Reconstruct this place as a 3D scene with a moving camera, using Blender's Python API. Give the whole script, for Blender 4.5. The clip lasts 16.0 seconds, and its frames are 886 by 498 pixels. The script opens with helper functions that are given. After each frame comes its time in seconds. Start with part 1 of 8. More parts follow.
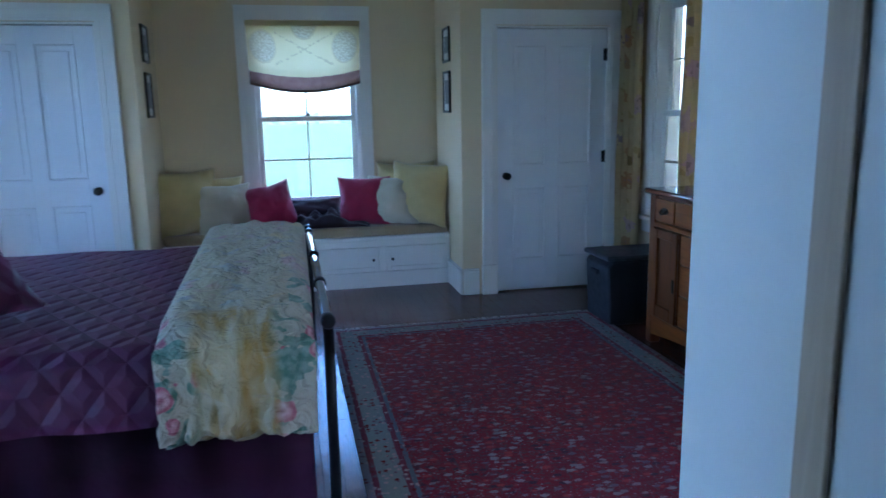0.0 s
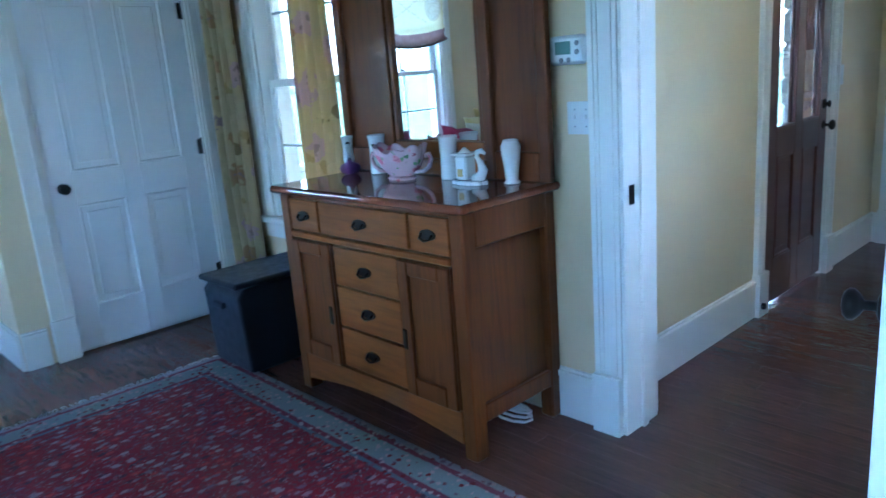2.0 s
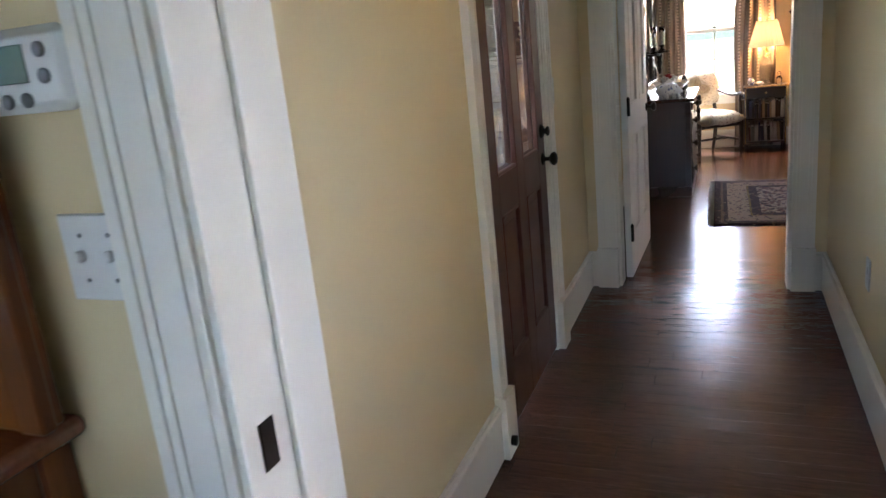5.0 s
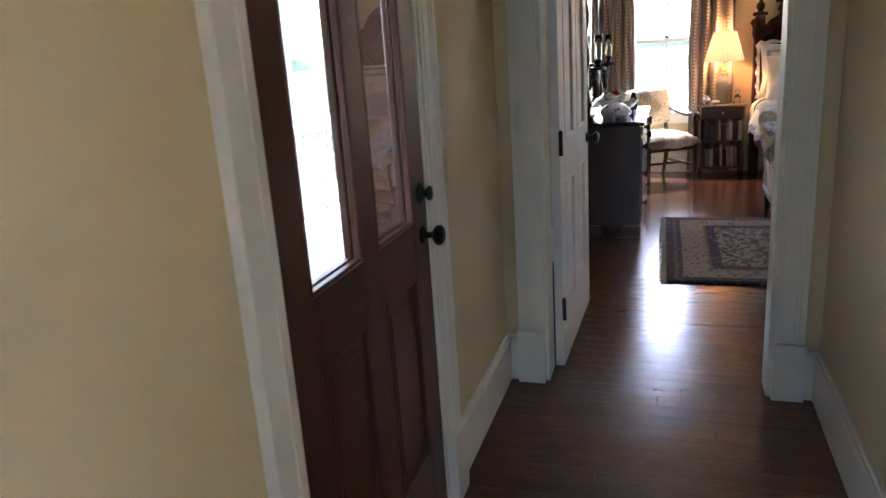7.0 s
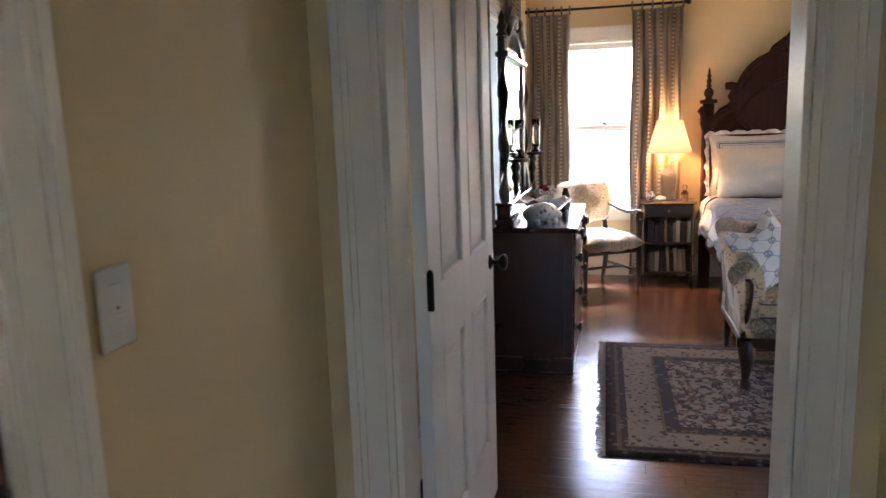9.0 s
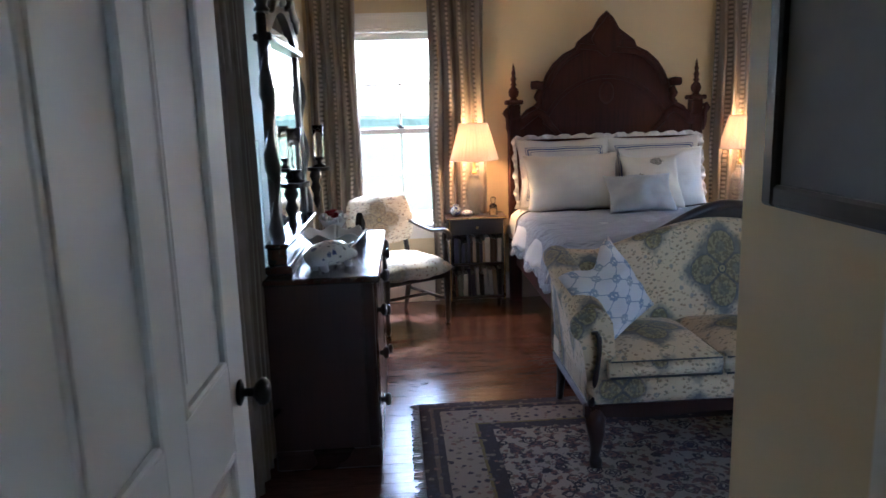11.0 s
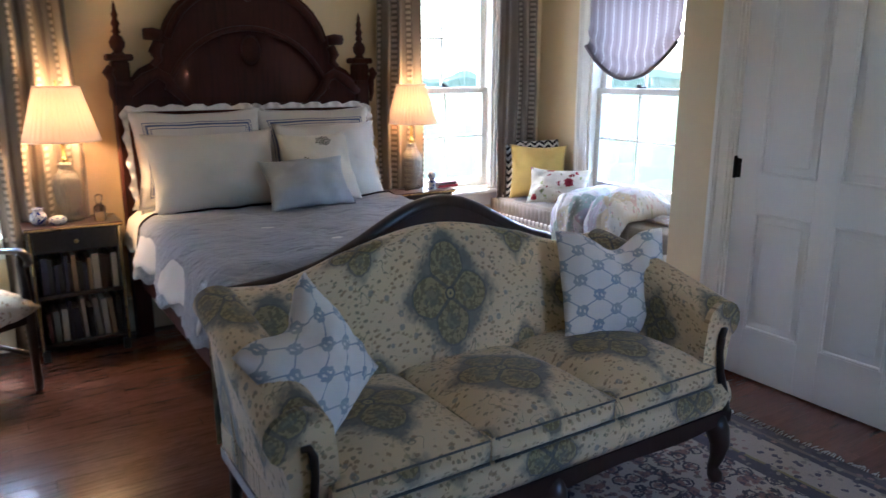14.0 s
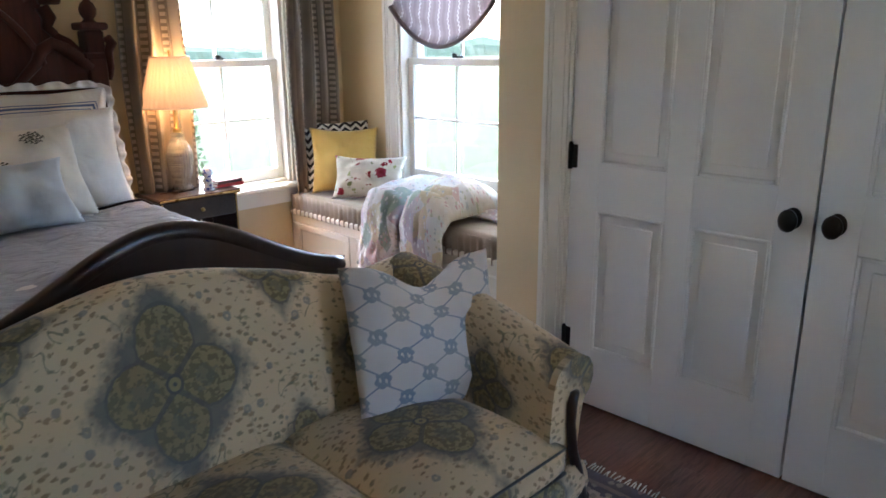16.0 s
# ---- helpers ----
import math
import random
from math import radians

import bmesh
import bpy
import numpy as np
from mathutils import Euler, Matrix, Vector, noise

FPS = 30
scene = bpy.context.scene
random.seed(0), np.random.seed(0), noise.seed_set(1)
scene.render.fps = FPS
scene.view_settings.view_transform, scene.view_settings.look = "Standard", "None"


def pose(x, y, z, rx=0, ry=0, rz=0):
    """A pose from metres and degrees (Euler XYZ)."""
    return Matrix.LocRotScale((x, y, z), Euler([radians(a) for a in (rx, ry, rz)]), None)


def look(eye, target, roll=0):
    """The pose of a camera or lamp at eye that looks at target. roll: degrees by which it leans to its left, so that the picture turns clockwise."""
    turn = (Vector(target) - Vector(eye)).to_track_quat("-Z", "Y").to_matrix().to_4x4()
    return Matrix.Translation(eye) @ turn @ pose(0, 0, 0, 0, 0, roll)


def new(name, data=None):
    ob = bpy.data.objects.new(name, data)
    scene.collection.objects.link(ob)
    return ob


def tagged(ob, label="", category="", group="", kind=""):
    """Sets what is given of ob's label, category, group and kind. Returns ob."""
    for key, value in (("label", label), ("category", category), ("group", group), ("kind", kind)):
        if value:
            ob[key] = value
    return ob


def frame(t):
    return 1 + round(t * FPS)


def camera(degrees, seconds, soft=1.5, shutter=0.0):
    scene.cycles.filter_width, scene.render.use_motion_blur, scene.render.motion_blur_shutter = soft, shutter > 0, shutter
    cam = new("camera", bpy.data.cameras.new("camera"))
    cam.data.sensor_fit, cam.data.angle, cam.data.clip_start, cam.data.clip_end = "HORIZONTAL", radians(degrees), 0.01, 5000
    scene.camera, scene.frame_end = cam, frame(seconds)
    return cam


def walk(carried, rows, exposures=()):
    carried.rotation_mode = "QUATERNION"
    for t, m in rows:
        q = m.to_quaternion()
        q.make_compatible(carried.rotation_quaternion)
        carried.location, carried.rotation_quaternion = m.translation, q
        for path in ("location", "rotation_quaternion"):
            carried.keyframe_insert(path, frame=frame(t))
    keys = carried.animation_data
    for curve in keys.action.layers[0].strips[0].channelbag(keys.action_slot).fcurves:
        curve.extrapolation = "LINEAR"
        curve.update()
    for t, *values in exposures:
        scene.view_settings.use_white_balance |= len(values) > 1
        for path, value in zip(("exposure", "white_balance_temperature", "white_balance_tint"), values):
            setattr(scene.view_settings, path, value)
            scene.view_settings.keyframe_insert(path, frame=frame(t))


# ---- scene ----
cam = camera(63.2, 16.0, soft=1.5, shutter=0.3)
PATH = [
    (0, (-0.051, -0.194, 1.43), (0.362, 1.727, 1.057), -1.0),
    (0.5, (0.058, 0.136, 1.372), (0.667, 1.995, 0.964), -2.4),
    (1, (0.215, 0.468, 1.380), (1.034, 2.235, 0.927), -3.1),
    (1.5, (0.298, 0.741, 1.385), (1.404, 2.339, 0.925), -3.3),
    (2, (0.449, 0.989, 1.391), (1.773, 2.408, 0.914), -4.5),
    (2.5, (0.73, 1.201, 1.413), (2.178, 2.496, 0.937), -5.4),
    (3, (0.932, 1.429, 1.394), (2.569, 2.458, 0.884), -4.0),
    (3.5, (1.135, 1.606, 1.405), (2.911, 2.37, 0.894), -3.6),
    (4, (1.406, 1.717, 1.397), (3.19, 2.467, 0.89), -5.8),
    (6.3, (2.704, 1.841, 1.401), (4.5, 2.523, 0.848), -4.3),
    (6.5, (2.84, 1.863, 1.401), (4.643, 2.522, 0.841), -3.6),
    (7, (3.132, 1.858, 1.422), (4.964, 2.458, 0.888), -3.9),
    (7.5, (3.483, 1.794, 1.434), (5.295, 2.506, 0.976), -3.1),
    (8, (3.771, 1.786, 1.432), (5.599, 2.46, 0.978), -2.7),
    (8.5, (4.079, 1.822, 1.456), (5.981, 2.328, 1.099), -1.7),
    (9, (4.404, 1.847, 1.428), (6.32, 2.306, 1.088), -1.9),
    (9.2, (4.519, 1.836, 1.449), (6.444, 2.264, 1.117), -2.2),
    (11.3, (5.661, 1.965, 1.49), (7.614, 1.769, 1.108), -1.3),
    (11.5, (5.761, 1.995, 1.485), (7.706, 1.734, 1.096), -0.9),
    (12, (5.960, 2.034, 1.489), (7.852, 1.533, 1.070), 0.7),
    (12.5, (6.182, 1.921, 1.479), (8.052, 1.338, 1.073), 0.2),
    (13, (6.403, 1.827, 1.464), (8.255, 1.211, 1.027), -0.3),
    (13.5, (6.583, 1.788, 1.46), (8.336, 0.944, 0.998), 1.4),
    (14, (6.796, 1.734, 1.453), (8.435, 0.686, 0.987), 0.1),
    (14.5, (7.016, 1.594, 1.434), (8.577, 0.424, 0.991), -1.4),
    (15, (7.187, 1.461, 1.429), (8.63, 0.168, 0.933), -1.5),
    (15.5, (7.286, 1.269, 1.432), (8.636, -0.097, 0.874), -0.6),
    (16, (7.353, 1.03, 1.449), (8.701, -0.342, 0.904), -0.5),
]
EXPOSURES = [
    (0.0, 4.8, 4400, 12), (1.0, 5.15, 4300, 11), (2.0, 5.75, 4200, 5), (3.0, 5.8, 4950, 12), (3.6, 5.5, 5900, 16),
    (4.2, 5.45, 6200, 18), (7.0, 5.3, 5800, 19), (8.0, 5.3, 5700, 18), (9.0, 5.55, 5900, 19), (11.5, 4.75, 4900, 11), (12.6, 4.65, 4900, 10), (14.0, 4.78, 5050, 9), (16.0, 4.72, 5500, 8),
]
walk(cam, [(t, look(eye, target, roll)) for t, eye, target, roll in PATH], EXPOSURES)

# ---- world and large lights ----
world = bpy.data.worlds.new("sky")
scene.world = world
world.use_nodes = True
wn, wl = world.node_tree.nodes, world.node_tree.links
wn.clear()
sky = wn.new("ShaderNodeTexSky")
sky.sky_type, sky.sun_disc = "NISHITA", False
sky.sun_elevation, sky.sun_rotation = radians(48), radians(120)
sky.air_density, sky.dust_density, sky.ozone_density = 1.0, 2.5, 0.8
wbg = wn.new("ShaderNodeBackground")
wbg.inputs["Strength"].default_value = 0.15
wout = wn.new("ShaderNodeOutputWorld")
wl.new(sky.outputs[0], wbg.inputs["Color"])
wl.new(wbg.outputs[0], wout.inputs["Surface"])
sun = new("sun", bpy.data.lights.new("sun", "SUN"))
sun.data.energy, sun.data.angle, sun.data.color = 0.8, radians(14), (1.0, 0.96, 0.9)
sun.matrix_world = look((0, 0, 30), (0 - 30 * 0.62, 0 + 30 * 0.10, 0))


# ---- node helpers ----
class Ex:
    """A value in a node tree, with arithmetic that adds Math nodes."""

    def __init__(self, nt, sock):
        self.nt, self.s = nt, sock

    def op(self, kind, *others):
        n = self.nt.nodes.new("ShaderNodeMath")
        n.operation = kind
        for k, v in enumerate((self, *others)):
            if isinstance(v, Ex):
                self.nt.links.new(v.s, n.inputs[k])
            else:
                n.inputs[k].default_value = v
        return Ex(self.nt, n.outputs[0])

    def __add__(self, o): return self.op("ADD", o)
    def __sub__(self, o): return self.op("SUBTRACT", o)
    def __mul__(self, o): return self.op("MULTIPLY", o)
    def __truediv__(self, o): return self.op("DIVIDE", o)
    def __neg__(self): return self.op("MULTIPLY", -1.0)
    def lt(self, o): return self.op("LESS_THAN", o)
    def gt(self, o): return self.op("GREATER_THAN", o)
    def min(self, o): return self.op("MINIMUM", o)
    def max(self, o): return self.op("MAXIMUM", o)
    def abs(self): return self.op("ABSOLUTE")
    def sin(self): return self.op("SINE")
    def sqrt(self): return self.op("SQRT")
    def pingpong(self, o): return self.op("PINGPONG", o)
    def wrap(self, p):
        """Distance from the nearest multiple of p, with sign."""
        return self.op("WRAP", p / 2, -p / 2)


class Mat:
    """A node material under construction."""

    def __init__(self, name, rough=0.6, metal=0.0, spec=0.5):
        self.m = bpy.data.materials.new(name)
        self.m.use_nodes = True
        self.nt = self.m.node_tree
        self.b = self.nt.nodes["Principled BSDF"]
        self.b.inputs["Roughness"].default_value = rough
        self.b.inputs["Metallic"].default_value = metal
        self.b.inputs["Specular IOR Level"].default_value = spec
        self.coord = self.nt.nodes.new("ShaderNodeTexCoord")
        self.height = None

    def xyz(self, kind="Object"):
        n = self.nt.nodes.new("ShaderNodeSeparateXYZ")
        self.nt.links.new(self.coord.outputs[kind], n.inputs[0])
        return [Ex(self.nt, o) for o in n.outputs]

    def vec(self, scale=(1, 1, 1), kind="Object"):
        n = self.nt.nodes.new("ShaderNodeMapping")
        self.nt.links.new(self.coord.outputs[kind], n.inputs[0])
        n.inputs["Scale"].default_value = scale
        info = self.nt.nodes.new("ShaderNodeObjectInfo")
        self.nt.links.new(info.outputs["Random"], n.inputs["Location"])
        return n.outputs[0]

    def noise(self, scale, detail=3.0, stretch=(1, 1, 1), distort=0.0, kind="Object"):
        n = self.nt.nodes.new("ShaderNodeTexNoise")
        self.nt.links.new(self.vec(stretch, kind), n.inputs["Vector"])
        n.inputs["Scale"].default_value, n.inputs["Detail"].default_value, n.inputs["Distortion"].default_value = scale, detail, distort
        return Ex(self.nt, n.outputs[0])

    def voronoi(self, scale, feature="F1", stretch=(1, 1, 1), kind="Object", rnd=1.0):
        n = self.nt.nodes.new("ShaderNodeTexVoronoi")
        n.feature = feature
        self.nt.links.new(self.vec(stretch, kind), n.inputs["Vector"])
        n.inputs["Scale"].default_value, n.inputs["Randomness"].default_value = scale, rnd
        sep = self.nt.nodes.new("ShaderNodeSeparateColor")
        if feature == "F1":
            self.nt.links.new(n.outputs["Color"], sep.inputs[0])
        return Ex(self.nt, n.outputs["Distance"]), Ex(self.nt, sep.outputs[0])

    def ramp(self, value, stops, hard=False):
        n = self.nt.nodes.new("ShaderNodeValToRGB")
        if hard:
            n.color_ramp.interpolation = "CONSTANT"
        els = n.color_ramp.elements
        while len(els) < len(stops):
            els.new(0.5)
        for e, (p, c) in zip(els, stops):
            e.position, e.color = p, (*c, 1)
        self.nt.links.new(value.s, n.inputs[0])
        return n.outputs[0]

    def mix(self, fac, a, b, kind="MIX"):
        n = self.nt.nodes.new("ShaderNodeMix")
        n.data_type, n.blend_type = "RGBA", kind
        for sock, v in ((n.inputs[0], fac), (n.inputs[6], a), (n.inputs[7], b)):
            if isinstance(v, Ex):
                self.nt.links.new(v.s, sock)
            elif isinstance(v, (float, int)):
                sock.default_value = v
            elif isinstance(v, tuple):
                sock.default_value = (*v, 1)
            else:
                self.nt.links.new(v, sock)
        return n.outputs[2]

    def color(self, c):
        if isinstance(c, tuple):
            self.b.inputs["Base Color"].default_value = (*c, 1)
        else:
            self.nt.links.new(c, self.b.inputs["Base Color"])
        return self

    def rough(self, v, lo, hi):
        n = self.nt.nodes.new("ShaderNodeMapRange")
        self.nt.links.new(v.s, n.inputs[0])
        n.inputs[1].default_value, n.inputs[2].default_value = 0.3, 0.7
        n.inputs[3].default_value, n.inputs[4].default_value = lo, hi
        self.nt.links.new(n.outputs[0], self.b.inputs["Roughness"])
        return self

    def bump(self, v, strength=0.3, dist=0.002):
        n = self.nt.nodes.new("ShaderNodeBump")
        n.inputs["Strength"].default_value, n.inputs["Distance"].default_value = strength, dist
        self.nt.links.new(v.s, n.inputs["Height"])
        if self.height:
            self.nt.links.new(self.height, n.inputs["Normal"])
        self.height = n.outputs[0]
        self.nt.links.new(self.height, self.b.inputs["Normal"])
        return self

    def sheen(self, w):
        self.b.inputs["Sheen Weight"].default_value = w
        return self


def rnd(m):
    info = m.nt.nodes.new("ShaderNodeObjectInfo")
    return Ex(m.nt, info.outputs["Random"])


def painted(name, c, rough=0.5, vary=0.06, bump=0.12, scale=40):
    m = Mat(name, rough)
    a = m.noise(1.3, 4)
    dark = tuple(v * (1 - vary) for v in c)
    m.color(m.ramp(a, [(0.3, dark), (0.7, c)]))
    m.bump(m.noise(scale, 3), bump, 0.002)
    m.rough(m.noise(3.0), rough - 0.08, rough + 0.08)
    return m.m


def wood(name, c1, c2, rough=0.35, axis=2, scale=6.0, vary=0.25, coat=0.0, fine_mix=0.35):
    """Grain runs along the axis."""
    m = Mat(name, rough)
    st = [9.0, 9.0, 9.0]
    st[axis] = 0.7
    g = m.noise(scale, 6, tuple(st), 0.35)
    fine = m.noise(scale * 7, 3, tuple(st))
    col = m.ramp(g, [(0.3, c1), (0.55, c2), (0.75, tuple(0.92 * v for v in c1))])
    big = m.noise(1.7, 3)
    col = m.mix(vary, col, m.ramp(big, [(0.3, tuple(0.75 * v for v in c1)), (0.7, tuple(min(1, 1.15 * v) for v in c2))]), "MIX")
    col = m.mix(fine_mix, col, m.ramp(fine, [(0.35, (0.35, 0.35, 0.35)), (0.65, (1, 1, 1))]), "MULTIPLY")
    m.color(col)
    m.rough(m.noise(3.0), rough - 0.03, rough + 0.06)
    m.bump(fine, 0.04, 0.001)
    m.b.inputs["Coat Weight"].default_value = coat
    m.b.inputs["Coat Roughness"].default_value = 0.12
    return m.m


def cloth(name, c, c2=None, rough=0.9, weave=420, sheen=0.25, wr=0.35):
    m = Mat(name, rough, spec=0.2)
    a = m.noise(5, 3)
    m.color(m.ramp(a, [(0.3, c2 or tuple(0.82 * v for v in c)), (0.7, c)]))
    m.bump(m.noise(weave, 1), 0.2, 0.001)
    m.bump(m.noise(9, 4, distort=0.6), wr, 0.02)
    return m.sheen(sheen).m


def plain(name, c, rough=0.4, metal=0.0, spec=0.5, vary=0.1):
    m = Mat(name, rough, metal, spec)
    a = m.noise(14, 4)
    m.color(m.ramp(a, [(0.3, tuple(v * (1 - vary) for v in c)), (0.7, c)]))
    m.rough(m.noise(25, 3), max(0.03, rough - 0.06), rough + 0.08)
    return m.m


def glass(name, tint=(1, 1, 1), rough=0.0):
    m = Mat(name, rough)
    m.color(tint)
    m.b.inputs["Transmission Weight"].default_value = 1.0
    m.b.inputs["IOR"].default_value = 1.45
    return m.m


# ---- materials ----
WALL = painted("cream_wall_paint", (0.72, 0.575, 0.335), 0.6, 0.05, 0.1, 60)
CEIL = painted("white_ceiling_paint", (0.78, 0.76, 0.7), 0.8)
WHITE = painted("white_gloss_paint", (0.82, 0.78, 0.69), 0.42, 0.03, 0.02, 60)
DOORW = painted("white_door_paint", (0.80, 0.79, 0.765), 0.42, 0.03, 0.02, 60)
SIDING = painted("white_siding_paint", (0.8, 0.8, 0.8), 0.6)
BRONZE = plain("dark_bronze", (0.02, 0.016, 0.013), 0.38, 0.8)
BLACKM = plain("black_iron", (0.012, 0.011, 0.011), 0.45, 0.6)
CHROME = plain("polished_chrome", (0.75, 0.76, 0.78), 0.12, 1.0, vary=0.05)
BRASS = plain("aged_brass", (0.5, 0.36, 0.14), 0.3, 1.0)
# grey tint is added to dim the bright outdoors seen through the panes
GLASS = glass("view_dimming_glass", (0.68, 0.69, 0.70))
CRYSTAL = glass("clear_glass", (0.97, 0.98, 0.98), 0.02)
PURPLEG = glass("purple_glass", (0.16, 0.05, 0.22), 0.02)
MIRROR = Mat("mirror_silver", 0.0, 1.0).color((0.88, 0.89, 0.89)).m
MAHOG = painted("mahogany_door", (0.095, 0.031, 0.02), 0.36, 0.22, 0.015, 60)
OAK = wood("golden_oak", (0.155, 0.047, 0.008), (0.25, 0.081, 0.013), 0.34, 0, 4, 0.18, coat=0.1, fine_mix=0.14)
# same oak with upright grain, darkened: shade of the dresser side in its colour
OAKV = wood("golden_oak_upright_shaded", (0.085, 0.024, 0.004), (0.14, 0.042, 0.007), 0.34, 2, 4, 0.2, coat=0.1, fine_mix=0.14)
for _m in (OAK, OAKV):
    _m.node_tree.nodes["Principled BSDF"].inputs["Specular IOR Level"].default_value = 0.25
WALNUT = wood("dark_walnut", (0.016, 0.006, 0.004), (0.028, 0.010, 0.006), 0.3, 2, 4, 0.1, coat=0.2, fine_mix=0.15)
WALNUTH = wood("dark_walnut_long", (0.018, 0.007, 0.005), (0.034, 0.012, 0.007), 0.28, 0, 4, 0.1, coat=0.2, fine_mix=0.15)
BEDWOOD = wood("red_walnut", (0.030, 0.007, 0.004), (0.065, 0.014, 0.008), 0.6, 2, 4, 0.2, fine_mix=0.2)
BEDWOOD.node_tree.nodes["Principled BSDF"].inputs["Specular IOR Level"].default_value = 0.25
EBON = wood("ebonised_wood", (0.012, 0.009, 0.008), (0.03, 0.02, 0.015), 0.3, 0, 5, coat=0.3)
PINE = wood("bare_pine", (0.5, 0.36, 0.22), (0.62, 0.47, 0.3), 0.5, 2, 4, fine_mix=0.1)
DECKY = wood("weathered_deck_board", (0.30, 0.29, 0.30), (0.46, 0.45, 0.45), 0.65, 1, 4, vary=0.45)
DECKW = wood("weathered_deck", (0.36, 0.35, 0.35), (0.5, 0.49, 0.48), 0.7, 0, 4)

fm = Mat("oak_floor", 0.3)
_g = fm.noise(7, 6, (9, 0.7, 9), 1.0)
_f = fm.noise(46, 3, (9, 0.6, 9))
_r = rnd(fm)
_c = fm.ramp(_g, [(0.28, (0.092, 0.042, 0.029)), (0.55, (0.165, 0.076, 0.052)), (0.78, (0.108, 0.050, 0.034))])
_c = fm.mix(0.4, _c, fm.ramp(_r, [(0.0, (0.68, 0.64, 0.62)), (0.5, (0.88, 0.85, 0.83)), (1.0, (1.12, 1.06, 1.0))]), "MULTIPLY")
_c = fm.mix(0.4, _c, fm.ramp(_f, [(0.35, (0.3, 0.3, 0.3)), (0.65, (1, 1, 1))]), "MULTIPLY")
fm.color(_c)
fm.rough(fm.noise(2.2, 2), 0.18, 0.26)
fm.bump(_f, 0.03, 0.001)
fm.bump(fm.noise(3.0, 2, (3, 1, 1)), 0.07, 0.004)
FLOORM = fm.m

gm = Mat("meadow_grass", 0.95, spec=0.1)
gm.color(gm.mix(0.5, gm.ramp(gm.noise(0.05, 5), [(0.3, (0.04, 0.055, 0.02)), (0.7, (0.065, 0.08, 0.033))]), gm.ramp(gm.noise(6, 4), [(0.3, (0.03, 0.045, 0.016)), (0.7, (0.06, 0.075, 0.03))])))
gm.bump(gm.noise(20, 4), 0.6, 0.05)
GRASS = gm.m
LEAF = cloth("tree_leaves", (0.10, 0.12, 0.06), (0.07, 0.09, 0.045), 0.8, 30, 0.0, 0.2)
BARK = wood("tree_bark", (0.08, 0.06, 0.045), (0.14, 0.11, 0.08), 0.9, 2, 3)
sm = Mat("field_stone", 0.85)
_d, _k = sm.voronoi(5.5)
sm.color(sm.mix(0.5, sm.ramp(_k, [(0, (0.3, 0.27, 0.22)), (1, (0.5, 0.46, 0.4))]), sm.ramp(sm.noise(20, 5), [(0.3, (0.25, 0.22, 0.18)), (0.7, (0.5, 0.47, 0.42))])))
sm.bump(sm.noise(30, 5), 0.6, 0.01)
STONE = sm.m


# ---- mesh helpers ----
def cbox(bm, x0, x1, y0, y1, z0, z1, c=0.004, m=None):
    """A box with chamfered edges."""
    lo, hi = (min(x0, x1), min(y0, y1), min(z0, z1)), (max(x0, x1), max(y0, y1), max(z0, z1))
    c = min(c, 0.45 * min(h - l for l, h in zip(lo, hi)))
    v = {}
    for sx in (0, 1):
        for sy in (0, 1):
            for sz in (0, 1):
                s = (sx, sy, sz)
                for a in range(3):
                    p = [hi[k] - (0 if k == a else c) if s[k] else lo[k] + (0 if k == a else c) for k in range(3)]
                    p = Vector(p)
                    v[s, a] = bm.verts.new(m @ p if m else p)
    fs = []
    for a in range(3):
        b, d = [k for k in range(3) if k != a]
        for s in (0, 1):
            q = []
            for ub, ud in ((0, 0), (1, 0), (1, 1), (0, 1)):
                k = [0, 0, 0]
                k[a], k[b], k[d] = s, ub, ud
                q.append(v[tuple(k), a])
            fs.append(bm.faces.new(q))
        for sb in (0, 1):
            for sd in (0, 1):
                k0, k1 = [0, 0, 0], [0, 0, 0]
                k0[b], k0[d], k1[b], k1[d] = sb, sd, sb, sd
                k0[a], k1[a] = 0, 1
                fs.append(bm.faces.new((v[tuple(k0), b], v[tuple(k1), b], v[tuple(k1), d], v[tuple(k0), d])))
    for s in [(i, j, k) for i in (0, 1) for j in (0, 1) for k in (0, 1)]:
        fs.append(bm.faces.new([v[s, a] for a in range(3)]))
    bmesh.ops.recalc_face_normals(bm, faces=fs)
    return bm


def lathe(bm, profile, seg=20, m=Matrix(), squash=1.0):
    """Turns a profile of (radius, height) about z."""
    rings = []
    for r, z in profile:
        rings.append([bm.verts.new(m @ Vector((r * math.cos(6.28318 * k / seg), squash * r * math.sin(6.28318 * k / seg), z))) for k in range(seg)])
    fs = []
    for a, b in zip(rings, rings[1:]):
        for k in range(seg):
            fs.append(bm.faces.new((a[k], a[(k + 1) % seg], b[(k + 1) % seg], b[k])))
    fs.append(bm.faces.new(rings[0][::-1]))
    fs.append(bm.faces.new(rings[-1]))
    bmesh.ops.recalc_face_normals(bm, faces=fs)
    for f in fs[:-2]:
        f.smooth = True
    return bm


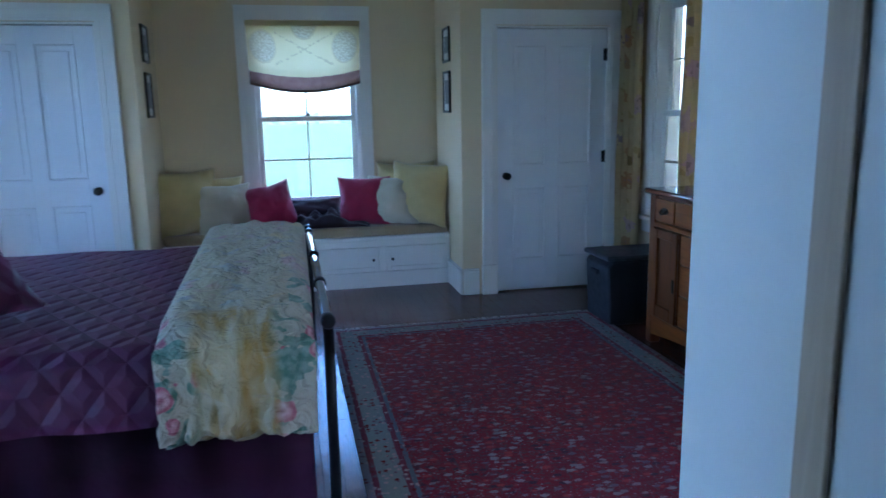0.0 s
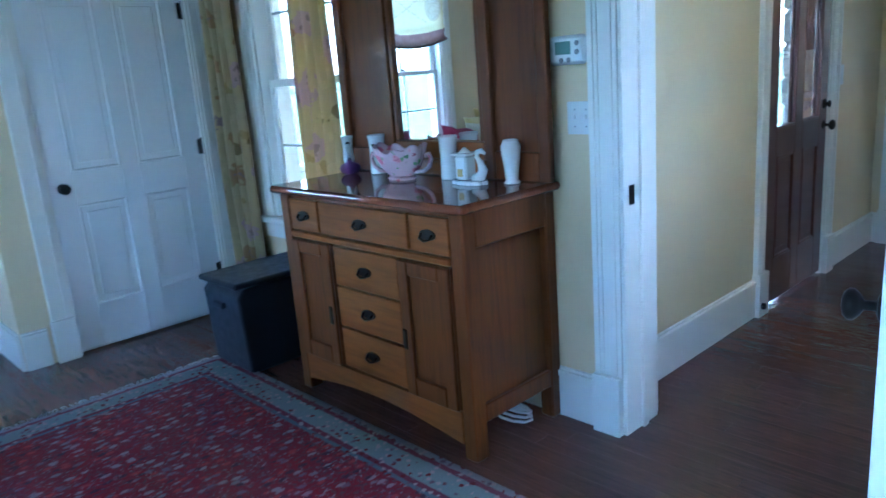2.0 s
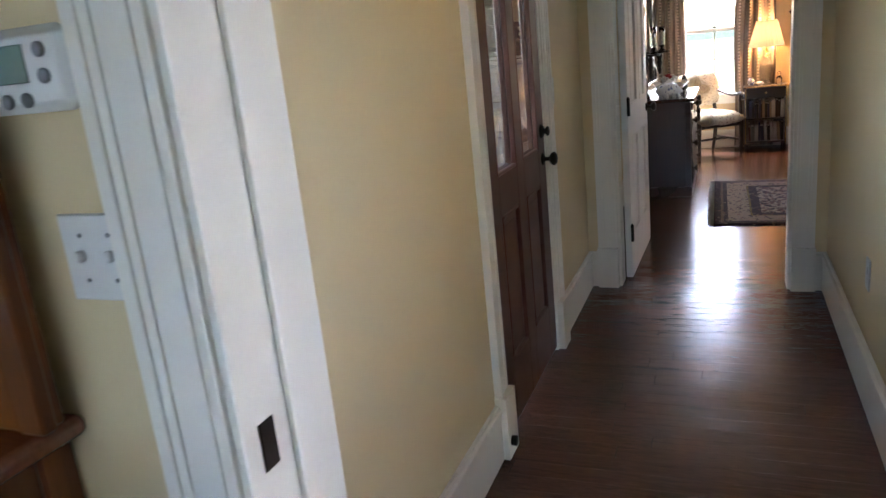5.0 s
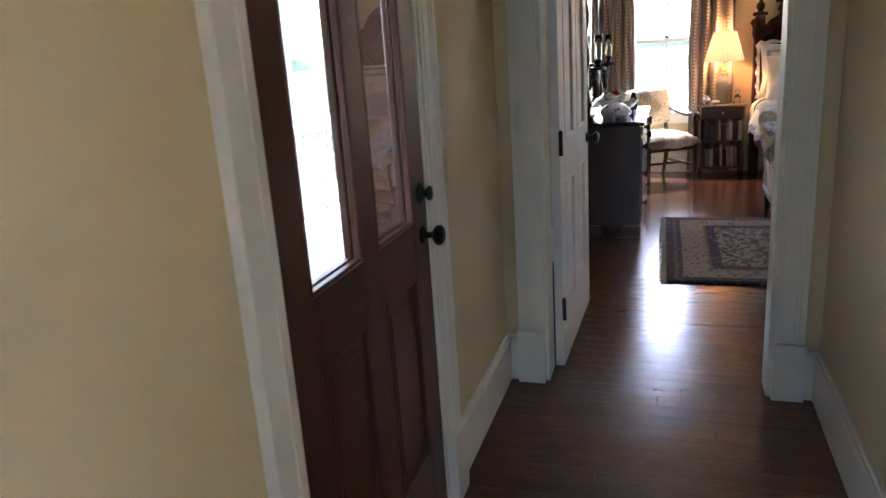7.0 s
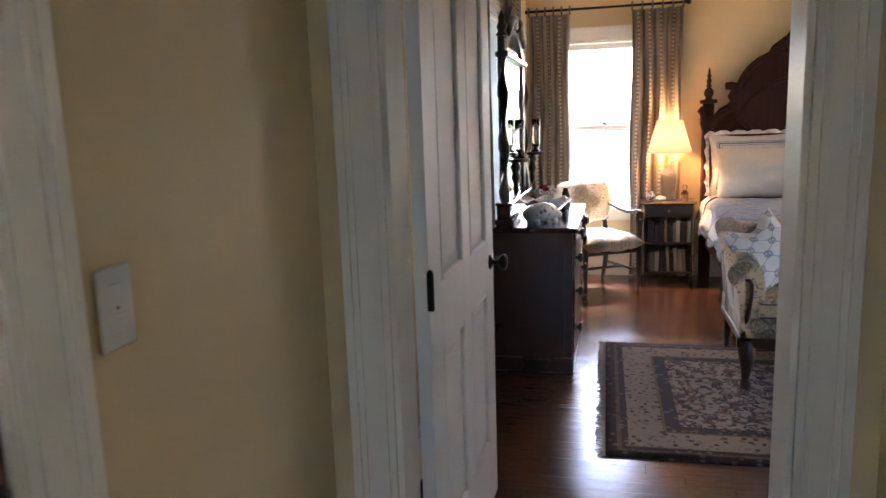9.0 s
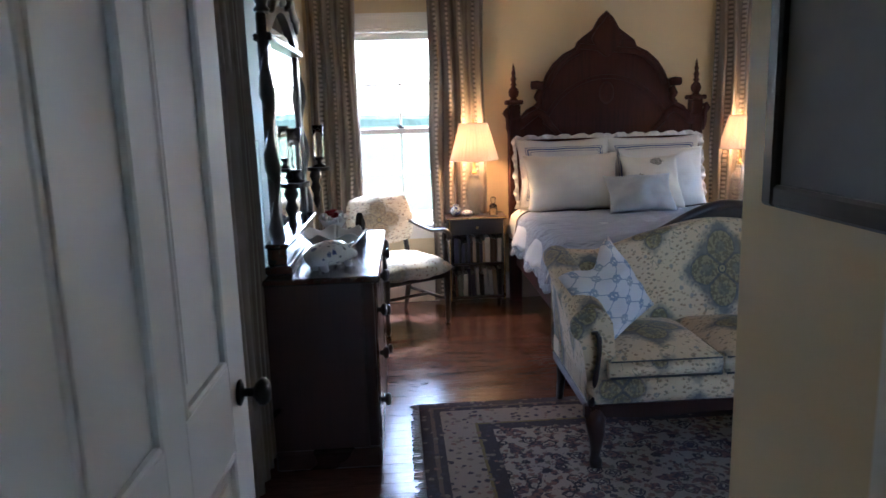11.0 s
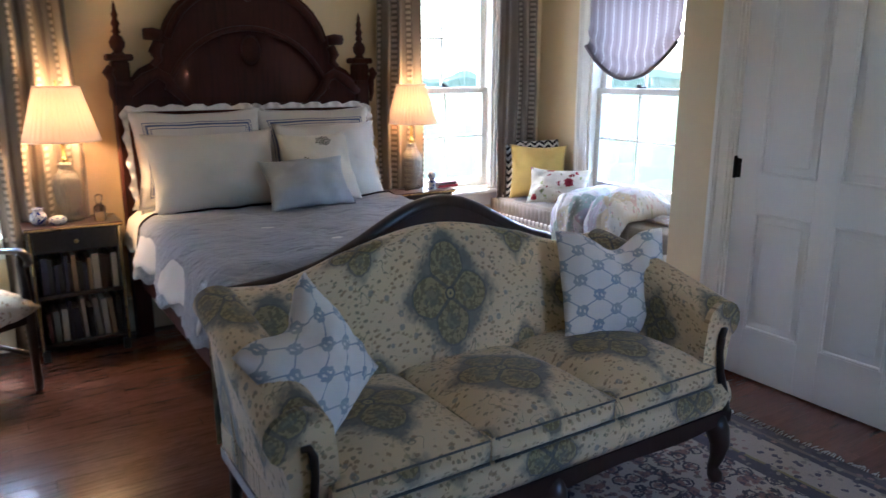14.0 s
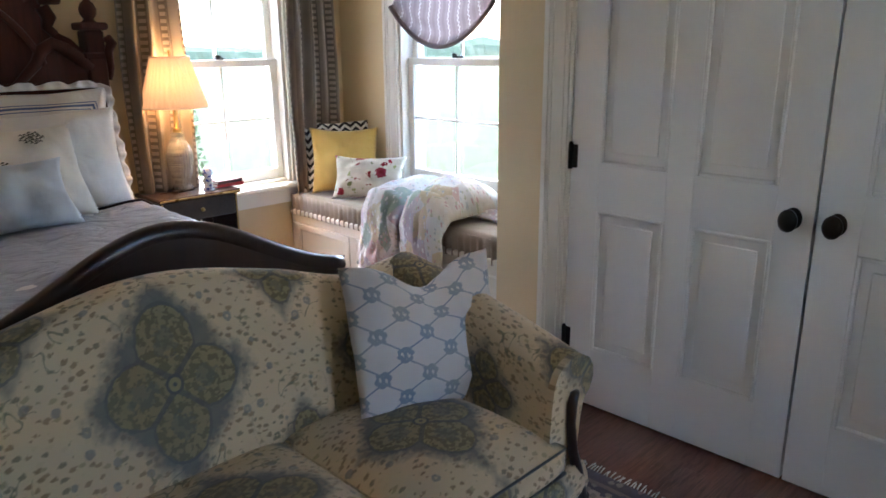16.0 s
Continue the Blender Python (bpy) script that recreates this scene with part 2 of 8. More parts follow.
def tube(bm, pts, radii, seg=10, flat=1.0):
    """A round bar along points; radii is one number or one for each point."""
    pts = [Vector(p) for p in pts]
    if isinstance(radii, (int, float)):
        radii = [radii] * len(pts)
    rings, prev = [], None
    for k, p in enumerate(pts):
        d = (pts[min(k + 1, len(pts) - 1)] - pts[max(k - 1, 0)]).normalized()
        side = prev - d * prev.dot(d) if prev else d.cross(Vector((0.13, 0.21, 1)) if abs(d.z) < 0.9 else Vector((0, 1, 0.1)))
        side.normalize()
        prev = side
        up = d.cross(side)
        rings.append([bm.verts.new(p + radii[k] * (side * math.cos(6.28318 * j / seg) + flat * up * math.sin(6.28318 * j / seg))) for j in range(seg)])
    fs = []
    for a, b in zip(rings, rings[1:]):
        for j in range(seg):
            fs.append(bm.faces.new((a[j], a[(j + 1) % seg], b[(j + 1) % seg], b[j])))
    fs.append(bm.faces.new(rings[0][::-1]))
    fs.append(bm.faces.new(rings[-1]))
    bmesh.ops.recalc_face_normals(bm, faces=fs)
    for f in fs:
        f.smooth = True
    return bm


def slab(bm, outline, t0, t1, m=Matrix(), c=0.0):
    """A flat outline of (u, v), extruded along w from t0 to t1, optionally chamfered at the t1 side."""
    a = [bm.verts.new(m @ Vector((u, v, t0))) for u, v in outline]
    rims = [a]
    if c:
        cu, cv = sum(p[0] for p in outline) / len(outline), sum(p[1] for p in outline) / len(outline)
        rims.append([bm.verts.new(m @ Vector((u, v, t1 - c))) for u, v in outline])
        sc = lambda p, o: o + (p - o) * (1 - c / max(c * 2, abs(p - o))) if abs(p - o) > 1e-6 else p
        rims.append([bm.verts.new(m @ Vector((sc(u, cu), sc(v, cv), t1))) for u, v in outline])
    else:
        rims.append([bm.verts.new(m @ Vector((u, v, t1))) for u, v in outline])
    n = len(outline)
    fs = [bm.faces.new(a[::-1]), bm.faces.new(rims[-1])]
    for p, q in zip(rims, rims[1:]):
        for k in range(n):
            fs.append(bm.faces.new((p[k], p[(k + 1) % n], q[(k + 1) % n], q[k])))
    bmesh.ops.recalc_face_normals(bm, faces=fs)
    return bm


def sheet(bm, f, nu, nv, thick=0.0, close_u=False, uvf=None):
    """A surface f(u, v), u and v from 0 to 1; with a thickness it gets a back and edges."""
    uv = bm.loops.layers.uv.verify()
    P = [[Vector(f(i / nu, j / nv)) for j in range(nv + 1)] for i in range(nu + 1)]
    V = [[bm.verts.new(p) for p in row] for row in P]
    fs = []

    def face(vs, cs):
        fc = bm.faces.new(vs)
        fc.smooth = True
        for lp, c in zip(fc.loops, cs):
            lp[uv].uv = uvf(*c) if uvf else c
        fs.append(fc)
    def quads(W, flip):
        for i in range(nu):
            for j in range(nv):
                vs = [W[i][j], W[i + 1][j], W[i + 1][j + 1], W[i][j + 1]]
                cs = [(i / nu, j / nv), ((i + 1) / nu, j / nv), ((i + 1) / nu, (j + 1) / nv), (i / nu, (j + 1) / nv)]
                face(vs[::-1] if flip else vs, cs[::-1] if flip else cs)
    quads(V, False)
    if thick:
        B = []
        for i in range(nu + 1):
            row = []
            for j in range(nv + 1):
                du = P[min(i + 1, nu)][j] - P[max(i - 1, 0)][j]
                dv = P[i][min(j + 1, nv)] - P[i][max(j - 1, 0)]
                n = du.cross(dv)
                n = n.normalized() if n.length > 1e-9 else Vector((0, 0, 1))
                row.append(bm.verts.new(P[i][j] - n * thick))
            B.append(row)
        quads(B, True)
        for j in range(nv):
            for i, fl in ((0, False), (nu, True)):
                q = [V[i][j], V[i][j + 1], B[i][j + 1], B[i][j]]
                cs = [(i / nu, j / nv), (i / nu, (j + 1) / nv), (i / nu, (j + 1) / nv), (i / nu, j / nv)]
                face(q if not fl else q[::-1], cs if not fl else cs[::-1])
        for i in range(nu):
            for j, fl in ((0, True), (nv, False)):
                q = [V[i][j], V[i + 1][j], B[i + 1][j], B[i][j]]
                cs = [(i / nu, j / nv), ((i + 1) / nu, j / nv), ((i + 1) / nu, j / nv), (i / nu, j / nv)]
                face(q if not fl else q[::-1], cs if not fl else cs[::-1])
    return bm


def cushion(bm, w, h, t, m=Matrix(), n=16, pinch=0.06, dent=0.0, crease=0.01, seed=0, power=2.2):
    """A stuffed cushion in the plane of x (width) and y (height), thickness along z, with drawn-out corners.
    dent: how far a chop has sunk the middle of the top edge."""
    uv = bm.loops.layers.uv.verify()
    fs = []
    sides = []
    for sgn in (1, -1):
        V = []
        for i in range(n + 1):
            row = []
            for j in range(n + 1):
                u, v = 2 * i / n - 1, 2 * j / n - 1
                x = u * (1 - pinch * (1 - v * v) * u * u)
                y = v * (1 - pinch * (1 - u * u) * v * v)
                z = (max(0, 1 - abs(u) ** power) * max(0, 1 - abs(v) ** power)) ** 0.72
                ridge = max(0.0, 1 - 5 * abs(noise.noise(Vector((u * 2.6 + seed, v * 2.1, seed * 2.3)))))
                wob = noise.noise(Vector((u * 2.2 + seed, v * 2.2, seed * 1.7))) * crease * min(1, 3 * z) + sgn * ridge * crease * 0.5 * min(1, 3 * z)
                y += 0.035 * noise.noise(Vector((u * 1.6, seed * 3.1, v))) * (1 if v > 0 else 0.2) * abs(v)
                x += 0.025 * noise.noise(Vector((v * 1.8, seed * 1.9, 4 + u))) * abs(u)
                if dent and v > -0.3:
                    k = math.exp(-(u / 0.42) ** 2) * ((v + 0.3) / 1.3) ** 2
                    y -= dent * k
                    z *= 1 - 0.45 * k * (1 if v < 0.999 else 0)
                row.append(m @ Vector((x * w / 2, y * h / 2, sgn * z * t / 2 + wob)))
            V.append(row)
        sides.append(V)
    A = [[bm.verts.new(p) for p in row] for row in sides[0]]
    B = [[A[i][j] if i in (0, n) or j in (0, n) else bm.verts.new(sides[1][i][j]) for j in range(n + 1)] for i in range(n + 1)]
    for W, flip in ((A, False), (B, True)):
        for i in range(n):
            for j in range(n):
                q = [(i, j), (i + 1, j), (i + 1, j + 1), (i, j + 1)]
                if flip:
                    q = q[::-1]
                fc = bm.faces.new([W[a][b] for a, b in q])
                fc.smooth = True
                for lp, (a, b) in zip(fc.loops, q):
                    lp[uv].uv = (a / n * w, b / n * h)
    return bm


def flat_uv(bm, p, q, du=0.0, dv=0.0):
    """Lays UVs over all faces by two of the coordinates, in metres."""
    uv = bm.loops.layers.uv.verify()
    for fc in bm.faces:
        for lp in fc.loops:
            lp[uv].uv = (lp.vert.co[p] + du, lp.vert.co[q] + dv)


def part(name, bm, material, parent=None, label="", smooth=None):
    me = bpy.data.meshes.new(name)
    bm.to_mesh(me)
    bm.free()
    me.materials.append(material)
    ob = new(name, me)
    if parent:
        ob.parent = parent
    if label:
        ob["label"] = label
    if smooth:
        me.shade_smooth()
    return ob


def thing(name, m, label, category, group=""):
    ob = new(name)
    ob.matrix_world = m
    return tagged(ob, label, category, group)


def soften(ob, w=0.006, seg=2):
    b = ob.modifiers.new("bevel", "BEVEL")
    b.width, b.segments, b.limit_method = w, seg, "ANGLE"
    return ob


BM = bmesh.new


# ---- the setting ----
H = 2.72


def wall(name, along, a0, a1, b0, b1, holes=(), z1=H, material=None, label="cream-painted plaster wall"):
    """A wall along x or y from a0 to a1, its faces at b0 and b1, with holes (from, to, bottom, top)."""
    bm = BM()

    def blk(p, q, zl, zh):
        if q - p > 1e-4 and zh - zl > 1e-4:
            args = (p, q, b0, b1, zl, zh) if along == "x" else (b0, b1, p, q, zl, zh)
            cbox(bm, *args, c=0.0005)
    at = a0
    for h0, h1, zl, zh in sorted(holes):
        blk(at, h0, 0, z1)
        blk(h0, h1, 0, zl)
        blk(h0, h1, zh, z1)
        at = h1
    blk(at, a1, 0, z1)
    ob = part(name, bm, material or WALL)
    return tagged(ob, label, "wall", "", "structure")


DT = 2.065
# window openings here, west, hall south and guest west are unseen, added for daylight
wall("wall_bedroom_south", "x", -2.3, 2.61, 0.10, 0.375, [(-0.53, 0.318, -0.01, DT), (1.4, 2.35, 0.5, 2.3)])
wall("wall_bedroom_west", "y", 0.10, 6.3, -2.45, -2.3, [(0.42, 1.42, 0.5, 2.3), (2.0, 3.0, 1.2, 2.3), (3.6, 4.7, 0.5, 2.3)])
wall("wall_closet_west", "x", -2.3, -1.03, 5.21, 5.33, [(-2.15, -1.25, -0.01, DT)])
wall("wall_closet_east", "x", 1.27, 2.61, 5.21, 5.33, [(1.54, 2.465, -0.01, DT)])
wall("wall_alcove_west", "y", 5.33, 6.12, -1.15, -1.03)
wall("wall_alcove_east", "y", 5.33, 6.12, 1.27, 1.39)
wall("wall_bedroom_north", "x", -2.3, 2.61, 6.12, 6.3, [(-0.29, 0.59, 0.64, 2.2)])
wall("wall_bedroom_east", "y", 0.10, 6.3, 2.61, 2.81, [(1.46, 2.37, -0.01, DT), (3.9, 4.72, 0.64, 2.2)])
wall("wall_hall_north", "x", 2.81, 6.0, 2.53, 2.70, [(4.2, 5.06, -0.01, DT)])
wall("wall_hall_south", "x", 2.81, 6.0, 1.17, 1.295, [(2.95, 3.40, 0.9, 2.12)])
wall("wall_hall_end", "y", 1.17, 2.78, 6.0, 6.12, [(1.465, 2.36, -0.01, DT)])
wall("wall_guest_north", "x", 6.12, 11.15, 2.62, 2.78, [(8.6, 9.4, 0.64, 2.12)])
wall("wall_guest_entry", "x", 6.12, 6.73, 1.21, 1.33)
wall("wall_guest_west", "y", -1.43, 1.21, 6.61, 6.73, [(-0.75, 0.15, 0.64, 2.12)])
wall("wall_guest_closet", "x", 6.73, 9.32, -1.43, -1.31, [(7.12, 8.965, -0.01, DT)])
wall("wall_guest_alcove", "y", -1.92, -1.43, 9.2, 9.32)
wall("wall_guest_south", "x", 9.2, 11.15, -2.1, -1.92, [(9.78, 10.6, 0.64, 2.12)])
wall("wall_guest_east", "y", -2.1, 2.78, 11.15, 11.33, [(-1.49, -0.71, 0.64, 2.12), (1.53, 2.31, 0.64, 2.12)])
# closet backs keep daylight out of the closets
wall("wall_closet_back", "x", 6.73, 9.2, -2.1, -2.0, label="plain closet back wall")
wall("wall_closet_side", "y", -2.0, -1.43, 6.61, 6.73, label="plain closet side wall")
wall("wall_bath_west", "y", -1.6, 0.10, -1.2, -1.1, label="plain wall behind the entry")
wall("wall_bath_east", "y", -1.6, 0.10, 1.1, 1.2, label="plain wall behind the entry")
wall("wall_bath_south", "x", -1.2, 1.2, -1.7, -1.6, label="plain wall behind the entry")

bm = BM()
cbox(bm, -2.45, 2.81, -1.7, 6.3, H, H + 0.1, c=0.001)
cbox(bm, 2.812, 6.12, 1.1, 2.78, H, H + 0.1, c=0.001)
cbox(bm, 6.122, 11.33, -2.1, 2.78, H, H + 0.1, c=0.001)
tagged(part("ceiling", bm, CEIL), "white painted plaster ceiling", "ceiling", "", "structure")


def base_run(along, a0, a1, face, sign, h=0.21):
    """Baseboard on a wall face; sign is the side on which the room lies."""
    bm = BM()
    for z0, z1, t in ((0, h - 0.035, 0.02), (h - 0.035, h - 0.012, 0.026), (h - 0.012, h, 0.014)):
        b0, b1 = sorted((face + sign * 0.0005, face + sign * t))
        cbox(bm, *((a0, a1, b0, b1) if along == "x" else (b0, b1, a0, a1)), z0, z1, c=0.003)
    ob = part("baseboard", bm, WHITE)
    return tagged(ob, "tall white-painted baseboard with moulded top", "baseboard", "", "structure")


base_run("x", -2.3, -0.64, 0.375, 1)
base_run("x", 0.43, 2.61, 0.375, 1)
base_run("x", 1.272, 1.40, 5.21, -1)
base_run("y", 5.21, 5.66, 1.27, -1)
base_run("y", 5.21, 5.66, -1.03, 1)
base_run("y", 2.49, 5.21, 2.61, -1)
base_run("y", 0.375, 1.35, 2.61, -1)
base_run("x", 2.83, 4.09, 2.53, -1)
base_run("x", 5.17, 6.0, 2.53, -1)
base_run("x", 2.83, 6.0, 1.295, 1)
base_run("y", 2.475, 2.53, 6.0, -1)
base_run("y", 1.295, 1.355, 6.0, -1)
base_run("x", 6.15, 11.15, 2.62, -1)
base_run("x", 6.15, 6.73, 1.33, 1)
base_run("y", -1.31, 1.33, 6.73, 1)
base_run("y", 0.375, 5.21, -2.3, 1)
base_run("x", 6.73, 7.02, -1.31, 1)
base_run("x", 9.07, 9.32, -1.31, 1)
base_run("y", -1.5, 2.62, 11.15, -1)


def casing(name, along, a0, a1, face, sign, top=DT, plinth=True, z0=0.0, w=0.11, sill=False, label="white-painted moulded door casing"):
    """Moulded trim round an opening from a0 to a1 on one wall face."""
    root = thing(name, Matrix(), label, "trim")
    root["kind"] = "structure"

    def strip(p, q, zl, zh, t, bm):
        b0, b1 = sorted((face + sign * 0.0005, face + sign * t))
        cbox(bm, *((p, q, b0, b1) if along == "x" else (b0, b1, p, q)), zl, zh, c=0.0012)
    for s, e in ((a0, -1), (a1, 1)):
        bm = BM()
        o = s + e * w
        steps = ((0.0, 0.16, 0.018), (0.16, 0.3, 0.022), (0.3, 0.66, 0.019), (0.66, 0.8, 0.023), (0.8, 1.0, 0.028))
        zb = (0.235 if plinth else z0)
        for f0, f1, t in steps:
            p, q = sorted((s + e * w * f0, s + e * w * f1))
            strip(p, q, zb, top + 0.005, t, bm)
        part("side_trim", bm, WHITE, root)
        if plinth:
            bm = BM()
            p, q = sorted((s - e * 0.0, o + e * 0.006))
            strip(p, q, 0, 0.235, 0.042, bm)
            part("plinth_block", bm, WHITE, root)
    bm = BM()
    for f0, f1, t in ((0.0, 0.16, 0.018), (0.16, 0.3, 0.022), (0.3, 0.66, 0.019), (0.66, 0.8, 0.023), (0.8, 1.0, 0.029)):
        strip(a0 - w * 1.0, a1 + w * 1.0, top + 0.005 + w * f0, top + 0.005 + w * f1, t, bm)
    part("head_trim", bm, WHITE, root)
    if sill:
        bm = BM()
        b0, b1 = sorted((face - sign * 0.05, face + sign * 0.06))
        cbox(bm, *((a0 - w - 0.02, a1 + w + 0.02, b0, b1) if along == "x" else (b0, b1, a0 - w - 0.02, a1 + w + 0.02)), z0 - 0.035, z0 - 0.002, c=0.008)
        part("sill", bm, WHITE, root)
        bm = BM()
        strip(a0 - w, a1 + w, z0 - 0.125, z0 - 0.036, 0.02, bm)
        part("apron", bm, WHITE, root)
    return root


def jamb(name, along, a0, a1, b0, b1, top=DT, stop=None, label="white-painted door jamb lining", material=None):
    """Lining inside an opening; stop: where across the wall the door stop runs."""
    bm = BM()
    t = 0.016
    for p, q in ((a0 + 0.0005, a0 + t), (a1 - t, a1 - 0.0005)):
        cbox(bm, *((p, q, b0, b1) if along == "x" else (b0, b1, p, q)), 0, top - 0.001, c=0.002)
    cbox(bm, *((a0 + t, a1 - t, b0, b1) if along == "x" else (b0, b1, a0 + t, a1 - t)), top - t, top - 0.001, c=0.002)
    if stop is not None:
        for p, q in ((a0 + t, a0 + t + 0.012), (a1 - t - 0.012, a1 - t)):
            cbox(bm, *((p, q, stop, stop + 0.035) if along == "x" else (stop, stop + 0.035, p, q)), 0, top - t, c=0.002)
    return tagged(part(name, bm, material or WHITE), label, "trim", "", "structure")


def panel_door(name, m, w, h, panels, material, label, thick=0.038, knob=None, hinges=(), glass_panels=(), knob_z=0.92, both=True, knob_label="dark bronze door knob"):
    """A framed door in its own x (0 to w) and z, its thickness along y about 0. panels: (x0, x1, z0, z1) sunk fields."""
    root = thing(name, m, label, "door")
    root["kind"] = "structure"
    fields = sorted(list(panels) + list(glass_panels))
    xs = sorted({0.0, w, *[p[0] for p in fields], *[p[1] for p in fields]})
    zs = sorted({0.0, h, *[p[2] for p in fields], *[p[3] for p in fields]})
    bm = BM()
    t = thick / 2
    cols = []
    for x0, x1 in zip(xs, xs[1:]):
        runs, z = [], 0.0
        xm = (x0 + x1) / 2
        for p in sorted([p for p in fields if p[0] < xm < p[1]], key=lambda p: p[2]):
            runs.append((z, p[2]))
            z = p[3]
        runs.append((z, h))
        cols.append((x0, x1, runs))
    for x0, x1, runs in cols:
        for z0, z1 in runs:
            if z1 - z0 > 1e-3:
                cbox(bm, x0, x1, -t, t, z0, z1, c=0.0015)
    part("door_frame", bm, material, root)
    for x0, x1, z0, z1 in panels:
        bm = BM()
        cbox(bm, x0 - 0.004, x1 + 0.004, -t * 0.35, t * 0.35, z0 - 0.004, z1 + 0.004, c=0.001)
        for s in (-1, 1):
            y0, y1 = sorted((s * t * 0.3, s * t * 0.62))
            cbox(bm, x0 + 0.045, x1 - 0.045, y0, y1, z0 + 0.045, z1 - 0.045, c=0.006)
            y0, y1 = sorted((s * t * 0.3, s * (t + 0.003)))
            e = 0.014
            for q in ((x0, x0 + e, z0, z1), (x1 - e, x1, z0, z1), (x0 + e, x1 - e, z0, z0 + e), (x0 + e, x1 - e, z1 - e, z1)):
                cbox(bm, q[0], q[1], y0, y1, q[2], q[3], c=0.004)
        part("panel", bm, material, root)
    for x0, x1, z0, z1 in glass_panels:
        bm = BM()
        cbox(bm, x0 - 0.002, x1 + 0.002, -0.002, 0.002, z0 - 0.002, z1 + 0.002, c=0.0003)
        g = part("pane", bm, GLASS, root, "clear glass pane")
        g.visible_shadow = False
        bm = BM()
        for s in (-1, 1):
            y0, y1 = sorted((s * 0.0025, s * (t + 0.002)))
            e = 0.012
            for q in ((x0, x0 + e, z0, z1), (x1 - e, x1, z0, z1), (x0 + e, x1 - e, z0, z0 + e), (x0 + e, x1 - e, z1 - e, z1)):
                cbox(bm, q[0], q[1], y0, y1, q[2], q[3], c=0.004)
        part("glazing_bead", bm, material, root)
    if knob is not None:
        for s in ((-1, 1) if both else (-1,)):
            bm = BM()
            mm = Matrix.Translation((knob, s * t, knob_z)) @ Matrix.Rotation(radians(90) * s * -1, 4, "X")
            lathe(bm, [(0.026, -0.001), (0.028, 0.004), (0.02, 0.008), (0.009, 0.012), (0.009, 0.03), (0.02, 0.036), (0.029, 0.046), (0.029, 0.055), (0.021, 0.063), (0.006, 0.066)], 20, mm, 1.25 if name == "door_guest_closet" else 1.0)
            part("knob", bm, BRONZE, root, knob_label)
    for hx, hz in hinges:
        bm = BM()
        lathe(bm, [(0.007, hz - 0.05), (0.009, hz - 0.048), (0.009, hz + 0.048), (0.004, hz + 0.056)], 10, Matrix.Translation((hx, -t - 0.004, 0)))
        cbox(bm, hx - 0.03 if hx > w / 2 else hx, hx if hx > w / 2 else hx + 0.03, -t - 0.002, -t + 0.004, hz - 0.045, hz + 0.045, c=0.001)
        part("hinge", bm, BLACKM, root, "black butt hinge")
    return root


def four_panel(w, h, lock=0.91, stile=0.125, mid=0.1, bot=0.245):
    a0, a1 = stile, (w - mid) / 2
    b0, b1 = (w + mid) / 2, w - stile
    return [(a0, a1, bot, lock - 0.09), (b0, b1, bot, lock - 0.09), (a0, a1, lock + 0.09, h - 0.12), (b0, b1, lock + 0.09, h - 0.12)]


# bedroom doors
casing("door_trim_1", "x", 1.54, 2.465, 5.21, -1)
jamb("door_jamb_1", "x", 1.54, 2.465, 5.20, 5.33)
panel_door("door_1", pose(1.559, 5.235, 0.012), 0.89, 2.03, four_panel(0.89, 2.03), DOORW, "closed white four-panel closet door with dark knob", knob=0.065, hinges=((0.893, 0.27), (0.893, 1.05), (0.893, 1.84)), both=False)
casing("door_trim_2", "x", -2.15, -1.25, 5.21, -1)
jamb("door_jamb_2", "x", -2.15, -1.25, 5.20, 5.33)
panel_door("door_2", pose(-2.132, 5.235, 0.012), 0.864, 2.03, four_panel(0.864, 2.03), DOORW, "closed white four-panel closet door beside the window seat", knob=0.80, both=False)
casing("door_trim_3", "y", 1.46, 2.37, 2.61, -1)
casing("door_trim_4", "y", 1.46, 2.37, 2.81, 1)
jamb("door_jamb_3", "y", 1.46, 2.37, 2.60, 2.82, stop=2.70)
bm = BM()
cbox(bm, 2.632, 2.664, 2.350, 2.3535, 0.885, 0.955, c=0.001)
tagged(part("strike_plate", bm, BRONZE), "dark bronze strike plate on the door jamb", "strike plate")
panel_door("door_3", Matrix.Translation((2.60, 1.47, 0.012)) @ Matrix.Rotation(radians(191), 4, "Z"), 0.86, 2.03, four_panel(0.86, 2.03), DOORW, "white four-panel bedroom door standing open into the room", knob=0.795)
# entry from which the walk starts
casing("door_trim_5", "x", -0.53, 0.318, 0.375, 1)
jamb("door_jamb_4", "x", -0.53, 0.318, 0.09, 0.385)
bm = BM()
cbox(bm, 0.2965, 0.3015, 0.196, 0.228, 0.002, DT - 0.02, c=0.001)
tagged(part("jamb_strip", bm, PINE), "bare pine strip let into the white door jamb", "trim", "", "structure")
# hall
casing("door_trim_6", "x", 4.2, 5.06, 2.53, -1)
jamb("door_jamb_5", "x", 4.2, 5.06, 2.52, 2.572)
jamb("door_jamb_8", "x", 4.2, 5.06, 2.573, 2.712, label="dark mahogany outer jamb of the porch door", material=MAHOG)
panel_door("door_4", pose(4.218, 2.548, 0.02), 0.824, 2.02, [(0.12, 0.355, 0.24, 0.80), (0.47, 0.705, 0.24, 0.80)], MAHOG, "closed dark mahogany outside door with two tall panes", knob=0.775, glass_panels=((0.104, 0.366, 0.945, 1.9), (0.452, 0.718, 0.945, 1.9)), both=False, knob_z=0.9, thick=0.044)
bm = BM()
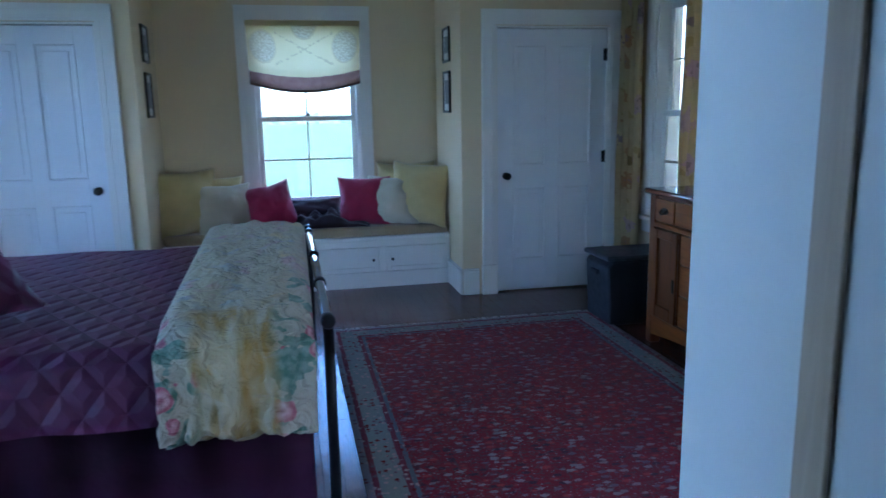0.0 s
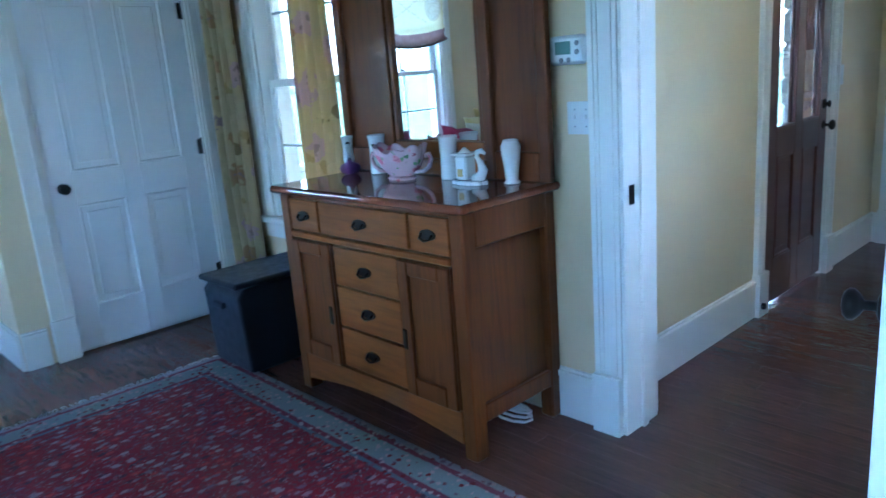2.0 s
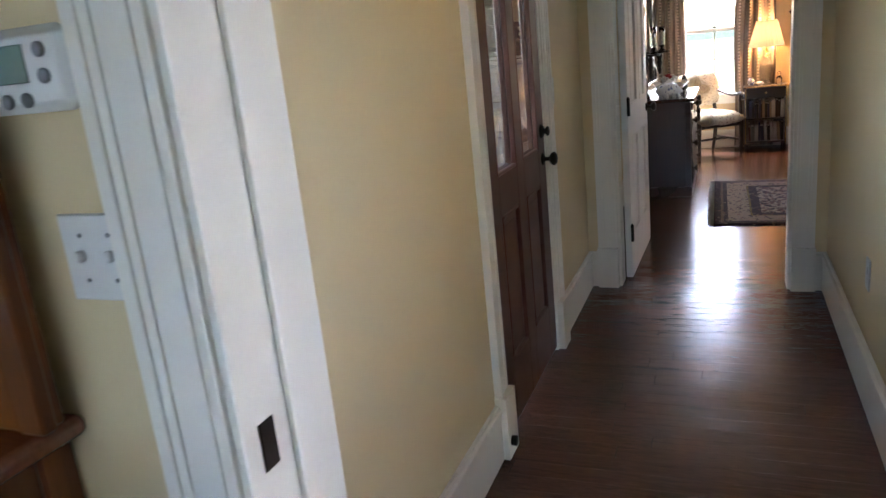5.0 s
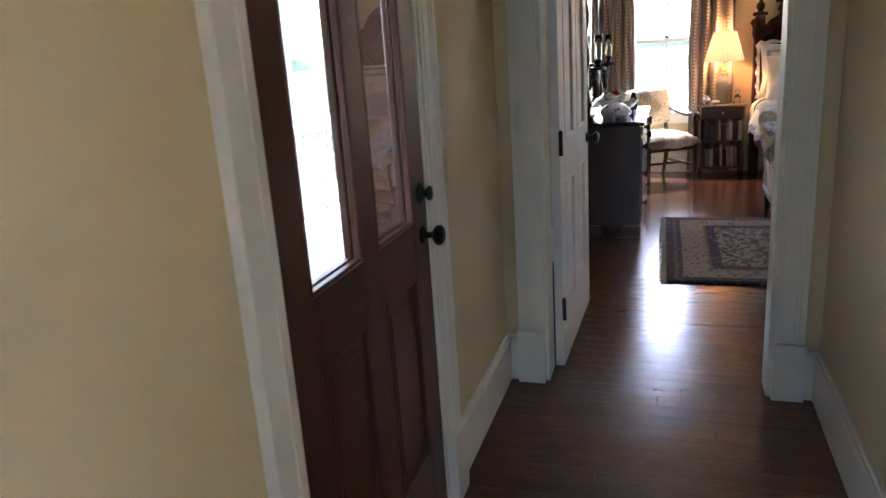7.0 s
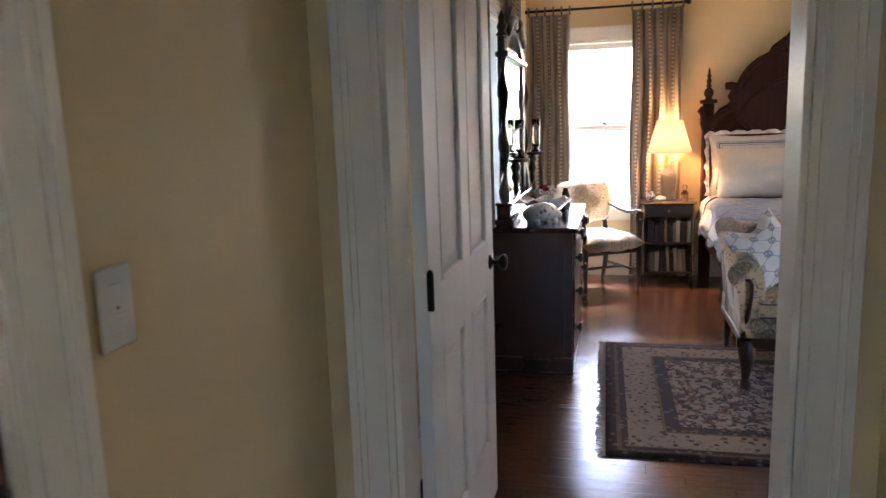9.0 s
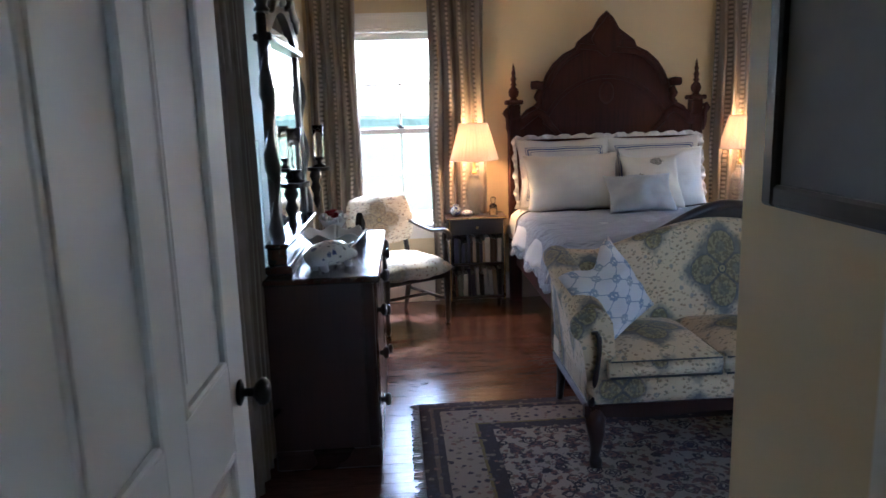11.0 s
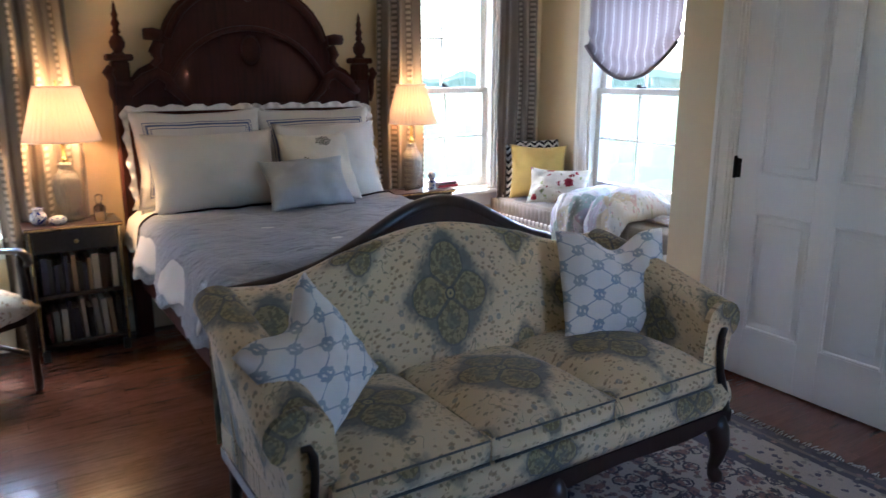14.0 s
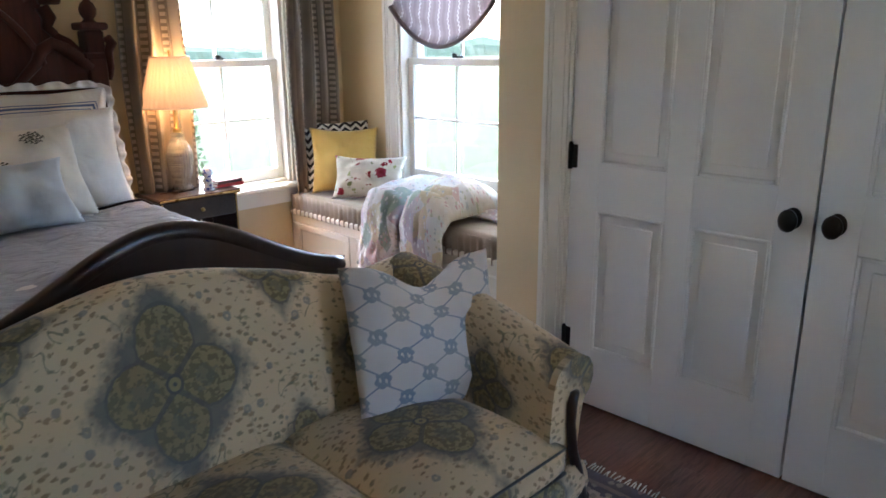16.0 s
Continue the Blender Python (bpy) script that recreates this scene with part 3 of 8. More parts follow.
lathe(bm, [(0.03, 0), (0.031, 0.004), (0.022, 0.012), (0.012, 0.014), (0.012, 0.022), (0.02, 0.026), (0.02, 0.034), (0.008, 0.038)], 18, pose(4.993, 2.526, 1.04, 90, 0, 0))
tagged(part("deadbolt", bm, BRONZE), "dark bronze deadbolt turn on the outside door", "door lock")
casing("door_trim_7", "y", 1.465, 2.36, 6.0, -1)
casing("door_trim_8", "y", 1.465, 2.36, 6.12, 1)
jamb("door_jamb_6", "y", 1.465, 2.36, 5.99, 6.13)
panel_door("door_5", Matrix.Translation((6.125, 2.318, 0.012)) @ Matrix.Rotation(radians(-1.2), 4, "Z"), 0.88, 2.03, four_panel(0.88, 2.03), DOORW, "white four-panel bedroom door folded open into the room", knob=0.815, hinges=((0.0, 0.27), (0.0, 1.0), (0.0, 1.8)), both=True)
# guest closet pair
casing("door_trim_9", "x", 7.12, 8.965, -1.31, 1)
jamb("door_jamb_7", "x", 7.12, 8.965, -1.43, -1.30)
CP = [(0.125, 0.405, 0.245, 0.82), (0.505, 0.785, 0.245, 0.82), (0.125, 0.405, 1.0, 1.91), (0.505, 0.785, 1.0, 1.91)]
panel_door("door_guest_closet", Matrix.Translation((8.948, -1.327, 0.012)) @ Matrix.Rotation(radians(180), 4, "Z"), 0.9, 2.03, CP, DOORW, "closed white four-panel closet door with oval black knob", knob=0.84, hinges=((0.0, 0.27), (0.0, 1.02), (0.0, 1.84)), both=False, knob_z=0.905)
panel_door("door_guest_closet", Matrix.Translation((8.04, -1.327, 0.012)) @ Matrix.Rotation(radians(180), 4, "Z"), 0.9, 2.03, CP, DOORW, "closed white four-panel closet door with oval black knob", knob=0.06, hinges=((0.9, 0.27), (0.9, 1.02), (0.9, 1.84)), both=False, knob_z=0.905)


def window(name, along, a0, a1, face, sign, z0=0.66, z1=2.12, depth=0.18, mcol=2, label="white double-hung window with divided panes"):
    """A double-hung window in an opening; sign points into the room."""
    root = thing(name, Matrix(), label, "window")
    root["kind"] = "structure"
    out = -sign

    def bar(bm, p, q, d0, d1, zl, zh, c=0.003):
        b0, b1 = sorted((face + out * d0, face + out * d1))
        cbox(bm, *((p, q, b0, b1) if along == "x" else (b0, b1, p, q)), zl, zh, c=c)
    bm = BM()
    j = 0.022
    bar(bm, a0 + 0.0005, a0 + j, -0.002, depth + 0.01, z0, z1)
    bar(bm, a1 - j, a1 - 0.0005, -0.002, depth + 0.01, z0, z1)
    bar(bm, a0 + j, a1 - j, -0.002, depth + 0.01, z1 - j, z1 - 0.0005)
    bar(bm, a0 + j, a1 - j, 0.02, depth + 0.03, z0 - 0.001, z0 + 0.02)
    part("window_frame", bm, WHITE, root)
    mid = z0 + (z1 - z0) * 0.485
    for nm, d, zl, zh, lowrail, toprail in (("lower_sash", 0.05, z0 + 0.02, mid + 0.02, 0.065, 0.04), ("upper_sash", 0.09, mid - 0.02, z1 - j, 0.04, 0.05)):
        bm = BM()
        s = 0.042
        p, q = a0 + j + 0.001, a1 - j - 0.001
        bar(bm, p, p + s, d, d + 0.035, zl, zh)
        bar(bm, q - s, q, d, d + 0.035, zl, zh)
        bar(bm, p + s, q - s, d, d + 0.035, zl, zl + lowrail)
        bar(bm, p + s, q - s, d, d + 0.035, zh - toprail, zh)
        sash = part(nm, bm, WHITE, root)
        bm = BM()
        gx = [(p + s) + (q - p - 2 * s) * k / mcol for k in range(mcol + 1)]
        zz = [zl + lowrail, (zl + lowrail + zh - toprail) / 2, zh - toprail]
        for x in gx[1:-1]:
            bar(bm, x - 0.008, x + 0.008, d + 0.004, d + 0.03, zz[0], zz[2], 0.004)
        bar(bm, p + s, q - s, d + 0.005, d + 0.029, zz[1] - 0.008, zz[1] + 0.008, 0.004)
        part("muntin", bm, WHITE, sash)
        for k in range(mcol):
            for r in range(2):
                bm = BM()
                bar(bm, gx[k] - 0.002, gx[k + 1] + 0.002, d + 0.0155, d + 0.0185, zz[r] - 0.002, zz[r + 1] + 0.002, 0.0003)
                g = part("pane", bm, GLASS, sash)
                g.visible_shadow = False
    bm = BM()
    cx = (a0 + a1) / 2
    bar(bm, cx - 0.025, cx + 0.025, 0.045, 0.09, mid + 0.021, mid + 0.034)
    bar(bm, cx - 0.006, cx + 0.03, 0.05, 0.06, mid + 0.034, mid + 0.046)
    part("sash_lock", bm, BRONZE, root, "small bronze sash lock")
    return root


def window_set(n, along, a0, a1, face, sign, z0, z1, sill=True):
    window("window_%d" % n, along, a0, a1, face, sign, z0, z1)
    casing("window_trim_%d" % n, along, a0, a1, face, sign, top=z1 - 0.003, plinth=False, z0=z0, sill=sill, label="white-painted moulded window casing with sill")


window_set(1, "x", -0.29, 0.59, 6.12, -1, 0.64, 2.2)
window_set(2, "y", 3.9, 4.72, 2.61, -1, 0.64, 2.2)
window_set(3, "y", 1.53, 2.31, 11.15, -1, 0.64, 2.12)
window_set(4, "y", -1.49, -0.71, 11.15, -1, 0.64, 2.12)
window_set(5, "x", 9.78, 10.6, -1.92, 1, 0.64, 2.12)
# windows 7 to 12 except 6 are unseen, added to let more daylight in
window_set(7, "y", 0.42, 1.42, -2.3, 1, 0.5, 2.3)
window_set(8, "y", 3.6, 4.7, -2.3, 1, 0.5, 2.3)
window_set(12, "x", 2.95, 3.40, 1.295, 1, 0.9, 2.12)
window_set(10, "y", 2.0, 3.0, -2.3, 1, 1.2, 2.3)
window_set(11, "x", 1.4, 2.35, 0.375, 1, 0.5, 2.3)
window_set(9, "y", -0.75, 0.15, 6.73, 1, 0.64, 2.12)
window_set(6, "x", 8.6, 9.4, 2.62, -1, 0.64, 2.12)

# ---- outdoors ----
bm = BM()
bmesh.ops.create_grid(bm, x_segments=40, y_segments=40, size=900)
for v in bm.verts:
    d = max(0, v.co.length - 40)
    v.co.z = -0.75 + 0.6 * noise.noise(v.co * 0.01) * min(1, d / 60)
tagged(part("ground", bm, GRASS), "open green lawn and meadow around the house", "ground", "", "structure")

# ---- pattern materials ----
def rug_mat(name, hx, hy, field, motif, motif2, bands, scale=9.0, soft=0.0):
    """A pile rug: bands is a list of (distance from the edge, colour), the field beyond the last."""
    m = Mat(name, 0.95, spec=0.1)
    x, y, z = m.xyz()
    d = (-(x.abs()) + hx).min(-(y.abs()) + hy)
    d = d + (m.noise(25, 2) - 0.5) * 0.008
    v1, k1 = m.voronoi(scale)
    v2, k2 = m.voronoi(scale * 2.3)
    v3, _ = m.voronoi(scale * 5.0)
    petals = m.noise(scale * 6, 2)
    fcol = m.mix(m.noise(3, 3), tuple(0.75 * c for c in field), field)
    fcol = m.mix((v2 + (petals - 0.5) * 0.6).lt(0.36), fcol, m.ramp(k2, [(0, motif2), (0.4, motif), (0.7, tuple(0.4 * c for c in field)), (1, motif)], True))
    fcol = m.mix((v1 + (petals - 0.5) * 0.4).lt(0.24), fcol, m.ramp(k1, [(0, motif), (0.55, motif2), (1, motif)], True))
    if soft:
        small = m.noise(scale * 4, 3)
        fcol = m.mix(m.noise(scale * 1.1, 3), (0.30, 0.020, 0.032), (0.13, 0.014, 0.030))
        fcol = m.mix(small.gt(0.55), fcol, m.mix(m.noise(scale * 2, 2), (0.10, 0.045, 0.07), (0.20, 0.06, 0.06)))
        ld, lk = m.voronoi(scale * 1.25, stretch=(1.0, 1.7, 1))
        leaf = (ld + (m.noise(scale * 9, 2) - 0.5) * 0.55).lt(0.36)
        fcol = m.mix(leaf, fcol, m.ramp(lk, [(0, (0.34, 0.25, 0.25)), (0.22, (0.20, 0.12, 0.15)), (0.42, (0.36, 0.05, 0.055)), (0.64, (0.27, 0.20, 0.21)), (0.8, (0.08, 0.03, 0.05))], True))
        sd, sk = m.voronoi(scale * 3.1, stretch=(1.0, 1.5, 1))
        fcol = m.mix((sd + (m.noise(scale * 12, 2) - 0.5) * 0.5).lt(0.24) * sk.gt(0.45), fcol, (0.30, 0.21, 0.22))
    else:
        fcol = m.mix(m.noise(scale * 1.6, 4).gt(0.55), fcol, m.ramp(m.noise(scale * 4, 2), [(0.4, (0.08, 0.065, 0.085)), (0.6, (0.24, 0.14, 0.12))]))
    if not soft:
        rim = (v1 + (petals - 0.5) * 0.25 - 0.36).abs()
        fcol = m.mix(rim.lt(0.045), fcol, (0.055, 0.05, 0.065))
        fcol = m.mix((v1 + (petals - 0.5) * 0.3).lt(0.12), fcol, m.ramp(k1, [(0, (0.50, 0.45, 0.38)), (0.5, (0.10, 0.09, 0.11))], True))
    top = max(b for b, _ in bands) * 1.0001
    stops = [(b / top * 0.999, c) for b, c in bands]
    bcol = m.ramp(d / top, stops, True)
    bcol = m.mix((v2 + (petals - 0.5) * 0.5).lt(0.34), bcol, m.ramp(k2, [(0, motif), (0.5, tuple(0.5 * c for c in field)), (0.8, motif2)], True))
    col = m.mix(d.gt(top), bcol, fcol)
    col = m.mix(0.35, col, m.ramp(m.noise(190, 2), [(0.3, (0.45, 0.45, 0.45)), (0.7, (1, 1, 1))]), "MULTIPLY")
    m.color(col)
    m.bump(m.noise(260, 2), 0.5, 0.004)
    m.bump(v3, 0.15, 0.004)
    return m.sheen(0.05).m


RED_RUG = rug_mat("red_rug_pile", 0.93, 1.52, (0.30, 0.022, 0.035), (0.42, 0.31, 0.30), (0.17, 0.10, 0.13),
                  [(0.0, (0.30, 0.27, 0.28)), (0.03, (0.18, 0.035, 0.06)), (0.055, (0.24, 0.26, 0.25)), (0.16, (0.17, 0.035, 0.06)), (0.185, (0.14, 0.15, 0.18)), (0.205, (0.16, 0.03, 0.045))], 15, soft=0.8)
TAN_RUG = rug_mat("faded_rug_pile", 0.82, 1.40, (0.46, 0.39, 0.33), (0.08, 0.07, 0.09), (0.24, 0.15, 0.13),
                  [(0.0, (0.07, 0.055, 0.065)), (0.05, (0.17, 0.13, 0.11)), (0.07, (0.065, 0.055, 0.07)), (0.10, (0.36, 0.30, 0.25)), (0.26, (0.22, 0.18, 0.09)), (0.275, (0.07, 0.06, 0.075)), (0.34, (0.22, 0.18, 0.09))], 12)


def sofa_mat(name, pale, dim, strength=1.0, cu=0.0):
    """Cream tapestry: quatrefoil medallions in dark blue-grey halos, among scattered sprigs."""
    m = Mat(name, 0.9, spec=0.2)
    u, v, _ = m.xyz("UV")
    u = u + cu
    nz = m.noise(14, 3, kind="UV") - 0.5
    fine = m.noise(70, 3, kind="UV") - 0.5
    fu, fv = u.wrap(0.66), v.wrap(0.50)
    a, b = fu.abs(), fv.abs()

    def lobe(p, q, at, wide):
        d = p - at
        return (d * d * 0.62 + q * q * wide).sqrt()
    pet = lobe(a, b, 0.078, 0.85).min(lobe(b, a, 0.090, 0.85)) + fine * 0.01
    gu, gv = (u + 0.33).wrap(0.66), (v + 0.25).wrap(0.50)
    ga, gb = gu.abs(), gv.abs()
    pet2 = lobe(ga, gb, 0.048, 0.9).min(lobe(gb, ga, 0.056, 0.9)) + fine * 0.01
    base = m.mix(m.noise(3, 2, kind="UV"), dim, pale)
    # small brown sprigs, then larger blue-grey florets
    vd, vk = m.voronoi(40, stretch=(1, 1.5, 1), kind="UV")
    sprig = (vd + (m.noise(150, 2, kind="UV") - 0.5) * 0.7).lt(0.33)
    col = m.mix(sprig * 0.72, base, m.ramp(vk, [(0, (0.22, 0.135, 0.07)), (0.3, (0.17, 0.14, 0.09)), (0.5, (0.28, 0.17, 0.09)), (0.72, (0.38, 0.30, 0.16)), (0.86, tuple(dim))], True))
    wd, wk = m.voronoi(19, kind="UV")
    ring = ((wd + fine * 0.16 - 0.15).abs().lt(0.07)).max(wd.lt(0.05)) * wk.gt(0.55)
    col = m.mix(ring * 0.75, col, m.mix(fine + 0.5, (0.17, 0.175, 0.18), (0.32, 0.29, 0.22)))
    stem = ((m.noise(9, 1, kind="UV", distort=1.2) - 0.5).abs().lt(0.006)) * m.noise(6, 2, kind="UV").gt(0.52)
    col = m.mix(stem, col, (0.28, 0.24, 0.15))
    halo = m.mix(m.noise(34, 3, kind="UV"), (0.115, 0.115, 0.113), (0.225, 0.21, 0.17))
    out = a / 0.235 + b / 0.27 + nz * 0.42 + fine * 0.25
    col = m.mix(Ex(m.nt, m.ramp(out / 1.4, [(0.54, (1, 1, 1)), (0.70, (0, 0, 0))])) * (0.95 * strength), col, halo)
    out2 = ga / 0.15 + gb / 0.17 + nz * 0.5 + fine * 0.25
    col = m.mix(Ex(m.nt, m.ramp(out2 / 1.4, [(0.48, (1, 1, 1)), (0.68, (0, 0, 0))])) * (0.8 * strength), col, halo)
    gold = m.mix(m.noise(75, 3, kind="UV").gt(0.5), (0.19, 0.155, 0.08), (0.35, 0.285, 0.145))
    dark = (0.10, 0.10, 0.095)
    seam = (lobe(a, b, 0.078, 0.85) - lobe(b, a, 0.090, 0.85)).abs()
    seam2 = (lobe(ga, gb, 0.048, 0.9) - lobe(gb, ga, 0.056, 0.9)).abs()
    for p, r, sm_ in ((pet, 0.060, seam), (pet2, 0.037, seam2)):
        col = m.mix(p.lt(r + 0.006) * (0.55 * strength), col, dark)
        col = m.mix(p.lt(r) * (0.9 * strength), col, gold)
        col = m.mix(sm_.lt(0.010) * p.lt(r) * (0.75 * strength), col, dark)
        col = m.mix((p + fine * 0.05).lt(r * 0.4) * (0.55 * strength), col, (0.15, 0.15, 0.12))
    hub = (fu * fu + fv * fv).sqrt()
    col = m.mix(hub.lt(0.022), col, dark)
    col = m.mix((hub - 0.010).abs().lt(0.005), col, (0.36, 0.30, 0.16))
    m.color(col)
    m.bump(m.noise(700, 1, kind="UV"), 0.3, 0.001)
    m.bump(m.noise(7, 3), 0.2, 0.012)
    return m.sheen(0.2).m


def lattice_mat():
    m = Mat("blue_lattice_cotton", 0.9, spec=0.2)
    u, v, _ = m.xyz("UV")
    fu, fv = u.wrap(0.128), v.wrap(0.115)
    gu, gv = (u + 0.064).wrap(0.128), (v + 0.0575).wrap(0.115)
    r1, r2 = (fu * fu + gv * gv).sqrt(), (gu * gu + fv * fv).sqrt()
    r = r1.min(r2)
    ogee = fu.abs() - ((v * 54.64 + 1.5708).sin() + 1.0) * 0.032
    lnk = (ogee.abs()).lt(0.0045)
    petal = r + (((gu * 260.0).sin() * (fv * 260.0).sin())) * 0.003
    ring = (petal - 0.0165).abs().lt(0.0055)
    mask = lnk.max(ring)
    base = m.mix(m.noise(8), (0.71, 0.67, 0.64), (0.80, 0.76, 0.72))
    col = m.mix(mask, base, m.ramp(m.noise(9, 2, kind="UV"), [(0.35, (0.30, 0.35, 0.44)), (0.65, (0.42, 0.44, 0.44))]))
    m.color(col)
    m.bump(m.noise(600, 1, kind="UV"), 0.25, 0.001)
    m.bump(m.noise(6, 3), 0.3, 0.015)
    return m.m


def floral_mat(name, base, a, b, leaf, scale, dense=0.3, kind="Object", only_y=None):
    """Cloth with scattered flowers and leaves."""
    m = Mat(name, 0.9, spec=0.2)
    vd, vk = m.voronoi(scale, kind=kind)
    n2 = m.noise(scale * 5, 3, kind=kind) - 0.5
    ld, lk = m.voronoi(scale * 1.7, kind=kind)
    col = m.mix(m.noise(2.5, 3), tuple(0.85 * c for c in base), base)
    col = m.mix((ld + n2 * 0.8).lt(dense * 0.8), col, m.ramp(lk, [(0, leaf), (0.35, tuple(0.6 * c for c in leaf)), (0.5, base), (1, base)], True))
    plain_col = col if only_y is None else m.mix(m.noise(2.5, 3), tuple(0.82 * c for c in base), base)
    col = m.mix((vd + n2 * 0.5).lt(dense), col, m.ramp(vk, [(0, a), (0.5, b), (0.75, base), (1, base)], True))
    col = m.mix((vd + n2 * 0.9).lt(dense * 0.45), col, tuple(0.65 * c for c in a))
    if only_y is not None:
        yy = m.xyz()[1] + (m.noise(4, 2) - 0.5) * 0.35
        col = m.mix(yy.gt(only_y), col, plain_col)
        m.bump(m.noise(16, 3, distort=1.5), 0.8, 0.03)
    m.color(col)
    m.bump(m.noise(400, 1), 0.2, 0.001)
    m.bump(m.noise(7, 4, distort=0.5), 0.35, 0.02)
    return m.sheen(0.2).m


def comforter_mat():
    """Cream puckered cotton; the hanging end carries roses at its sides and mustard folds between."""
    m = Mat("rose_comforter", 0.9, spec=0.2)
    x, y, z = m.xyz()
    x = x + (m.noise(5, 2) - 0.5) * 0.10
    low = Ex(m.nt, m.ramp((y + (m.noise(5, 3) - 0.5) * 0.45 - 2.15) / 0.4, [(0.15, (1, 1, 1)), (0.55, (0, 0, 0))]))
    col = m.mix(m.noise(2.5, 3), (0.40, 0.36, 0.24), (0.53, 0.48, 0.32))
    col = m.mix(Ex(m.nt, m.ramp(m.noise(11, 3), [(0.52, (0, 0, 0)), (0.66, (0.7, 0.7, 0.7))])), col, m.ramp(m.noise(4, 2), [(0.4, (0.48, 0.30, 0.30)), (0.5, (0.34, 0.38, 0.40)), (0.62, (0.55, 0.42, 0.18))]))
    must = m.ramp(m.noise(5, 3, (3, 0.8, 0.5), 0.6), [(0.4, (0.52, 0.45, 0.28)), (0.62, (0.38, 0.24, 0.06))])
    mid = Ex(m.nt, m.ramp(((x + 0.245).abs() + (m.noise(7, 3) - 0.5) * 0.12) / 0.3, [(0.35, (1, 1, 1)), (0.55, (0, 0, 0))]))
    tint = m.mix(m.noise(3, 2), (0.42, 0.43, 0.34), (0.52, 0.45, 0.30))
    side = m.mix(m.noise(9, 3).gt(0.53), tint, m.ramp(m.noise(30, 2), [(0.4, (0.13, 0.22, 0.16)), (0.6, (0.26, 0.34, 0.26))]))
    vd, vk = m.voronoi(8.5, rnd=0.55)
    petal = ((vd * 26.0 + m.noise(28, 2) * 5.0).sin() + 1.0) * 0.5
    rose = m.mix(petal, (0.40, 0.13, 0.16), (0.66, 0.40, 0.40))
    side = m.mix((vd + (m.noise(22, 2) - 0.5) * 0.35).lt(0.36) * vk.gt(0.25), side, rose)
    end = m.mix(mid, side, must)
    edge = Ex(m.nt, m.ramp((y + (m.noise(5, 3) - 0.5) * 0.3 - 2.4) / 0.8, [(0.3, (1, 1, 1)), (0.6, (0, 0, 0))])) * x.gt(-0.06)
    m.color(m.mix(low.max(edge), col, end))
    m.bump(m.noise(16, 3, distort=1.5), 0.9, 0.035)
    m.bump(m.noise(400, 1), 0.2, 0.001)
    m.bump(m.noise(6, 4, distort=0.5), 0.45, 0.03)
    return m.sheen(0.1).m


def toile_mat():
    """Cream cloth with oval medallions, sprigs between them and a brown gathered foot."""
    m = Mat("cream_toile", 0.9, spec=0.2)
    u, v, _ = m.xyz("UV")
    n = m.noise(38, 3, kind="UV") - 0.5
    col = m.mix(m.noise(4, 3), (0.56, 0.45, 0.22), (0.66, 0.55, 0.30))
    a, b = (u - 0.465).abs(), v + 0.23
    cross = (a * 0.55 - b.abs()).abs() + n * 0.07
    col = m.mix(cross.lt(0.006) * a.lt(0.24), col, (0.48, 0.38, 0.21))
    for cu, cv in ((0.34, -0.22), (0.0, -0.01)):
        p, q = (a - cu) / 0.10, (v - cv) / 0.13
        d = (p * p + q * q).sqrt() + n * 0.12
        ins = m.mix((m.noise(60, 3, kind="UV")).gt(0.5), (0.52, 0.44, 0.28), (0.40, 0.33, 0.20))
        col = m.mix(d.lt(1.12), col, (0.50, 0.40, 0.22))
        col = m.mix(d.lt(1.0), col, ins)
    foot = (v + (m.noise(9, 2, kind="UV") - 0.5) * 0.03).lt(-0.455)
    col = m.mix(foot, col, m.mix(m.noise(20, 3, kind="UV"), (0.16, 0.08, 0.06), (0.26, 0.15, 0.11)))
    m.color(col)
    m.bump(m.noise(300, 1), 0.2, 0.001)
    return m.m


def stripe_mat(name, base, dark, pale, period=0.085, kind="UV"):
    """Woven stripes with a small zigzag along each."""
    m = Mat(name, 0.9, spec=0.2)
    u, v, _ = m.xyz(kind)
    f = u.wrap(period).abs()
    zig = (v.pingpong(0.012) - 0.006) * 0.9
    col = m.mix(m.noise(6), tuple(0.85 * c for c in base), base)
    col = m.mix(f.gt(period * 0.36), col, dark)
    col = m.mix((u.wrap(period) + zig).abs().lt(period * 0.055), col, pale)
    m.color(col)
    m.bump(m.noise(500, 1), 0.25, 0.001)
    return m.sheen(0.2).m


def diamond_quilt():
    m = Mat("plum_quilted_satin", 0.5, spec=0.4)
    x, y, z = m.xyz()
    w = (y + z) * 0.62
    a, b = (x + w).wrap(0.13).abs(), (x - w).wrap(0.13).abs()
    d = a.min(b)
    m.color(m.mix(m.noise(5, 3), (0.055, 0.008, 0.034), (0.11, 0.02, 0.066)))
    m.bump(d.min(0.035), 0.65, 0.35)
    m.bump(m.noise(18, 4), 0.35, 0.01)
    return m.sheen(0.0).m


def ripple_quilt():
    m = Mat("pale_blue_matelasse", 0.85, spec=0.2)
    x, y, z = m.xyz()
    n = m.noise(13, 3, (1.0, 0.45, 1))
    m.color(m.mix(n, (0.31, 0.335, 0.39), (0.47, 0.495, 0.55)))
    m.bump(m.noise(26, 3, (1, 0.35, 1), 0.8), 1.0, 0.035)
    m.bump(m.noise(5, 3), 0.5, 0.05)
    m.bump(m.noise(300, 1), 0.2, 0.001)
    return m.sheen(0.2).m


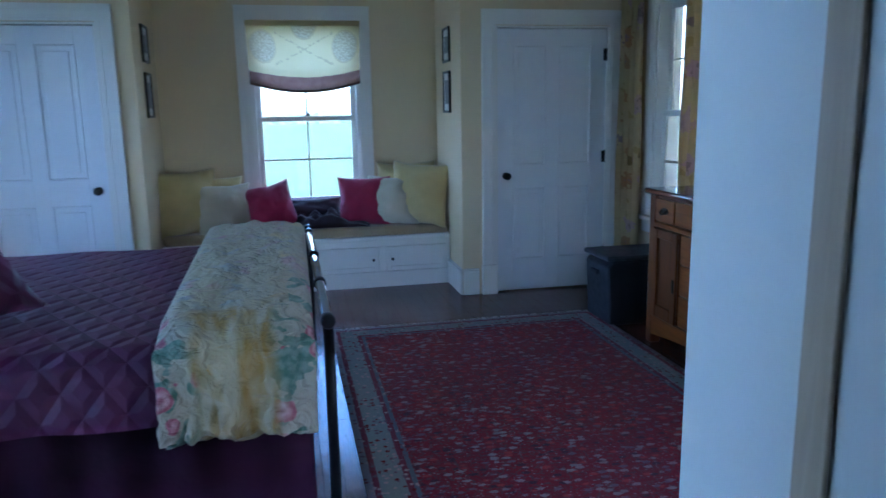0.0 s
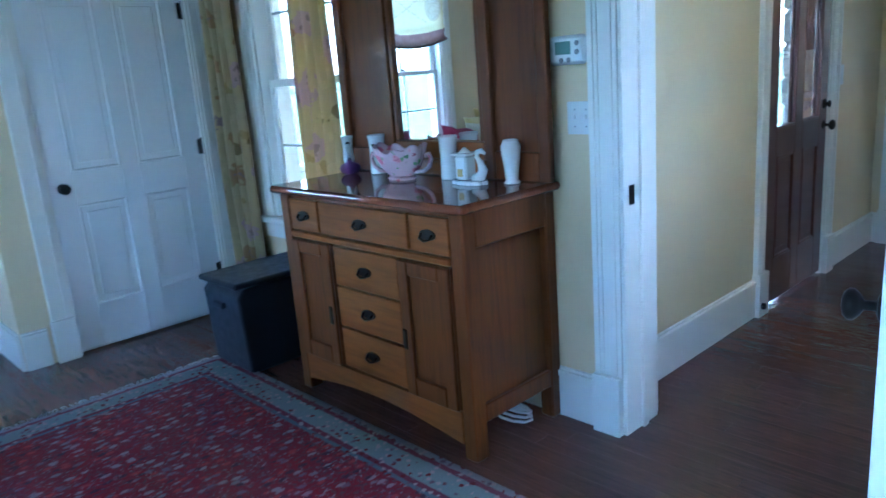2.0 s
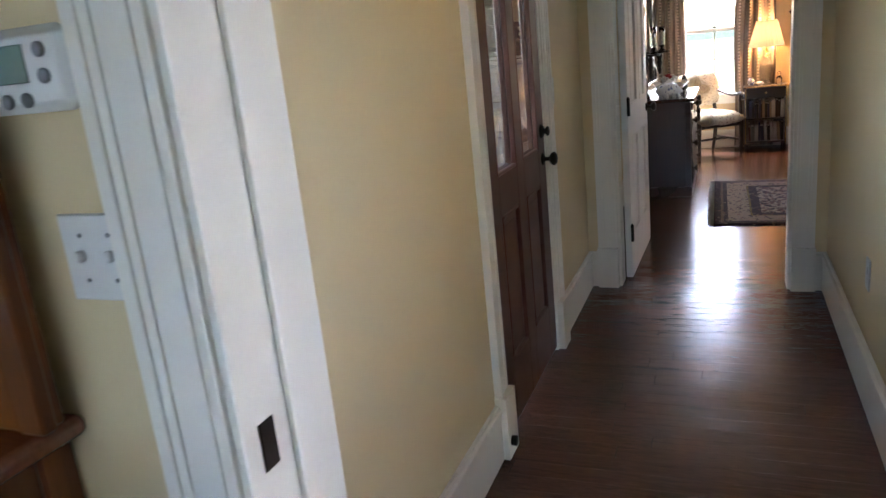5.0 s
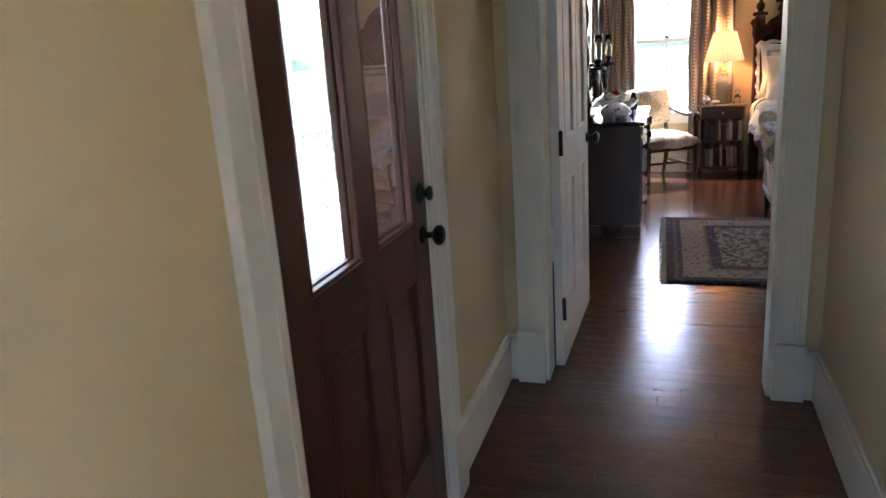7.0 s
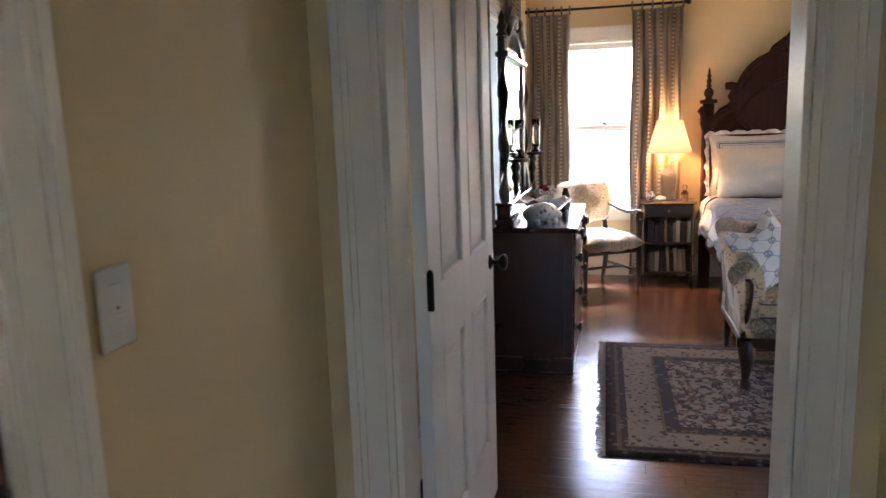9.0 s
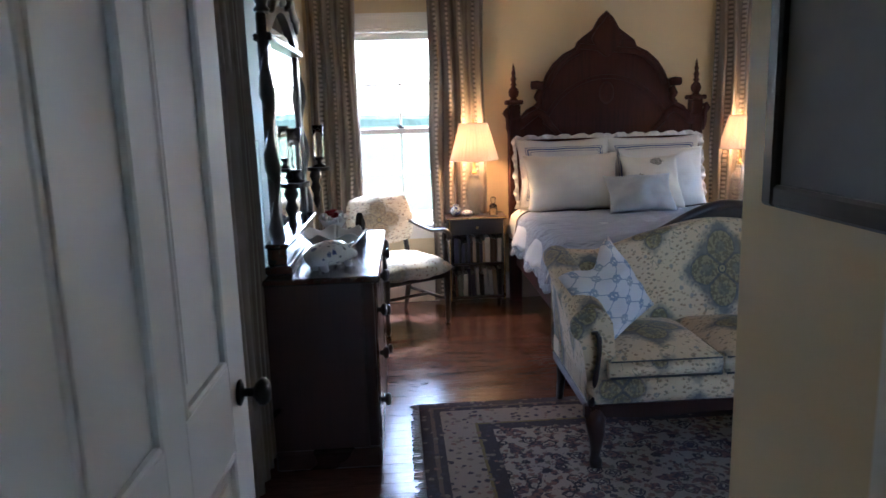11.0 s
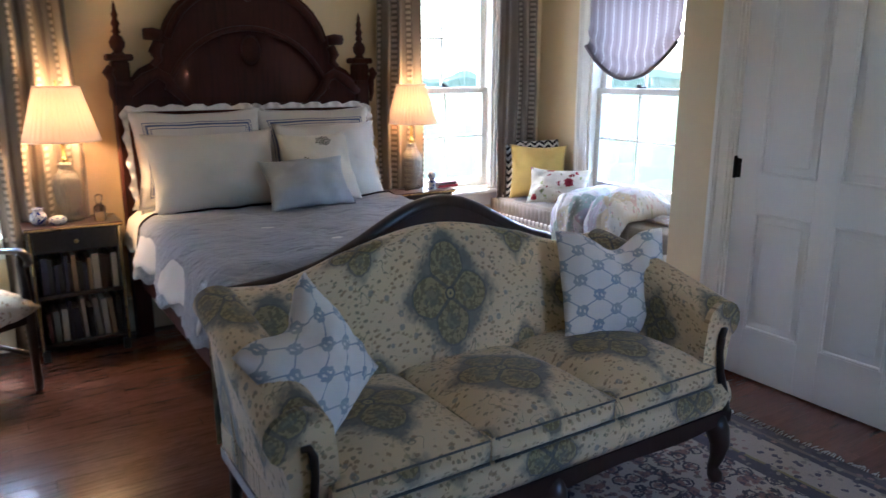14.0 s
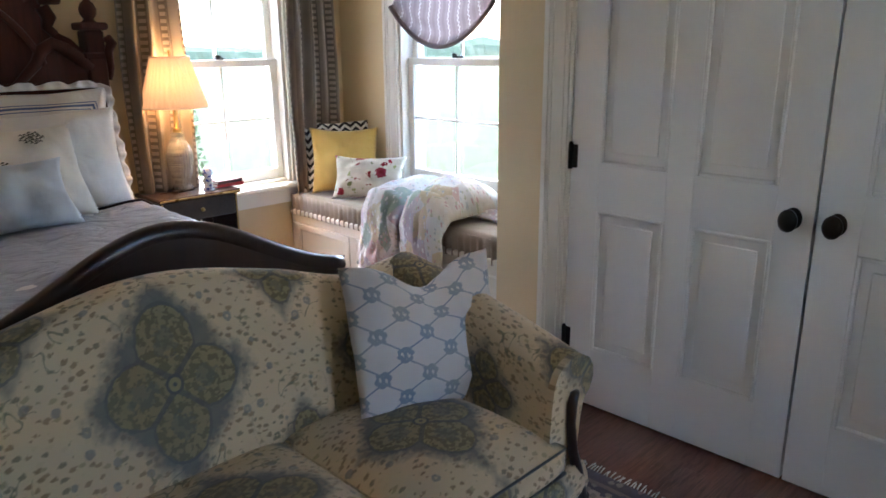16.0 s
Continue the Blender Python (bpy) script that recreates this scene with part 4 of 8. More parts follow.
def chevron_mat():
    m = Mat("chevron_cotton", 0.9)
    u, v, _ = m.xyz("UV")
    k = (v + (u.pingpong(0.035)) * 1.0).wrap(0.05)
    m.color(m.mix(k.gt(0.0), (0.02, 0.022, 0.03), (0.78, 0.77, 0.74)))
    m.bump(m.noise(400, 1), 0.2, 0.001)
    return m.m


def patch_mat():
    m = Mat("patchwork_quilt", 0.9)
    n1 = m.nt.nodes.new("ShaderNodeTexVoronoi")
    m.nt.links.new(m.vec((1, 1, 1), "UV"), n1.inputs["Vector"])
    n1.inputs["Scale"].default_value, n1.inputs["Randomness"].default_value = 9, 0.7
    sep = m.nt.nodes.new("ShaderNodeSeparateColor")
    m.nt.links.new(n1.outputs["Color"], sep.inputs[0])
    pick = Ex(m.nt, sep.outputs[0])
    col = m.ramp(pick, [(0, (0.62, 0.66, 0.70)), (0.2, (0.70, 0.66, 0.62)), (0.38, (0.58, 0.40, 0.38)), (0.5, (0.66, 0.67, 0.68)), (0.66, (0.30, 0.40, 0.33)), (0.74, (0.60, 0.52, 0.34)), (0.86, (0.42, 0.36, 0.40))], True)
    vd, vk = m.voronoi(52, kind="UV")
    col = m.mix((vd + (m.noise(120, 2, kind="UV") - 0.5) * 0.6).lt(0.33), col, m.ramp(vk, [(0, (0.72, 0.71, 0.70)), (0.4, (0.52, 0.33, 0.33)), (0.6, (0.40, 0.46, 0.52)), (0.8, (0.45, 0.48, 0.36))], True))
    col = m.mix(0.2, col, (0.55, 0.54, 0.53))
    m.color(col)
    m.bump(Ex(m.nt, n1.outputs["Distance"]), 0.7, 0.02)
    m.bump(m.noise(40, 2), 0.2, 0.006)
    return m.m


def curtain_mat(name, base, dark):
    m = Mat(name, 0.85, spec=0.2)
    u, v, _ = m.xyz("UV")
    f = u.wrap(0.2).abs()
    col = m.mix(m.noise(7), tuple(0.85 * c for c in base), base)
    col = m.mix(f.gt(0.085), col, dark)
    tick = v.wrap(0.035).abs().gt(0.008)
    near_trim = f.lt(0.02) * tick
    col = m.mix(f.lt(0.026), col, tuple(0.62 * c for c in base))
    col = m.mix(near_trim, col, tuple(1.5 * c for c in base))
    m.color(col)
    m.bump(m.noise(300, 1), 0.2, 0.001)
    m.b.inputs["Transmission Weight"].default_value = 0.0
    return m.sheen(0.3).m


def let_light(material, amount, tint=(0.8, 0.7, 0.5)):
    """Lets part of the daylight through a cloth."""
    nt = material.node_tree
    out = nt.nodes["Material Output"]
    b = nt.nodes["Principled BSDF"]
    tr = nt.nodes.new("ShaderNodeBsdfTranslucent")
    src = b.inputs["Base Color"].links[0].from_socket
    nt.links.new(src, tr.inputs["Color"])
    mx = nt.nodes.new("ShaderNodeMixShader")
    mx.inputs[0].default_value = amount
    nt.links.new(b.outputs[0], mx.inputs[1])
    nt.links.new(tr.outputs[0], mx.inputs[2])
    nt.links.new(mx.outputs[0], out.inputs["Surface"])


SOFA = sofa_mat("floral_tapestry", (0.74, 0.58, 0.36), (0.61, 0.47, 0.28))
CHAIRC = sofa_mat("pale_floral_tapestry", (0.72, 0.68, 0.56), (0.64, 0.60, 0.49), 0.55)
LATTICE = lattice_mat()
PLUM, RIPPLE, CHEVRON, PATCH = diamond_quilt(), ripple_quilt(), chevron_mat(), patch_mat()
# darker plum for the cloth below the spread, shade put into its colour
PLUMS = cloth("plum_shaded_hang", (0.035, 0.007, 0.024), (0.016, 0.004, 0.012), 0.6, 300, 0.0)
COMFORT = comforter_mat()
YFLORAL = floral_mat("yellow_floral_chintz", (0.70, 0.55, 0.28), (0.60, 0.42, 0.36), (0.50, 0.30, 0.14), (0.52, 0.38, 0.16), 5.0, 0.36)
CHERRY = floral_mat("cherry_print", (0.66, 0.61, 0.5), (0.30, 0.015, 0.03), (0.25, 0.02, 0.04), (0.3, 0.33, 0.14), 13, 0.42)
YELLOW = cloth("butter_cotton", (0.62, 0.48, 0.20))
MUSTARD = cloth("mustard_cotton", (0.60, 0.40, 0.10))
CREAM = cloth("cream_cotton", (0.56, 0.49, 0.34))
TANC = cloth("tan_ticking", (0.42, 0.32, 0.18))
ROSE = cloth("rose_velvet", (0.30, 0.02, 0.06), (0.22, 0.013, 0.04), 0.8, 300, 0.15)
BROWNC = cloth("dark_brown_throw", (0.035, 0.014, 0.016), (0.012, 0.006, 0.008), 0.9, 200, 0.4)
LINEN = cloth("white_linen", (0.80, 0.785, 0.75), (0.73, 0.715, 0.69))
IVORY = cloth("ivory_linen", (0.80, 0.75, 0.65), (0.73, 0.685, 0.60))
PALEBLUE = cloth("pale_blue_linen", (0.55, 0.58, 0.61))
TAUPE = cloth("taupe_ticking", (0.36, 0.31, 0.25))
DRAPE = curtain_mat("grey_striped_drape", (0.33, 0.28, 0.23), (0.20, 0.165, 0.135))
LAVENDER = stripe_mat("lavender_stripe", (0.27, 0.215, 0.215), (0.21, 0.165, 0.17), (0.48, 0.43, 0.42), 0.075)
SHADE1 = toile_mat()
for _m, _a in ((SHADE1, 0.5), (LAVENDER, 0.35), (YFLORAL, 0.5), (DRAPE, 0.3)):
    let_light(_m, _a)
TRIMBR = cloth("brown_trim", (0.16, 0.07, 0.045))
CERAM = plain("white_porcelain", (0.75, 0.73, 0.68), 0.12, vary=0.04)
PINKC = floral_mat("pink_rose_porcelain", (0.62, 0.42, 0.42), (0.5, 0.16, 0.2), (0.6, 0.25, 0.28), (0.2, 0.28, 0.14), 16, 0.3)
PIGC = floral_mat("blue_floral_porcelain", (0.62, 0.62, 0.6), (0.10, 0.13, 0.28), (0.2, 0.22, 0.3), (0.2, 0.2, 0.22), 22, 0.3)
BLUEC = floral_mat("blue_white_porcelain", (0.65, 0.66, 0.68), (0.04, 0.06, 0.3), (0.05, 0.08, 0.35), (0.08, 0.1, 0.3), 50, 0.42)
for _m in (PINKC, PIGC, BLUEC):
    _m.node_tree.nodes["Principled BSDF"].inputs["Roughness"].default_value = 0.15
    _m.node_tree.nodes["Principled BSDF"].inputs["Sheen Weight"].default_value = 0.0
LEATHER = plain("black_leatherette", (0.012, 0.013, 0.017), 0.5)
PLASTIC = plain("white_plastic", (0.7, 0.69, 0.65), 0.35, vary=0.03)
LCD = plain("green_grey_display", (0.16, 0.24, 0.2), 0.2, vary=0.02)
GREY = plain("grey_print", (0.25, 0.25, 0.25), 0.6)
FRINGE = cloth("cream_fringe", (0.52, 0.48, 0.42))
REDP = plain("red_petals", (0.28, 0.01, 0.02), 0.7)
WHITEP = plain("white_petals", (0.7, 0.68, 0.62), 0.7)

shm = Mat("pleated_shade", 0.8)
shm.color((0.70, 0.56, 0.42))
shm.b.inputs["Emission Color"].default_value = (1.0, 0.60, 0.33, 1)
shm.b.inputs["Emission Strength"].default_value = 0.010
_tr = shm.nt.nodes.new("ShaderNodeBsdfTranslucent")
_tr.inputs["Color"].default_value = (0.95, 0.66, 0.40, 1)
_mx = shm.nt.nodes.new("ShaderNodeMixShader")
_mx.inputs[0].default_value = 0.038
shm.nt.links.new(shm.b.outputs[0], _mx.inputs[1])
shm.nt.links.new(_tr.outputs[0], _mx.inputs[2])
shm.nt.links.new(_mx.outputs[0], shm.nt.nodes["Material Output"].inputs["Surface"])
SHADE = shm.m


# ---- floor ----
bm = BM()
cbox(bm, -2.45, 2.81, -1.7, 6.3, -0.2, -0.02, c=0.001)
cbox(bm, 2.812, 6.12, 1.1, 2.78, -0.2, -0.02, c=0.001)
cbox(bm, 6.122, 11.33, -2.1, 2.78, -0.2, -0.02, c=0.001)
FLOOR = tagged(part("floor", bm, FLOORM), "dark-stained oak strip floor with a satin polish", "floor", "", "structure")

# ---- shared builders ----
def curtain(name, m, w, h, label, material, folds=6, amp=0.035, seed=1, pinch=None, header=True):
    """A hanging curtain in its own x (width) and z (down from h to 0), drawn to `pinch` of its width at its foot."""
    root = thing(name, m, label, "curtain")
    rg = random.Random(seed)
    ph = [rg.uniform(-0.5, 0.5) for _ in range(folds + 1)]
    span = w * 1.0

    def f(u, v):
        k = 1 if pinch is None else 1 + (pinch - 1) * (1 - v)
        a = u * folds
        i = min(int(a), folds - 1)
        p = ph[i] * (1 - (a - i)) + ph[i + 1] * (a - i)
        y = amp * (0.75 + 0.25 * math.sin(3 * v + p)) * math.sin(6.283 * (a + 0.25 * p * (1 - v))) + 0.01 * noise.noise(Vector((u * 3, v * 4, seed)))
        return ((u - 0.5) * span * k + 0.008 * math.sin(9 * v + 4 * u), y, v * h)
    bm = BM()
    sheet(bm, f, folds * 10, 14, 0.003, uvf=lambda u, v: (u * w * 2.0 + seed * 0.05, v * h))
    part("drape", bm, material, root)
    if header:
        for k in range(folds + 1):
            u = k / folds
            bm = BM()
            cbox(bm, (u - 0.5) * span - 0.008, (u - 0.5) * span + 0.008, -0.012, 0.012, h - 0.01, h + 0.07, c=0.004)
            part("heading_tab", bm, material, root)
    return root


def rod(name, a, b, r, label):
    root = thing(name, Matrix.Translation(a), label, "curtain rod")
    d = Vector(b) - Vector(a)
    bm = BM()
    tube(bm, [(0, 0, 0), tuple(d)], r, 10)
    part("bar", bm, BLACKM, root)
    n = d.normalized()
    for p, s in ((Vector((0, 0, 0)), -1), (d, 1)):
        bm = BM()
        q = p + n * s * 0.002
        tube(bm, [tuple(q + n * s * k) for k in (0, 0.012, 0.02, 0.035, 0.05, 0.06)], [r * 1.3, r * 1.6, r * 1.1, r * 2.2, r * 2.0, r * 0.5], 12)
        part("finial", bm, BLACKM, root)
    return root


def pillow(name, m, w, h, t, material, label, dent=0.0, seed=0, pinch=0.10, group="", piping=None, crease=0.022):
    bm = BM()
    cushion(bm, w, h, t, n=22, pinch=pinch, dent=dent * 2, seed=seed, crease=crease)
    ob = part(name, bm, material)
    ob.matrix_world = m
    return tagged(ob, label, "pillow", group)


def face_m(x, y, z, facing, lean=12, spin=0):
    """Pose of a cushion that stands at (x, y, z), its front facing the heading (degrees from +x), leaning back."""
    return Matrix.Translation((x, y, z)) @ Matrix.Rotation(radians(facing + 90), 4, "Z") @ Matrix.Rotation(radians(90 - lean), 4, "X") @ Matrix.Rotation(radians(spin), 4, "Z")


# ---- first bedroom ----
def area_rug(name, x, y, hx, hy, material, label, turn=0, ends=("n", "s")):
    root = thing(name, pose(x, y, 0.0005, 0, 0, turn), label, "rug")
    bm = BM()
    nx, ny = 24, 40
    sheet(bm, lambda u, v: ((2 * u - 1) * hx, (2 * v - 1) * hy, 0.009 + 0.0015 * noise.noise(Vector((u * 9, v * 13, 2)))), nx, ny, 0.0085)
    part("carpet", bm, material, root)
    rg = random.Random(4)
    for e in ends:
        s = 1 if e == "n" else -1
        bm = BM()
        k = -hx
        while k < hx:
            L = rg.uniform(0.025, 0.05)
            dx = rg.uniform(-0.012, 0.012)
            tube(bm, [(k, s * (hy - 0.002), 0.005), (k + dx * 0.5, s * (hy + L * 0.5), 0.006), (k + dx, s * (hy + L), 0.003)], 0.0028, 4)
            k += 0.013
        part("fringe", bm, FRINGE, root, "cream knotted fringe")
    return root


area_rug("area_rug", 1.11, 2.97, 0.93, 1.52, RED_RUG, "red oriental rug with small flowers and blue-grey border", ends=("n",))


def window_bench(name, m, w, d, h, doors, label, knobs=True):
    """A built-in seat: its own x along the wall, front at y = 0, depth to +y."""
    root = thing(name, m, label, "window seat")
    bm = BM()
    cbox(bm, 0, w, 0.02, d, 0, h - 0.03, c=0.002)
    part("body", bm, WHITE, root)
    bm = BM()
    cbox(bm, 0, w, -0.012, d, h - 0.03, h, c=0.006)
    part("seat_board", bm, WHITE, root)
    bm = BM()
    cbox(bm, 0, w, 0.0, 0.02, 0, 0.13, c=0.003)
    cbox(bm, 0, w, 0.0, 0.02, h - 0.085, h - 0.031, c=0.003)
    n = doors
    pw = w / n
    for k in range(n + 1):
        a = max(0, k * pw - 0.03)
        cbox(bm, a, min(w, k * pw + 0.03), 0.0, 0.02, 0.131, h - 0.086, c=0.002)
    part("face_frame", bm, WHITE, root)
    for k in range(n):
        x0, x1 = k * pw + 0.034, (k + 1) * pw - 0.034
        z0, z1 = 0.135, h - 0.09
        bm = BM()
        e = 0.038
        cbox(bm, x0, x1, 0.006, 0.019, z0, z1, c=0.001)
        for q in ((x0, x0 + e, z0, z1), (x1 - e, x1, z0, z1), (x0 + e, x1 - e, z0, z0 + e), (x0 + e, x1 - e, z1 - e, z1)):
            cbox(bm, q[0], q[1], -0.004, 0.006, q[2], q[3], c=0.003)
        dr = part("cabinet_door", bm, WHITE, root)
        if knobs:
            bm = BM()
            kx = x0 + 0.045 if k % 2 == 1 or k == n - 1 else x1 - 0.045
            lathe(bm, [(0.006, 0), (0.005, 0.012), (0.012, 0.018), (0.012, 0.026), (0.004, 0.03)], 12, Matrix.Translation((kx, -0.004, (z0 + z1) / 2)) @ Matrix.Rotation(radians(90), 4, "X"))
            part("knob", bm, BRONZE, dr, "small dark knob")
    return root


window_bench("window_seat", pose(-1.028, 5.66, 0), 2.296, 0.459, 0.43, 4, "white built-in window seat with panelled cupboard doors")
bm = BM()
cbox(bm, -1.02, 1.26, 5.65, 6.09, 0.432, 0.512, c=0.02)
tagged(soften(part("seat_cushion", bm, TANC)), "long tan box cushion on the window seat", "cushion")

pillow("pillow", face_m(-0.84, 5.88, 0.745, -62, 16), 0.56, 0.56, 0.36, YELLOW, "pale yellow square pillow leaning in the seat corner", seed=1, group="window seat pillows")
pillow("pillow", face_m(-0.66, 5.95, 0.72, -90, 14), 0.50, 0.46, 0.26, YELLOW, "pale yellow square pillow standing behind the others", seed=9, group="window seat pillows")
pillow("pillow", face_m(-0.55, 5.80, 0.69, -75, 20), 0.45, 0.43, 0.29, CREAM, "tan striped square pillow", seed=2, group="window seat pillows")
pillow("pillow", face_m(-0.20, 5.84, 0.68, -85, 22, 12), 0.42, 0.42, 0.28, ROSE, "rose red velvet pillow", seed=3, group="window seat pillows")
pillow("pillow", face_m(0.58, 5.86, 0.70, -98, 14), 0.45, 0.43, 0.29, ROSE, "rose red velvet pillow", seed=4, group="window seat pillows")
pillow("pillow", face_m(0.82, 5.82, 0.705, -108, 16), 0.45, 0.43, 0.29, CREAM, "cream ruffled pillow with tan edge", seed=5, group="window seat pillows")
pillow("pillow", face_m(1.04, 5.80, 0.755, -118, 15, -4), 0.54, 0.54, 0.34, YELLOW, "pale yellow square pillow leaning in the seat corner", seed=6, group="window seat pillows")
pillow("pillow", face_m(0.96, 5.98, 0.77, -95, 8), 0.52, 0.50, 0.2, YELLOW, "pale yellow pillow standing behind the others", seed=7, group="window seat pillows")


def heap(name, cx, cy, cz, lx, ly, lz, material, label, category, seed=0):
    bm = BM()

    def f(u, v):
        x, y = (2 * u - 1), (2 * v - 1)
        e = max(0.0, 1 - x * x) ** 0.6 * max(0.0, 1 - y * y) ** 0.6
        n = 0.5 + 0.6 * noise.noise(Vector((x * 2.5 + seed, y * 2.0, seed))) + 0.35 * noise.noise(Vector((x * 6 + seed, y * 5, seed + 3)))
        return (cx + x * lx * (1 + 0.08 * noise.noise(Vector((y * 3, seed, 0)))), cy + y * ly * (1 + 0.1 * noise.noise(Vector((x * 4, 0, seed)))), cz + 0.008 + lz * e * max(0.15, n))
    sheet(bm, f, 40, 24, 0.006)
    return tagged(part(name, bm, material), label, category)


heap("throw_blanket", 0.20, 5.86, 0.513, 0.40, 0.19, 0.17, BROWNC, "rumpled dark brown throw lying on the window seat", "blanket", 3)
pillow("pillow", face_m(0.12, 5.97, 0.62, -90, 25), 0.56, 0.24, 0.14, BROWNC, "dark brown bolster pillow under the window", seed=8, group="window seat pillows")


def roman_shade(name, m, w, h, drop, material, trim, label, gather=3):
    """A soft blind in its own x (width) and z (0 at the top, down), its foot sagging by drop in the middle."""
    root = thing(name, m, label, "window blind")

    def f(u, v):
        s = 4 * u * (1 - u)
        z = -v * (h - drop + drop * s)
        fold = 0.02 * max(0, v - 0.62) / 0.38
        return ((u - 0.5) * w * (1 - 0.03 * v), -0.012 - fold * (1 + math.sin(v * 26)) * 0.8, z)
    bm = BM()
    sheet(bm, f, 24, 30, uvf=lambda u, v: (u * w, -v * h))
    part("fabric", bm, material, root)
    bm = BM()
    pts = [(*f(k / 24, 1.0)[:1], f(k / 24, 1.0)[1] - 0.004, f(k / 24, 1.0)[2]) for k in range(25)]
    tube(bm, pts, 0.013, 8)
    part("trim", bm, trim, root, "dark edging along the foot")
    bm = BM()
    cbox(bm, -w / 2, w / 2, -0.03, 0.0, -0.04, 0, c=0.004)
    part("head_rail", bm, material, root)
    return root


roman_shade("roman_shade", pose(0.15, 6.085, 2.19), 0.93, 0.57, 0.075, SHADE1, TRIMBR, "cream toile roman shade with brown edging")

for k, (zc, hh) in enumerate(((1.96, 0.27), (1.59, 0.33))):
    for s, xw in ((1, 1.27), (-1, -1.03)):
        root = thing("framed_picture", Matrix.Translation((xw - s * 0.002, 5.64, zc)) @ Matrix.Rotation(radians(-90 * s), 4, "Z"), "small dark-framed picture with white mat on the alcove wall", "picture", "alcove pictures")
        bm = BM()
        w2, h2, e = 0.115, hh / 2, 0.018
        for q in ((-w2, -w2 + e, -h2, h2), (w2 - e, w2, -h2, h2), (-w2 + e, w2 - e, -h2, -h2 + e), (-w2 + e, w2 - e, h2 - e, h2)):
            cbox(bm, q[0], q[1], -0.02, -0.002, q[2], q[3], c=0.003)
        part("frame", bm, EBON, root)
        bm = BM()
        cbox(bm, -w2 + e, w2 - e, -0.01, -0.003, -h2 + e, h2 - e, c=0.001)
        part("mat_board", bm, LINEN, root, "off-white mat")
        bm = BM()
        cbox(bm, -w2 + 0.05, w2 - 0.05, -0.0125, -0.0105, -h2 + 0.07, h2 - 0.07, c=0.0005)
        part("print", bm, GREY, root, "faded grey print")

curtain("curtain", Matrix.Translation((2.52, 4.95, 0.02)) @ Matrix.Rotation(radians(-90), 4, "Z"), 0.36, 2.32, "yellow floral chintz curtain hanging to the floor", YFLORAL, 4, 0.04, 2)
curtain("curtain", Matrix.Translation((2.55, 4.08, 0.02)) @ Matrix.Rotation(radians(-90), 4, "Z"), 0.34, 2.32, "yellow floral chintz curtain beside the dresser mirror", YFLORAL, 4, 0.03, 3)
rod("curtain_rod", (2.53, 5.17, 2.40), (2.53, 3.88, 2.40), 0.011, "black iron curtain rod over the bedroom window")


